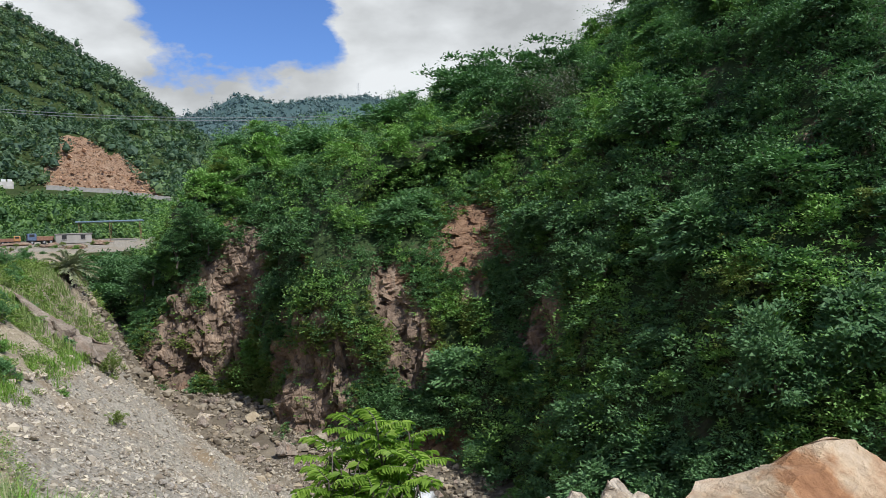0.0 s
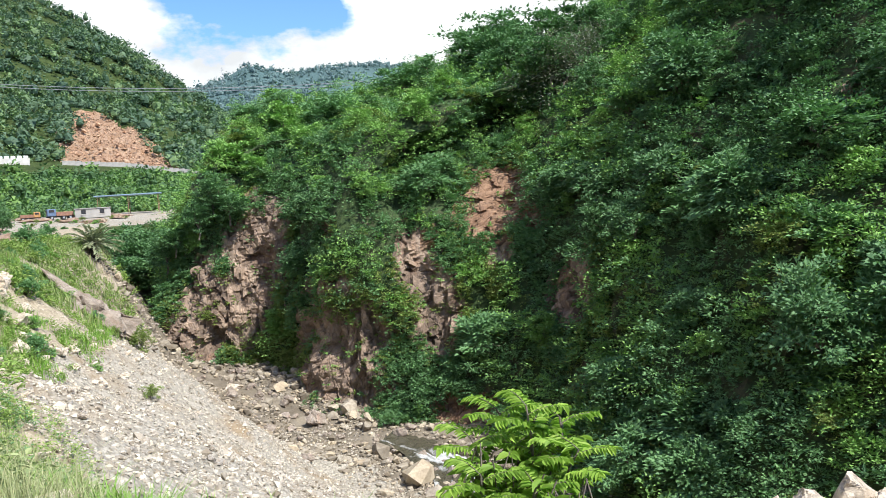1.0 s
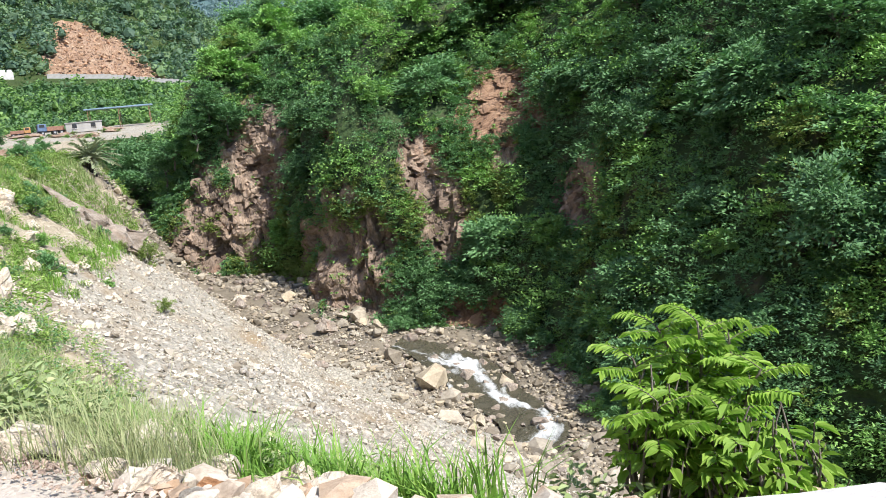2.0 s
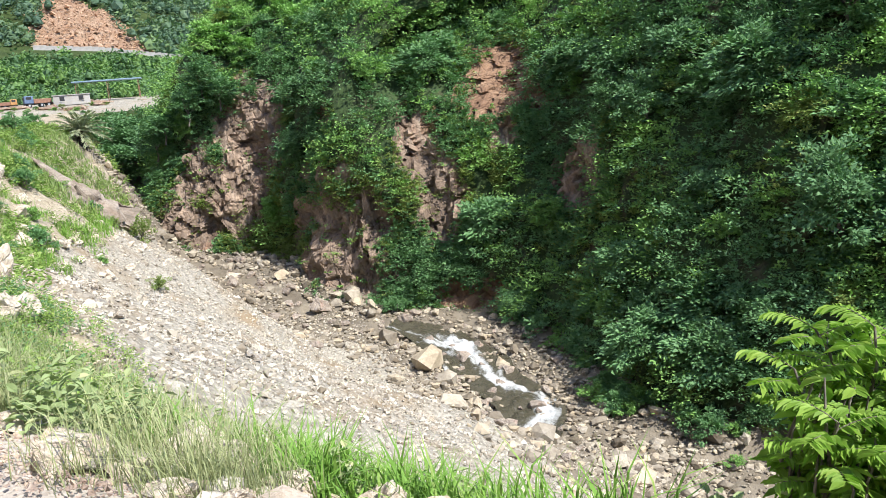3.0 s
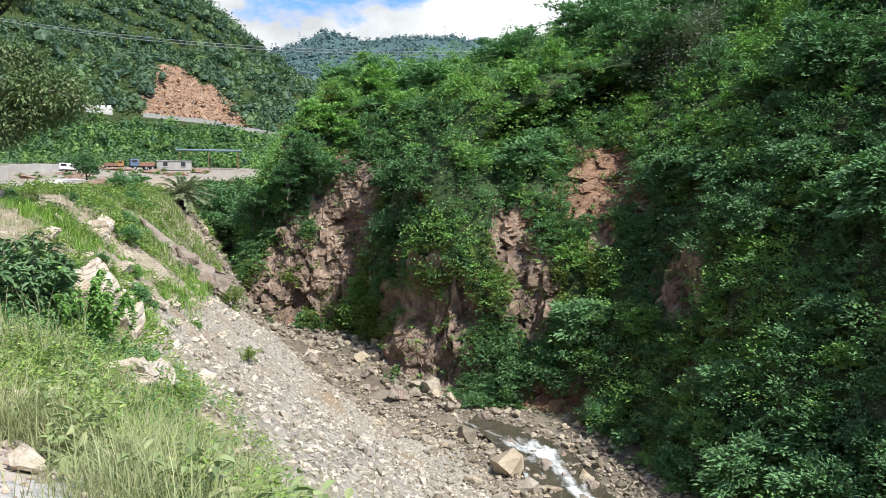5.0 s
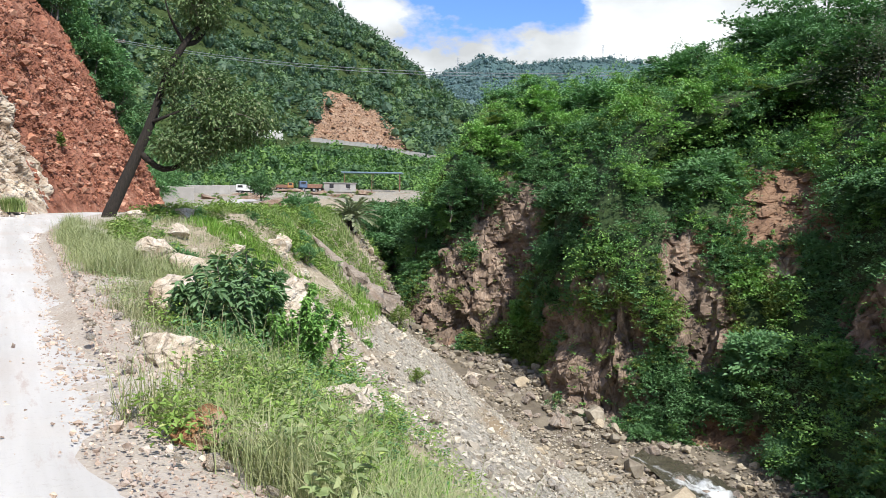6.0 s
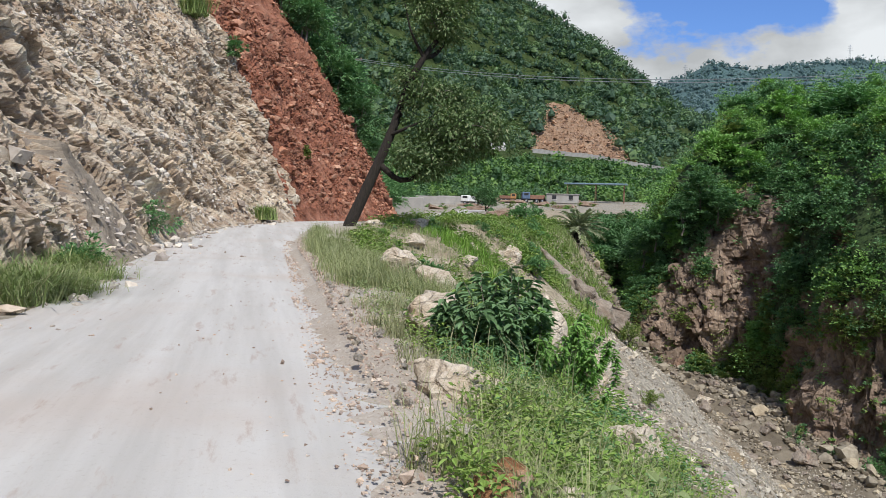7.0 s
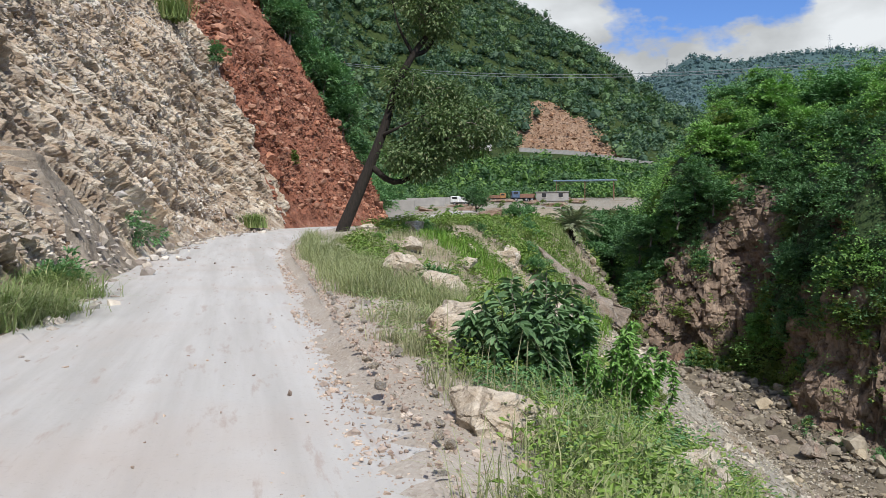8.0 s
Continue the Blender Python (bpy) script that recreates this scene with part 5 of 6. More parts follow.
for k, (x, y, w, h) in enumerate([(-43.5, 79.0, 7.0, 1.6), (-49.5, 90.0, 9.0, 1.8), (-37.5, 69.5, 4.5, 1.1), (-46.0, 84.0, 5.0, 1.3)]):
    heap = boulder("earth_mound", "mound of brown earth and rubble beside the road", (x, y), (w, w * 0.6, h), M_HEAP, 260 + k, 50 + 30 * k, 0.4, 4, "earth mounds")
    tagged(heap, category="earth mound")
slab = boulder("boulder", "weathered brown rock slab on the bank", (-25.0, 53.2, -4.2), (7.2, 2.2, 1.8), M_CLIFF, 87)
slab.data = mesh_from("boulder", *(lambda v, f: (v * np.array([3.0, 2.3, 1.0]), f))(*rock_shape(87, 4, 0.42)), [M_SLAB])
slab.matrix_basis = Matrix.Translation((-25.0, 53.4, -3.7)) @ pose(0, 0, 0, 0, 0, 8) @ pose(0, 0, 0, 0, 43, 0)
pieces_ = [mesh_from("stone", *rock_shape(600 + k, 2, 0.12), [M_SCREE if k % 2 else M_ROCK_PALE]) for k in range(8)]
for k in range(290):
    if k < 70:
        xy, d_ = by_edge(np.array([r_.uniform(-8, 13)]), np.array([abs(r_.normal(0.35, 0.45))]))[0], r_.lognormal(-2.5, 0.3)
        lab, grp = "small pale stone lying on the gravel verge", "stones on the verge"
    else:
        u_ = r_.uniform(4, 46)
        xy, d_ = by_edge(np.array([u_]), np.array([green_limit(u_) + r_.uniform(0.3, 13)]))[0], r_.lognormal(-1.75, 0.3)
        lab, grp = "loose pale stone lying on the scree", "stones on the scree"
    ob = tagged(new("stone", pieces_[k % 8]), lab, "stone", grp)
    ob.matrix_basis = pose(xy[0], xy[1], ground_height(xy[None])[0] + d_ * 0.2 + 0.02, r_.uniform(-15, 15), r_.uniform(-15, 15), r_.uniform(0, 360)) @ Matrix.Diagonal((d_ * 0.6, d_ * 0.5, d_ * 0.4, 1))
n_ = 13000
uu = r_.uniform(-10, 26, n_)
ss = (np.abs(r_.normal(0.0, 0.8, n_)) - 0.45) * np.interp(uu, [-4, 1], [0.5, 1.0])
xyz = on_ground(by_edge(uu, ss))
xyz[:, 2] += np.where(ss < 0.1, 0.03, 0)
stones("verge_stones", "gravel and broken stones along the road edge", xyz, r_.lognormal(-3.85, 0.5, n_), M_VERGE_PIECES, 37, small=True)
n_ = 700
uu, ss = r_.uniform(-4, 40, n_), -np.abs(r_.normal(1.2, 1.6, n_)).clip(0.05, 4.4)
pebble = on_ground(by_edge(uu, ss))
pebble[:, 2] += 0.045
stones("road_pebbles", "small stones scattered on the road", pebble, r_.lognormal(-3.6, 0.35, n_), M_VERGE_PIECES, 38, small=True)
pile = np.concatenate([np.array([-10.75, 12.85]) + r_.normal(size=(90, 2)) * np.array([0.4, 0.32]), np.array([-9.3, 11.2]) + r_.normal(size=(50, 2)) * 0.3, by_edge(r_.uniform(-10.5, -5.9, 300), np.abs(r_.normal(0.3, 0.4, 300)))])
stones("roadside_rubble", "white, cream and orange broken rocks heaped on the road edge", on_ground(pile), np.minimum(r_.lognormal(-2.3, 0.45, len(pile)) * np.r_[np.full(140, 0.62), np.ones(300)], 0.26), M_RUBBLE, 41)
n_ = 1100
uu = r_.uniform(-14, 24, n_)
ss = (np.abs(r_.normal(0.9, 0.7, n_)) + 0.15) * np.interp(uu, [-4, 1], [0.5, 1.0])
stones("verge_rubble", "pale rubble stones on the verge", on_ground(by_edge(uu, ss)), r_.lognormal(-3.3, 0.5, n_), M_VERGE_PIECES, 39)


# ---- low plants ----
def ovate(r, pos, way, length, width, up=None):
    """Near leaves: six corners, four triangles, arched."""
    n = len(pos)
    way = unit(way)
    ref = np.array([0, 0, 1.0]) + r.normal(size=(n, 3)) * 0.3
    side = unit(np.cross(way, ref))
    top = np.cross(side, way)
    L_, W_ = (length * r.uniform(0.65, 1.3, n))[:, None], (width * r.uniform(0.75, 1.25, n))[:, None]
    a = pos
    b, f_ = pos + way * L_ * 0.3 + side * W_ * 0.45 + top * W_ * 0.18, pos + way * L_ * 0.3 - side * W_ * 0.45 + top * W_ * 0.18
    c, e = pos + way * L_ * 0.66 + side * W_ * 0.4 + top * W_ * 0.08, pos + way * L_ * 0.66 - side * W_ * 0.4 + top * W_ * 0.08
    d = pos + way * L_ - top * L_ * 0.2
    v = np.stack([a, b, c, d, e, f_], 1).reshape(-1, 3)
    k = np.arange(n)[:, None] * 6
    tri = np.array([[0, 1, 2], [0, 2, 3], [0, 3, 4], [0, 4, 5]])
    return v, (k[:, None] + tri[None]).reshape(-1, 3)


def grass_blades(r, base, height, lean=0.5, width=0.012):
    """Bent blades of three triangles."""
    n = len(base)
    a = r.uniform(0, 2 * math.pi, n)
    out = np.stack([np.cos(a), np.sin(a), np.zeros(n)], -1)
    side = np.stack([-np.sin(a), np.cos(a), np.zeros(n)], -1) * width * r.uniform(0.6, 1.4, n)[:, None]
    h = (height * r.uniform(0.5, 1.25, n))[:, None]
    b = (lean * r.uniform(0.2, 1.2, n))[:, None]
    mid = base + out * h * b * 0.35 + np.array([0, 0, 1]) * h * 0.6
    tip = base + out * h * b + np.array([0, 0, 1]) * h * (1 - 0.25 * b)
    v = np.stack([base - side, base + side, mid + side * 0.7, mid - side * 0.7, tip], 1).reshape(-1, 3)
    k = np.arange(n)[:, None, None] * 5
    return v, (k + np.array([[[0, 1, 2], [0, 2, 3], [3, 2, 4]]])).reshape(-1, 3)


def tufts(name, label, xy, per, height, spread, mat, seed, lean=0.5, width=0.012):
    r = np.random.default_rng(seed)
    g = on_ground(xy)
    base = np.repeat(g, per, 0) + np.c_[r.normal(size=(len(xy) * per, 2)) * spread, np.zeros(len(xy) * per)]
    h = np.repeat(height * r.uniform(0.6, 1.3, len(xy)), per)
    v, f = grass_blades(r, base - np.array([0, 0, 0.03]), h, lean, width)
    return tagged(new(name, mesh_from(name, v, f, [mat])), label, "grass", kind="stuff")


def weed_points(r, g, per, height, spread):
    """Leaf places and ways on small upright stems at ground points g."""
    n = len(g) * per
    t = r.uniform(0.15, 1.0, n)
    a = r.uniform(0, 2 * math.pi, n)
    lean = np.repeat(r.normal(size=(len(g), 2)) * 0.25, per, 0)
    hh = np.repeat(height * r.uniform(0.5, 1.3, len(g)), per)
    rad = spread * r.uniform(0.1, 1.0, n) * (1.1 - 0.5 * t)
    pos = np.repeat(g, per, 0) + np.stack([np.cos(a) * rad + lean[:, 0] * hh * t, np.sin(a) * rad + lean[:, 1] * hh * t, hh * t], -1)
    way = np.stack([np.cos(a), np.sin(a), r.uniform(-0.2, 0.6, n)], -1) + r.normal(size=(n, 3)) * 0.3
    return pos, way


def weeds(name, label, xy, per, height, spread, leaf, mat, seed, aspect=0.5):
    r = np.random.default_rng(seed)
    pos, way = weed_points(r, on_ground(xy), per, height, spread)
    v, f = ovate(r, pos, way, leaf, leaf * aspect)
    return tagged(new(name, mesh_from(name, v, f, [mat])), label, "weeds", kind="stuff")


def zone(r, n, u0, u1, s0, s1, patch=0.0, scale=0.6, seed=3):
    """Plan points in a stretch beside the road; patch above 0 thins them to patches."""
    uu, ss = r.uniform(u0, u1, n), r.uniform(s0, s1, n)
    k = (value_noise(np.c_[uu * scale, ss * scale, uu * 0], seed) > patch - 1) & (ss < green_limit(uu) + r.normal(size=n) * 0.5)
    return by_edge(uu[k], ss[k])


M_WEED = leaf_mat("weed_leaves", (0.11, 0.19, 0.04), (0.24, 0.35, 0.09), (0.36, 0.4, 0.15))
M_WEED_PALE = leaf_mat("weed_leaves_pale", (0.17, 0.23, 0.1), (0.29, 0.35, 0.17), (0.4, 0.4, 0.22))
# the lighter tone is raised towards grey in place of glossy highlights
M_BROAD = leaf_mat("broad_dark_leaves", (0.06, 0.12, 0.055), (0.15, 0.25, 0.12), thin=0.12)
r_ = np.random.default_rng(41)
tufts("pale_grass", "tall pale seeding grass along the road edge", zone(r_, 1250, 9.0, 30, 0.35, 2.8, 0.55, 0.9), 26, 0.48, 0.14, M_GRASS_SOFT, 201, 0.9, 0.0045)
tufts("verge_grass", "tufts of dry grass in the stony verge", zone(r_, 520, -2.5, 10.5, 0.45, 2.0, 1.0, 0.9), 30, 0.27, 0.09, M_GRASS_DRY, 202, 0.9, 0.005)
tufts("bank_grass", "rough grass on the bank below the road", zone(r_, 1300, -7.0, 2.8, 0.9, 7.0, 0.95, 0.7, 5), 30, 0.36, 0.11, M_GRASS, 203, 0.8, 0.006)
tufts("bright_grass", "bright green grass clumps on the bank", zone(r_, 800, -8.0, -0.5, 0.9, 5.0, 1.15, 0.55, 15), 36, 0.42, 0.1, M_GRASS_BRIGHT, 233, 0.8, 0.008)
tufts("seeding_grass", "pale feathery grass on the bank", zone(r_, 900, -7.0, 2, 0.9, 6.0, 0.9, 0.7, 6), 34, 0.4, 0.12, M_GRASS_SOFT, 204, 0.8, 0.004)
tufts("feather_grass", "tall soft pale grass at the road edge", zone(r_, 360, -6.2, 0.4, 0.1, 2.2, 0.8, 0.9, 25), 70, 0.46, 0.13, M_GRASS_SOFT, 237, 0.9, 0.003)
tufts("grass_stalks", "single tall seeding grass stalks on the bank", zone(r_, 220, -5.5, 5, 0.8, 5.0, 0.9, 0.5, 16), 3, 0.75, 0.05, M_GRASS_DRY, 234, 0.45, 0.004)
tufts("terrace_grass", "lush green grass on the terrace", zone(r_, 2400, 20, 50, 4.0, 13.5, 0.95, 0.3, 7), 20, 0.5, 0.16, M_GRASS_BRIGHT, 205, 0.7, 0.015)
tufts("far_bank_grass", "rough grass on the far part of the bank", zone(r_, 1800, 44, 78, 4, 14, 0.85, 0.35, 21), 16, 0.55, 0.2, M_GRASS, 231, 0.7, 0.025)
weeds("far_bank_weeds", "green weeds on the far part of the bank", zone(r_, 1300, 40, 78, 4, 15, 1.0, 0.35, 22), 26, 0.7, 0.5, 0.2, M_WEED, 232)
weeds("bank_weeds", "bright green leafy weeds on the bank", zone(r_, 1050, -3.6, 5.5, 0.8, 4.6, 0.85, 0.6, 8), 36, 0.34, 0.15, 0.05, M_WEED, 206)
weeds("edge_weeds", "leafy weeds along the road edge", zone(r_, 260, -3.0, 2.0, 0.1, 1.6, 0.85, 0.8, 23), 30, 0.28, 0.16, 0.06, M_WEED, 235)
weeds("broad_weeds", "grey-green weeds with large soft leaves", zone(r_, 110, -4.2, -0.6, 0.4, 2.4, 0.8, 0.8, 24), 26, 0.36, 0.2, 0.09, M_WEED_PALE, 236, 0.55)
weeds("dark_weeds", "darker green weeds between the grass of the bank", zone(r_, 620, -3.6, 5.5, 1.0, 4.6, 0.9, 0.7, 27), 30, 0.3, 0.15, 0.055, M_LEAF[1], 239)
weeds("pale_weeds", "grey-green creeping weeds on the bank", zone(r_, 620, -9, 3, 0.9, 4.5, 0.95, 0.8, 9), 26, 0.3, 0.2, 0.065, M_WEED_PALE, 207, 0.6)
weeds("verge_weeds", "small weeds among the verge stones", zone(r_, 340, -1, 12, 0.6, 2.4, 1.0, 0.9, 10), 24, 0.18, 0.12, 0.045, M_WEED_PALE, 208)
tufts("terrace_dry_grass", "dry grass among the rocks of the terrace", zone(r_, 1500, 16, 46, 1.8, 9.0, 0.35, 0.5, 26), 16, 0.34, 0.14, M_GRASS_DRY, 238, 0.8, 0.008)
weeds("terrace_weeds", "mixed green weeds on the terrace", zone(r_, 2300, 8, 48, 2.0, 13.0, 0.9, 0.4, 11), 30, 0.55, 0.35, 0.13, M_WEED, 209)

BUSHES = []
for k, (mat, lab, leaf, asp, size) in enumerate([
        (1, "leafy green bush on the bank", 0.11, 0.5, (0.75, 0.75, 0.55)), (2, "bright green bush on the bank", 0.1, 0.5, (0.65, 0.65, 0.5)), (3, "olive scrub bush on the stony bank", 0.07, 0.4, (0.6, 0.6, 0.35))]):
    BUSHES.append(make_plant("bush", lab, "bush", 300 + k, size, 44, 34, leaf, M_LEAF[mat], 0.2, asp, 0.4, 5))


def set_plants(kinds, spots, seed, group, sink=0.05):
    """Spots: kind, x, y, scale."""
    r = np.random.default_rng(seed)
    used = set()
    for k, x, y, s in spots:
        z = ground_height(np.array([[x, y]], float))[0]
        m = pose(x, y, z - sink, r.uniform(-6, 6), r.uniform(-6, 6), r.uniform(0, 360)) @ Matrix.Diagonal((s, s, s * r.uniform(0.85, 1.15), 1))
        if k in used:
            tagged(copy_thing(kinds[k], m), group=group)
        else:
            kinds[k].matrix_basis = m
            tagged(kinds[k], group=group)
            used.add(k)


spots = [(0, -24.6, 52.2, 0.9), (1, -26.4, 52.4, 0.8), (2, -23.4, 52.0, 1.0), (1, -27.8, 53.6, 0.9), (2, -17.8, 42.5, 1.1), (2, -22.4, 53.6, 1.9), (2, -9.0, 48.6, 1.0), (1, -19.8, 41.2, 0.7), (0, -20.9, 37.7, 1.3), (0, -24.7, 44.8, 1.3), (1, -22.5, 40.5, 1.2), (0, -26.2, 47.6, 1.3)]
for xy in zone(r_, 150, 12, 52, 2.4, 10.5, 0.6, 0.4, 12):
    spots.append((int(r_.choice(3, p=[0.5, 0.4, 0.1])), xy[0], xy[1], r_.uniform(0.35, 0.85)))
for xy in zone(r_, 40, 54, 80, 7, 18, 0.3, 0.4, 13):
    if abs(math.atan2(xy[0] + 6, xy[1] - 5) - math.atan2(-28.3, 70.3)) < 0.05:
        continue
    spots.append((int(r_.choice(3, p=[0.6, 0.35, 0.05])), xy[0], xy[1], r_.uniform(1.0, 2.2)))
for k in range(64):
    u_ = r_.uniform(50, 94)
    if 83.5 < u_ < 90:
        continue
    xy = WALL.at(np.array([u_]))[0] - WALL.right(np.array([u_]))[0] * r_.uniform(-0.6, 1.2 if u_ > 70 else 2.4)
    spots.append((int(r_.choice(3, p=[0.55, 0.4, 0.05])), xy[0], xy[1], r_.uniform(1.0, 2.1)))
set_plants(BUSHES, spots, 43, "bushes on the bank")


def broadleaf_bush(name, label, at, seed, size, n, leaf, mat, aspect=0.42):
    """A bush of upright stems with large drooping leaves."""
    r = np.random.default_rng(seed)
    root = tagged(new(name), label, "bush")
    stems, pos, way = [], [], []
    for k in range(40):
        a, t = r.uniform(0, 2 * math.pi), r.uniform(0.2, 1.0) ** 0.7
        tip = np.array([math.cos(a) * size[0] * t, math.sin(a) * size[1] * t, size[2] * (1.05 - 0.45 * t * t) * r.uniform(0.75, 1.05)])
        p = limb_path(r, (0.12 * math.cos(a), 0.12 * math.sin(a), -0.1), tip, 0.08, 7)
        stems.append(tube(p, np.linspace(0.014, 0.004, 7), 4))
        m = n // 40
        q = np.interp(r.uniform(0.12, 1.0, m), np.linspace(0, 1, 7), np.arange(7))
        i = np.minimum(q.astype(int), 5)
        pts = p[i] + (p[i + 1] - p[i]) * (q - i)[:, None]
        b = r.uniform(0, 2 * math.pi, m)
        pos.append(pts)
        way.append(np.stack([np.cos(b) + 0.5 * math.cos(a), np.sin(b) + 0.5 * math.sin(a), r.uniform(-0.6, 0.3, m)], -1))
    v, f = merged(stems)
    part("stem", mesh_from("stem", v, f, [M_TWIG], True), root)
    v, f = ovate(r, np.concatenate(pos), np.concatenate(way), leaf, leaf * aspect)
    part("leaves", mesh_from("leaves", v, f, [mat]), root)
    root.matrix_basis = pose(at[0], at[1], ground_height(np.array([at[:2]], float))[0] - 0.12)
    return root


broadleaf_bush("bush", "dark green bush with large drooping leaves", (-11.2, 14.0), 401, (0.76, 0.74, 1.36), 5200, 0.135, M_BROAD)
broadleaf_bush("bush", "bright green fine-leaved bush beside the dark one", (-10.45, 14.1), 402, (0.6, 0.75, 1.15), 5600, 0.075, M_LEAF[2], 0.5)


def pinnate_sapling(at, seed, height):
    """A sapling with sprays of paired leaflets."""
    r = np.random.default_rng(seed)
    root = tagged(new("sapling"), "bright yellow-green sapling with feather-shaped leaves", "sapling")
    wood, pos, way = [], [], []
    stems = [((0, 0, 0), (0.05, 0.05, height)), ((0, 0, 0), (-0.35, 0.1, height * 0.85)), ((0, 0, 0), (0.38, -0.1, height * 0.8)), ((0, 0, 0), (0.1, 0.4, height * 0.75)), ((0, 0, 0), (0.05, -0.4, height * 0.7)), ((0, 0, 0), (-0.3, -0.3, height * 0.75)), ((0, 0, 0), (0.3, 0.25, height * 0.9)), ((0, 0, 0), (-0.15, 0.3, height * 0.95))]
    for a, b in stems:
        p = limb_path(r, a, b, 0.05, 8)
        wood.append(tube(p, np.linspace(0.022, 0.007, 8), 5))
        for j in range(15):
            t = 0.4 + 0.6 * j / 14
            i = min(int(t * 7), 6)
            o = p[i] + (p[i + 1] - p[i]) * (t * 7 - i)
            ang = j * 2.4 + r.uniform(-0.3, 0.3)
            d = np.array([math.cos(ang), math.sin(ang), 0.55])
            ln = 0.36 * (1.15 - 0.45 * t)
            q = np.linspace(0, 1, 12)[:, None]
            ray_ = o + d * ln * q + np.array([0, 0, -0.32]) * ln * q * q
            wood.append(tube(ray_[::3], np.linspace(0.004, 0.002, 4), 3))
            tang = unit(np.gradient(ray_, axis=0))
            lat = unit(np.cross(tang, np.array([0, 0, 1.0])))
            for sgn in (1, -1):
                pos.append(ray_[1:])
                way.append(lat[1:] * sgn + tang[1:] * 0.45 + np.array([0, 0, -0.15]))
    v, f = merged(wood)
    part("stem", mesh_from("stem", v, f, [M_TWIG], True), root)
    v, f = ovate(r, np.concatenate(pos), np.concatenate(way), 0.095, 0.038)
    part("leaves", mesh_from("leaves", v, f, [M_SAPLING]), root)
    root.matrix_basis = pose(at[0], at[1], at[2]) @ Matrix.Diagonal((0.85, 0.85, 1, 1))
    return root


M_SAPLING = leaf_mat("sapling_leaves", (0.11, 0.215, 0.03), (0.24, 0.37, 0.06), (0.3, 0.41, 0.09), 0.35)
sap_z = ground_height(np.array([[-1.45, 6.1]]))[0] - 0.1
pinnate_sapling((-1.45, 6.1, sap_z), 405, 0.55 - sap_z)
for x, y, k, top in [(-1.0, 5.95, 2, 0.14), (-1.62, 6.05, 3, 0.5), (-1.25, 5.8, 4, 0.36)]:
    z_ = ground_height(np.array([[x, y]]))[0]
    broadleaf_bush("young_shrub", "young shrub with broad yellow-green leaves beside the sapling", (x, y), 406 + k, (0.26, 0.26, top - z_), 420, 0.12, M_SAPLING, 0.42)

# ---- plants of the cut slope ----
c_flat = c_pos.reshape(-1, 3)


def slope_plant(name, label, at, seed, size, leaf, mat, grassy=False):
    """A plant rooted on the cut slope nearest to a place."""
    i = int(np.argmin(((c_flat - np.array(at)) ** 2).sum(1)))
    r = np.random.default_rng(seed)
    root = tagged(new(name), label, name)
    p = limb_path(r, (0, 0, -0.3), (0, 0, size[2]), 0.05)
    part("stem", mesh_from("stem", *tube(p, np.linspace(0.05, 0.015, 6), 5), [M_TWIG], True), root)
    if grassy:
        n = 900
        base = np.c_[r.normal(size=(n, 2)) * np.array(size[:2]) * 0.3, np.zeros(n)]
        v, f = grass_blades(r, base, size[2] * 1.3, 0.9, 0.02)
    else:
        v, f = crown_leaves(r, size, 46, 26, leaf, 0.5)
        v = v + np.array([0, 0, size[2] * 0.7])
    part("leaves", mesh_from("leaves", v, f, [mat]), root)
    root.matrix_basis = Matrix.Translation(Vector(c_flat[i]))
    return root


# broken pieces on the cut slope
def slope_pieces(name, label, n, u0, u1, want_red, median, mat, seed, small=True):
    r = np.random.default_rng(seed)
    inside = (CU > u0) & (CU < u1) & (CV < 24) & ((red > 0.5) == want_red) & (CV > 0.3)
    area = np.linalg.norm(np.cross(np.gradient(c_pos, axis=0), np.gradient(c_pos, axis=1)), axis=-1) * inside
    lumpy = np.clip(0.5 + 1.2 * value_noise(np.dstack([across * 0.5, along_bed * 0.12, CV * 0]), 92), 0.08, 1)
    w = (area * lumpy).ravel()
    i = r.choice(w.size, n, p=w / w.sum())
    p = c_flat[i] + r.normal(size=(n, 3)) * 0.08
    return stones(name, label, p, r.lognormal(math.log(median), 0.5, n), mat, seed, 0.12, 0.65, small=small)


M_CUT_PIECES = island_tint(rock_mat("cutting_pieces", [(0.25, (0.33, 0.275, 0.225)), (0.5, (0.53, 0.485, 0.43)), (0.75, (0.68, 0.65, 0.6))], 0.6, stain=(0.44, 0.29, 0.15), stain_amount=0.3, relief=0.03), (0.5, 0.46, 0.44), (1.3, 1.28, 1.22))
M_RED_BLOCKS = island_tint(rock_mat("red_blocks", [(0.25, (0.3, 0.13, 0.08)), (0.5, (0.46, 0.25, 0.17)), (0.75, (0.58, 0.4, 0.3))], 0.9, stain=(0.4, 0.16, 0.09), stain_amount=0.4, relief=0.04), (0.6, 0.55, 0.52), (1.2, 1.1, 1.0))
M_RED_PIECES = island_tint(rock_mat("red_pieces", [(0.25, (0.18, 0.072, 0.046)), (0.5, (0.34, 0.155, 0.1)), (0.75, (0.47, 0.285, 0.205))], 0.6, stain=(0.5, 0.3, 0.2), stain_amount=0.3, relief=0.03), (0.55, 0.5, 0.5), (1.25, 1.1, 1.0))
slope_pieces("slope_rubble", "shattered pale rock fragments on the cutting", 36000, 14, 90, False, 0.1, M_CUT_PIECES, 211)
slope_pieces("red_rubble", "broken red stones on the cutting", 15000, 20, 108, True, 0.13, M_RED_PIECES, 213)
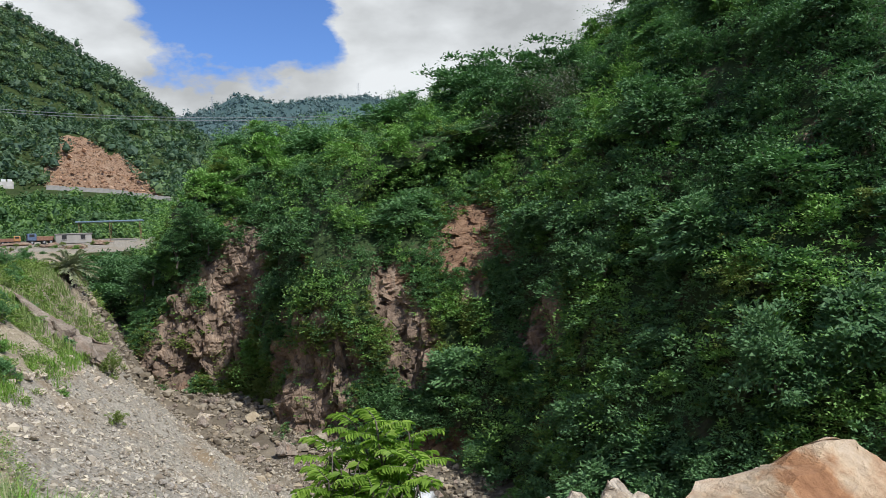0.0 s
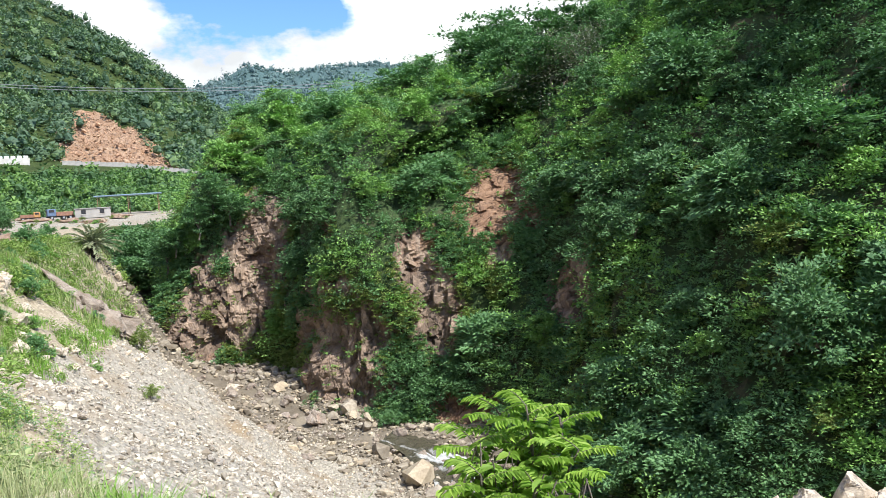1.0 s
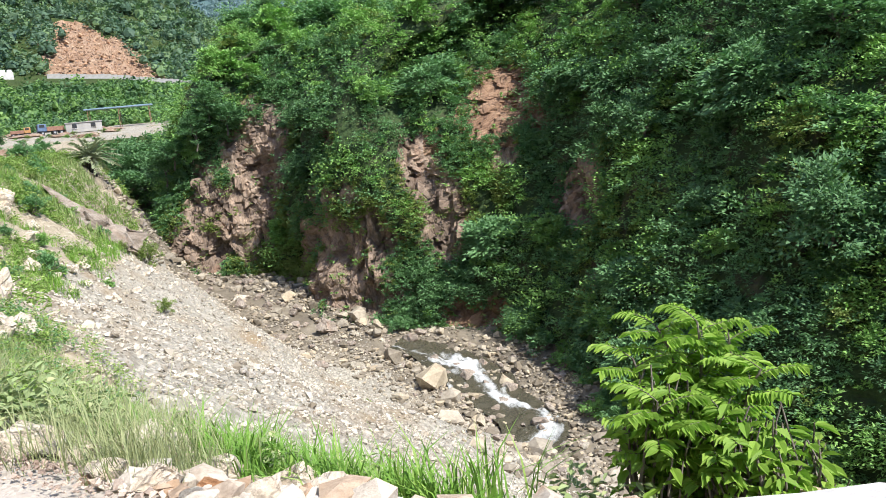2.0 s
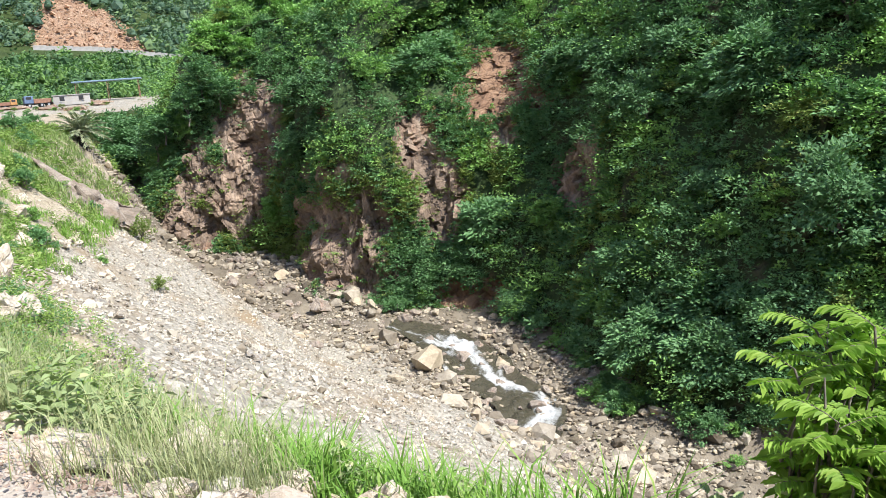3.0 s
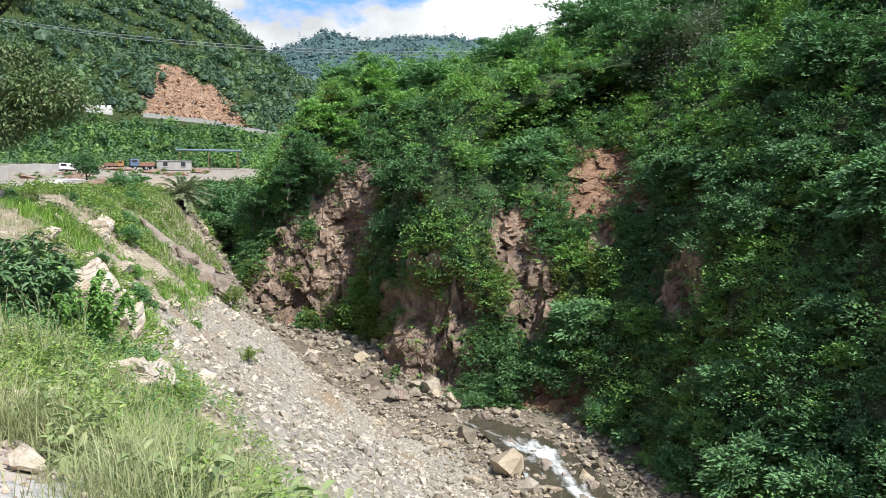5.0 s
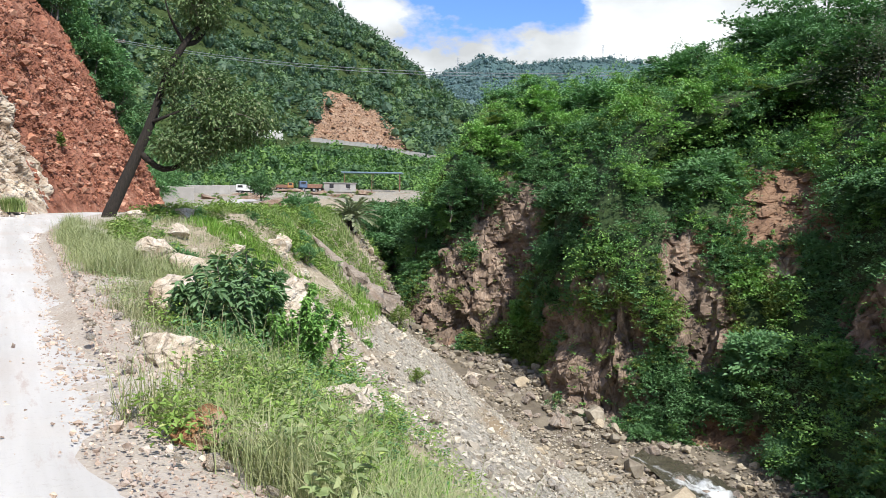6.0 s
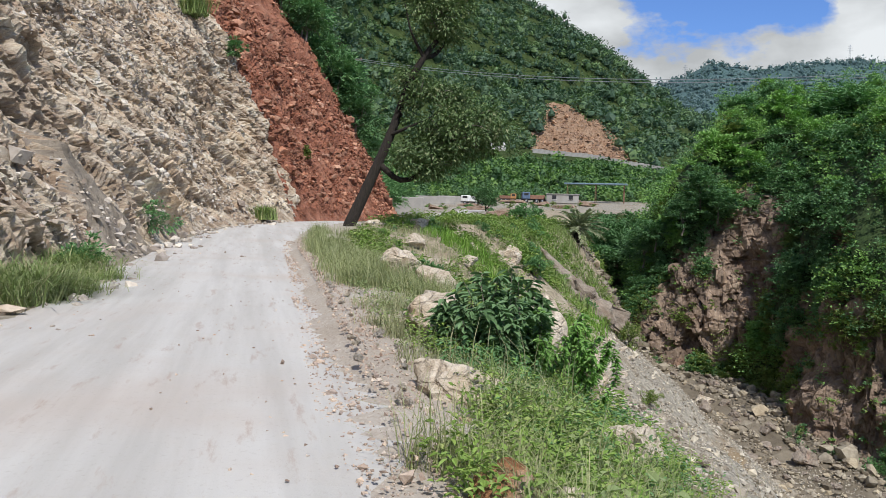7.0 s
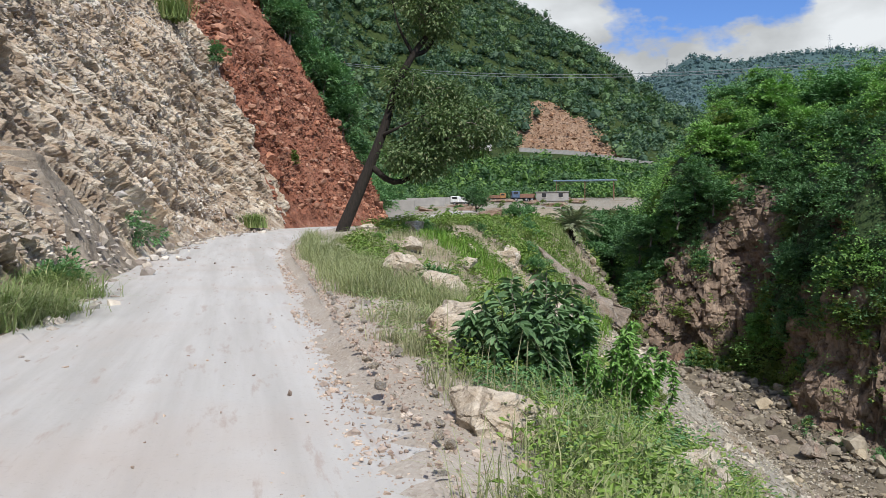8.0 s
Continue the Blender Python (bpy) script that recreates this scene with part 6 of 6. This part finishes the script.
slope_pieces("red_blocks", "angular pinkish blocks lodged in the red earth", 1500, 40, 106, True, 0.3, M_RED_BLOCKS, 217, False)
n_ = 500
fu_ = r_.uniform(26, 80, n_)
fxy = FOOT.at(fu_) + FOOT.right(fu_) * np.abs(r_.normal(0.3, 0.5, n_))[:, None]
stones("slope_foot_stones", "stones fallen to the foot of the cutting", on_ground(fxy), np.minimum(r_.lognormal(-2.1, 0.6, n_), 0.36), M_CUT_PIECES, 215)
slope_plant("bush", "low green bush at the foot of the cutting", (-29.2, 23.6, 0.55), 421, (1.45, 0.9, 0.6), 0.13, M_LEAF[1])
slope_plant("grass clump", "thick grass clump at the foot of the cutting", (-38.5, 39.0, 0.8), 423, (1.1, 0.9, 0.6), 0.1, M_GRASS, True)
slope_plant("grass clump", "drooping grass clump high on the cutting", (-42.5, 40.5, 13.5), 424, (1.6, 1.2, 1.1), 0.1, M_GRASS, True)
slope_plant("bush", "green bush clinging to the cutting", (-43.5, 43.0, 10.5), 425, (0.7, 0.7, 0.8), 0.16, M_LEAF[1])
slope_plant("bush", "small bush on the red earth", (-45.0, 50.0, 5.0), 426, (0.6, 0.6, 0.5), 0.14, M_LEAF[3])


def foot_spot(x, y):
    i = int(np.argmin(((FOOT.p - np.array([x, y])) ** 2).sum(1)))
    return FOOT.p[i] + FOOT.right(FOOT.u[i:i + 1])[0] * 0.45


gr = np.random.default_rng(427)
gxy2 = np.concatenate([foot_spot(-18.4, 12.0) + np.array([-1.35, 0.75]) + gr.normal(size=(90, 2)) * 0.5, foot_spot(-20.8, 14.8) + np.array([-1.5, 0.7]) + gr.normal(size=(45, 2)) * 0.33])
tufts("verge_reeds", "dense green grass at the foot of the cutting", gxy2[::2], 60, 0.68, 0.16, M_GRASS, 428, 1.9, 0.009)
tufts("pale_reeds", "soft grey-green grass at the foot of the cutting", gxy2[::2] + gr.normal(size=gxy2[::2].shape) * 0.15, 70, 0.6, 0.2, M_GRASS_SOFT, 429, 1.8, 0.007)
bx, by = foot_spot(-20.8, 14.8) + np.array([-1.4, 1.3])
slope_plant("bush", "low grey-green bush at the end of the roadside grass", (bx, by, 0.15), 430, (0.75, 0.6, 0.5), 0.11, M_LEAF[1])

# trees along the top and end of the cutting
TOPS = [make_plant("tree", lab, "tree", 440 + k, (1.9, 1.9, 1.6), 60, 30, 0.26, M_LEAF[mat], 1.2, 0.5) for k, (mat, lab) in enumerate([(1, "green tree at the edge of the cutting"), (0, "dark green tree above the cutting")])]
top_w = 1.0 * (CU > U_END - 7) * (CU < U_END + 26) * (CV > 3.0)
top_w = top_w * (CU + 0.45 * CV > U_END + 1.5)
ti = gr.choice(top_w.size, 56, p=(top_w / top_w.sum()).ravel())
scatter_things(TOPS, [0.6, 0.4], c_flat[ti], np.tile(np.array([0.2, 0.1, 1.0]), (56, 1)), gr, 0.6, 1.3, "trees on the cutting")


for x, y, z_, s_ in [(-53, 68, 1.5, 1.0), (-55, 71, 2, 1.2), (-58, 74, 3, 1.3), (-52, 71, 1.2, 0.8), (-61, 79, 3, 1.4), (-56, 77, 1.5, 1.0), (-64, 85, 3, 1.5), (-60, 85, 1.6, 1.1), (-68, 91, 3, 1.5), (-72, 96, 3, 1.5), (-55.5, 66.5, 4, 1.2), (-59, 70, 6, 1.3)]:
    z_ = ground_height(np.array([[x, y]], float))[0]
    tagged(copy_thing(TOPS[int(abs(x)) % 2], pose(x, y, z_ - 0.2, 0, 0, 37 * x) @ Matrix.Diagonal((s_, s_, s_, 1))), group="trees on the cutting")


# ---- leaning tree ----
def leaning_tree(at, turn):
    r = np.random.default_rng(451)
    root = tagged(new("tree"), "leaning roadside tree with dark trunk and thin leathery leaves", "tree")
    trunk = np.array([(-0.1, 0, -0.4), (0.05, 0, 0.1), (0.8, 0.05, 1.8), (1.6, 0.1, 3.7), (2.15, 0.1, 5.2), (2.65, 0.0, 6.7), (3.3, -0.05, 7.9), (3.9, 0, 8.7)])
    part("trunk", mesh_from("trunk", *tube(Line(trunk, 26).p, np.linspace(0.31, 0.12, 26), 10), [M_BARK], True), root)
    limbs = [((1.3, 0.08, 3.0), (2.4, -0.2, 2.2), (3.6, -0.3, 2.7), (5.2, -0.4, 4.0), (6.9, -0.4, 4.7)), ((3.3, 0, 7.9), (3.9, 0.3, 8.2), (4.7, 0.5, 9.4)), ((2.4, 0.05, 5.9), (3.1, 0.7, 6.4), (3.4, 1.2, 7.3)),
             ((3.3, 0, 7.9), (2.7, -0.5, 9.0), (2.4, -0.8, 10.2)), ((1.8, 0.1, 4.3), (2.7, -0.7, 4.6), (4.0, -0.9, 5.2))]
    for k, pts in enumerate(limbs):
        part("limb", mesh_from("limb", *tube(Line(pts, 16).p, np.linspace(0.16 if k < 2 else 0.1, 0.02, 16), 7), [M_BARK], True), root)
    twigs, pos, way = [], [], []
    # centre, half size, leaves: the upper head, the hanging lower head, thin sprays along the trunk
    for c, h, n, tw in [((3.9, 0, 10.0), (1.7, 1.5, 1.6), 2300, 22), ((3.0, -0.2, 11.6), (1.0, 1.0, 1.0), 700, 8), ((5.4, -0.4, 4.4), (2.4, 1.9, 1.35), 3000, 44), ((3.5, -0.5, 3.3), (1.7, 1.4, 1.0), 1600, 14), ((2.9, 0.2, 6.2), (0.9, 1.0, 1.5), 700, 10), ((4.4, 0, 6.1), (1.4, 1.2, 0.7), 700, 8)]:
        c, h = np.array(c), np.array(h)
        m = max(10, n // 20)
        d = unit(r.normal(size=(m, 3)))
        cl = c + d * h * r.uniform(0.45, 1.0, m)[:, None]
        for k in range(tw):
            twigs.append(tube(limb_path(r, c + r.normal(size=3) * 0.25 * h, cl[k % m], 0.15, 5), np.linspace(0.03, 0.006, 5), 4))
        o = np.repeat(cl, 52, 0)
        off = r.normal(size=o.shape) * np.array([0.22, 0.22, 0.16])
        pos.append(o + off)
        way.append(unit(off) + r.normal(size=o.shape) * 0.3 + np.array([0, 0, -0.35]))
    tagged(part("branches", mesh_from("branches", *merged(twigs), [M_TWIG], True), root), kind="stuff")
    v, f = leaf_cards(r, np.concatenate(pos), np.concatenate(way), 0.2, 0.1, 0.12)
    part("crown", mesh_from("crown", v, f, [M_TREE]), root)
    root.matrix_basis = pose(at[0], at[1], at[2], 0, 0, turn)
    return root


M_TREE = leaf_mat("leathery_leaves", (0.05, 0.092, 0.038), (0.15, 0.215, 0.095), (0.28, 0.3, 0.18), 0.2)
leaning_tree((-30.6, 36.7, ground_height(np.array([[-30.6, 36.7]]))[0]), 30.7)


def palm(at):
    r = np.random.default_rng(461)
    root = tagged(new("palm"), "short date palm with arching grey-green fronds", "palm")
    part("trunk", mesh_from("trunk", *tube(limb_path(r, (0, 0, -0.5), (0, 0, 2.4), 0.03, 9), np.linspace(0.32, 0.26, 9) + 0.03 * (np.arange(9) % 2), 9), [M_BARK], False), root)
    for k in range(34):
        a, lift = k * 2.39996, 1.45 - 1.75 * (k / 34)
        q = np.linspace(0, 1, 14)[:, None]
        d = np.array([math.cos(a), math.sin(a), 0])
        ln = r.uniform(2.1, 2.6)
        rib = np.array([0, 0, 2.4]) + d * ln * q * math.cos(lift * 0.8) + np.array([0, 0, 1]) * ln * (q * math.sin(lift) - 0.34 * q * q)
        t = unit(np.gradient(rib, axis=0))
        lat = unit(np.cross(t, np.array([0, 0, 1.0]) + 0.01))
        pos = np.repeat(rib[2:], 6, 0) + r.normal(size=(72, 3)) * 0.03
        way = np.repeat(lat[2:], 6, 0) * np.where(np.arange(72) % 2, 1, -1)[:, None] + np.repeat(t[2:], 6, 0) * 1.1 + np.array([0, 0, 0.1])
        leaf_v = leaf_cards(r, pos, way, 0.5, 0.09, 0.05)
        part("frond", mesh_from("frond", *merged([tube(rib, np.linspace(0.03, 0.01, 14), 3), leaf_v]), [M_PALM]), root)
    root.matrix_basis = pose(*at)
    return root


M_PALM = leaf_mat("palm_fronds", (0.15, 0.18, 0.11), (0.34, 0.37, 0.25), (0.46, 0.45, 0.33), 0.15)
palm((-33.7, 73.4, -1.7))
gr = np.random.default_rng(475)
for k in range(34):
    a_, d_ = radians(gr.uniform(-20.8, -14.5)), gr.uniform(92, 124)
    x_, y_ = -7 + d_ * math.sin(a_), 5 + d_ * math.cos(a_)
    s_ = gr.uniform(1.2, 1.9)
    z_ = min(max(ground_height(np.array([[x_, y_]]))[0], -4.5), -1.5)
    tagged(copy_thing(KINDS[int(gr.choice([0, 0, 3, 3, 1]))], pose(x_, y_, z_ - 0.4, 0, 0, gr.uniform(0, 360)) @ Matrix.Diagonal((s_, s_, s_, 1))), group="trees at the head of the gorge")
for k in range(60):
    a_, d_ = radians(gr.uniform(-33, -20.5)), gr.uniform(120, 172)
    x_, y_ = -7 + d_ * math.sin(a_), 5 + d_ * math.cos(a_)
    if k % 3 == 0:
        heap = boulder("earth_mound", "mound of brown spoil in the works yard", (x_, y_, 1.5 + 0.06 * (d_ - 118)), (gr.uniform(3, 7), gr.uniform(2.5, 4), gr.uniform(0.8, 1.5)), M_HEAP, 290 + k, gr.uniform(0, 180), 0.4, 3, "earth mounds")
        tagged(heap, category="earth mound")
    else:
        s_ = gr.uniform(0.5, 1.0)
        tagged(copy_thing(BUSHES[int(gr.choice(3))], pose(x_, y_, 1.4 + 0.06 * (d_ - 118), 0, 0, gr.uniform(0, 360)) @ Matrix.Diagonal((s_ * 1.6, s_ * 1.6, s_ * 1.3, 1))), group="bushes on the bank")
spreading = make_plant("tree", "dark rounded tree beside the works yard", "tree", 471, (2.5, 2.5, 2.3), 80, 34, 0.3, M_LEAF[0], 2.0, 0.5, wood=M_BARK)
spreading.matrix_basis = pose(-62.0, 109.5, 1.3)


# ---- works yard and upper road ----
def plain_mat(name, a, b, scale=2.0, rough=0.8, metal=0.0):
    m, nt, p = node_mat(name)
    n = noise_tex(nt, coords(nt), scale, 6, 0.65)
    nt.links.new(ramp(nt, n, [(0.3, a), (0.7, b)]), p.inputs["Base Color"])
    p.inputs["Roughness"].default_value, p.inputs["Metallic"].default_value = rough, metal
    return m


M_CONCRETE = plain_mat("weathered_concrete", (0.38, 0.36, 0.33), (0.58, 0.56, 0.52), 0.6)
M_GREYWALL = plain_mat("grey_retaining_wall", (0.24, 0.23, 0.21), (0.38, 0.36, 0.33), 0.5)
M_BLUE = plain_mat("faded_blue_sheet", (0.16, 0.25, 0.34), (0.3, 0.4, 0.5), 0.8, 0.5, 0.3)
M_CABBLUE = plain_mat("truck_paint_blue", (0.06, 0.1, 0.17), (0.12, 0.17, 0.26), 2, 0.5)
M_ORANGE = plain_mat("machine_orange", (0.34, 0.16, 0.05), (0.46, 0.25, 0.1), 2, 0.6)
M_WHITEPAINT = plain_mat("vehicle_white", (0.6, 0.6, 0.58), (0.78, 0.78, 0.76), 2, 0.4)
M_DARK = plain_mat("dark_rubber_and_glass", (0.012, 0.012, 0.013), (0.03, 0.03, 0.032), 3, 0.45)
M_BROWN = plain_mat("rusty_steel", (0.16, 0.08, 0.05), (0.28, 0.15, 0.1), 3, 0.8)
M_WOOD = plain_mat("weathered_pole_wood", (0.1, 0.08, 0.06), (0.2, 0.17, 0.14), 3, 0.9)
M_STEEL = plain_mat("galvanised_steel", (0.32, 0.33, 0.34), (0.45, 0.46, 0.47), 3, 0.5, 0.6)


def box(size, at=(0, 0, 0), bevel=0.03):
    bm = bmesh.new()
    bmesh.ops.create_cube(bm, size=1.0)
    for v in bm.verts:
        v.co = Vector((v.co.x * size[0] + at[0], v.co.y * size[1] + at[1], v.co.z * size[2] + at[2]))
    if bevel:
        bmesh.ops.bevel(bm, geom=bm.edges[:], offset=min(bevel, min(size) * 0.3), segments=1, affect="EDGES")
    return bm


def wheel_bm(at, radius, width):
    bm = bmesh.new()
    bmesh.ops.create_cone(bm, cap_ends=True, segments=16, radius1=radius, radius2=radius, depth=width, matrix=pose(*at, 90, 0, 0))
    bmesh.ops.bevel(bm, geom=bm.edges[:], offset=radius * 0.12, segments=1, affect="EDGES")
    return bm


def piece(name, bm, mat, parent=None, label=""):
    me = bpy.data.meshes.new(name)
    bm.to_mesh(me)
    bm.free()
    me.materials.append(mat)
    ob = new(name, me)
    if parent:
        ob.parent = parent
    return tagged(ob, label) if label else ob


def far_place(a, d, z, turn=0.0):
    a = radians(a)
    return pose(-7 + d * math.sin(a), 5 + d * math.cos(a), z, 0, 0, -math.degrees(a) + turn)


def yard_z(d):
    return 1.5 + 0.06 * (d - 118)


def vehicle(name, label, category, place, length, cab, bed, height):
    root = tagged(new(name), label, category)
    w = 2.0
    piece("cab", box((length * 0.32, w, height * 0.62), (-length * 0.3, 0, height * 0.62), 0.12), cab, root)
    piece("windscreen", box((0.06, w * 0.85, height * 0.26), (-length * 0.465, 0, height * 0.74), 0.02), M_DARK, root)
    for s_ in (-1, 1):
        piece("side_window", box((length * 0.18, 0.05, height * 0.22), (-length * 0.3, s_ * (w / 2 + 0.01), height * 0.76), 0.01), M_DARK, root)
    piece("bed", box((length * 0.62, w, height * 0.36), (length * 0.17, 0, height * 0.5), 0.05), bed, root)
    piece("chassis", box((length * 0.95, w * 0.6, 0.2), (0, 0, height * 0.27), 0.03), M_DARK, root)
    for x in (-0.3, 0.12, 0.36):
        for s_ in (-1, 1):
            tyre = piece("wheel", wheel_bm((x * length, s_ * w * 0.45, height * 0.17), height * 0.17, 0.3), M_DARK, root)
            piece("rim", wheel_bm((x * length, s_ * w * 0.45, height * 0.17), height * 0.09, 0.33), M_STEEL, tyre)
    root.matrix_basis = place
    return root


vehicle("truck", "small truck with a blue cab and dark open bed", "truck", far_place(-24.6, 165, yard_z(165), 8), 4.8, M_CABBLUE, M_BROWN, 2.2)
vehicle("pickup", "white pickup parked in the works yard", "pickup", far_place(-28.6, 150, yard_z(150), -10), 4.8, M_WHITEPAINT, M_WHITEPAINT, 1.8)
vehicle("dumper", "orange dumper with a brown tub", "dumper", far_place(-26.3, 168, yard_z(168), 180), 3.6, M_ORANGE, M_BROWN, 1.7)
hut = tagged(new("site_hut"), "low grey concrete hut with two small windows", "hut")
piece("wall", box((6.2, 3.0, 1.7), (0, 0, 0.85), 0.05), M_GREYWALL, hut)
piece("roof", box((6.5, 3.3, 0.16), (0, 0, 1.78), 0.03), M_GREYWALL, hut)
for x in (-1.6, 1.6):
    pane = piece("window", box((0.8, 0.08, 0.8), (x, -1.51, 1.15), 0.02), M_DARK, hut)
    piece("sill", box((0.95, 0.16, 0.07), (x, -1.54, 0.71), 0.01), M_CONCRETE, pane)
hut.matrix_basis = far_place(-22.6, 165, yard_z(165))
shed = tagged(new("open_shed"), "long open shed with a faded blue sheet roof on posts", "shed")
piece("roof", box((12.5, 4.0, 0.22), (0, 0, 3.9), 0.03), M_BLUE, shed)
for x in (-5.6, 0.0, 5.6):
    for y in (-1.7, 1.7):
        piece("post", box((0.12, 0.12, 3.9), (x, y, 1.95), 0.02), M_BROWN, shed)
shed.matrix_basis = far_place(-20.4, 172, yard_z(172) - 0.1, -4)
piece_wall = tagged(piece("retaining_wall_near", box((3.8, 0.6, 2.2), (0, 0, 0.5), 0.05), M_GREYWALL), "grey concrete retaining wall beside the bend", "wall", kind="structure")
piece_wall.matrix_basis = far_place(-33.2, 84, 1.6, -6)
for k, (a, d, ln, h) in enumerate([(-31.6, 150, 9, 1.6), (-29.8, 158, 7, 1.4)]):
    w_ = tagged(piece(f"yard_wall_{k + 1}", box((ln, 0.5, h), (0, 0, h / 2 - 0.2), 0.05), M_GREYWALL), "grey concrete yard wall", "wall", kind="structure")
    w_.matrix_basis = far_place(a, d, yard_z(d))


def ledge_z(a):
    return float(np.interp(a, [-60, -30, -24, -21, -15.4, -10], [36, 33, 30, 28.5, 22.5, 16]))


tall = tagged(piece("upper_wall", box((14, 0.8, 7.5), (0, 0, -2.6), 0.05), M_CONCRETE), "tall pale retaining wall carrying the upper road", "wall", kind="structure")
tall.matrix_basis = far_place(-27.7, 369, ledge_z(-27.7))
for k in range(6):
    blk = tagged(piece("parapet_block", box((1.7, 0.7, 0.9), (0, 0, 0.45), 0.04), M_WHITEPAINT), "whitewashed parapet block on the upper road", "parapet block", "parapet blocks")
    blk.matrix_basis = far_place(-27.7, 369, ledge_z(-27.7) + 1.16) @ pose(-5.8 + k * 2.3, 0, 0)
for k in range(26):
    a = -24.6 + k * 0.37
    h = 1.2 + 0.12 * math.sin(k * 1.7)
    blk = tagged(piece("parapet_block", box((2.45, 0.7, h + 1.0), (0, 0, h / 2 - 0.5), 0.04), M_GREYWALL), "grey parapet along the upper road", "parapet block", "parapet blocks")
    blk.matrix_basis = far_place(a, 371, ledge_z(a))


# ---- power line ----
def strut(a, b, w):
    p = np.linspace(np.array(a, float), np.array(b, float), 2)
    return tube(p, [w, w], 4)


def hill_z(a, d):
    x, y = -7 + d * math.sin(radians(a)), 5 + d * math.cos(radians(a))
    i = int(np.argmin((hill_pos[..., 0].ravel() - x) ** 2 + (hill_pos[..., 1].ravel() - y) ** 2))
    return float(hill_pos.reshape(-1, 3)[i, 2])


pole = tagged(new("power_pole"), "twin-post power pole with a crossarm", "power pole")
top_z = 1.5 + 200 * math.tan(radians(10.2))
base_z = hill_z(-37.2, 200) - 0.5
for x in (-1.2, 1.2):
    piece("post", box((0.22, 0.22, top_z - base_z), (x, 0, (base_z - top_z) / 2), 0.04), M_WOOD, pole)
piece("crossarm", box((5.2, 0.2, 0.2), (0, 0, 0), 0.03), M_WOOD, pole)
for x in (-2.2, 0, 2.2):
    piece("insulator", wheel_bm((x, 0, 0.35), 0.16, 0.3), M_BROWN, pole)
pole.matrix_basis = far_place(-37.2, 200, top_z)
p0 = np.array(pole.matrix_basis.translation)
for k, dz in enumerate((0.4, 0.0)):
    end = np.array([14.0, 150.0, 1.5 + 147 * math.tan(radians(9.2))])
    t = np.linspace(0, 1, 40)[:, None]
    line = p0 + np.array([0, 0, dz]) + (end - p0) * t - np.array([0, 0, 4.2 + 0.15 * k]) * 4 * t * (1 - t)
    tagged(new("power_cable", mesh_from("power_cable", *tube(line, np.full(40, 0.055), 5), [M_STEEL], True)), "thin power cable slung across the valley", "cable", "power cables")


def pylon(a, d, height):
    root = tagged(new("pylon"), "lattice power pylon on the distant ridge", "pylon")
    corner = [(x, y) for x in (-1, 1) for y in (-1, 1)]
    for x, y in corner:
        part("leg", mesh_from("leg", *strut((x * 3.6, y * 3.6, -8), (x * 0.7, y * 0.7, height), 0.28), [M_STEEL]), root)
    for k in range(6):
        z0, z1 = height * k / 6, height * (k + 1) / 6
        a0, a1 = 3.6 - 2.9 * k / 6, 3.6 - 2.9 * (k + 1) / 6
        for s_ in (1, -1):
            part("brace", mesh_from("brace", *merged([strut((-a0 * s_, -a0, z0), (a1 * s_, -a1, z1), 0.16), strut((-a0 * s_, a0, z0), (a1 * s_, a1, z1), 0.16)]), [M_STEEL]), root)
    for z_, w in ((0.7, 7.5), (0.82, 6.0), (0.94, 4.5)):
        part("arm", mesh_from("arm", *strut((-w, 0, height * z_), (w, 0, height * z_), 0.3), [M_STEEL]), root)
    i = int(np.argmin(np.abs(np.degrees(ha) - a)))
    root.matrix_basis = Matrix.Translation(Vector(h_pos[i, int(33 * d)])) @ pose(0, 0, 0, 0, 0, -a)
    return root


pylon(-5.35, 0.97, 46)
pylon(-14.9, 0.93, 44)
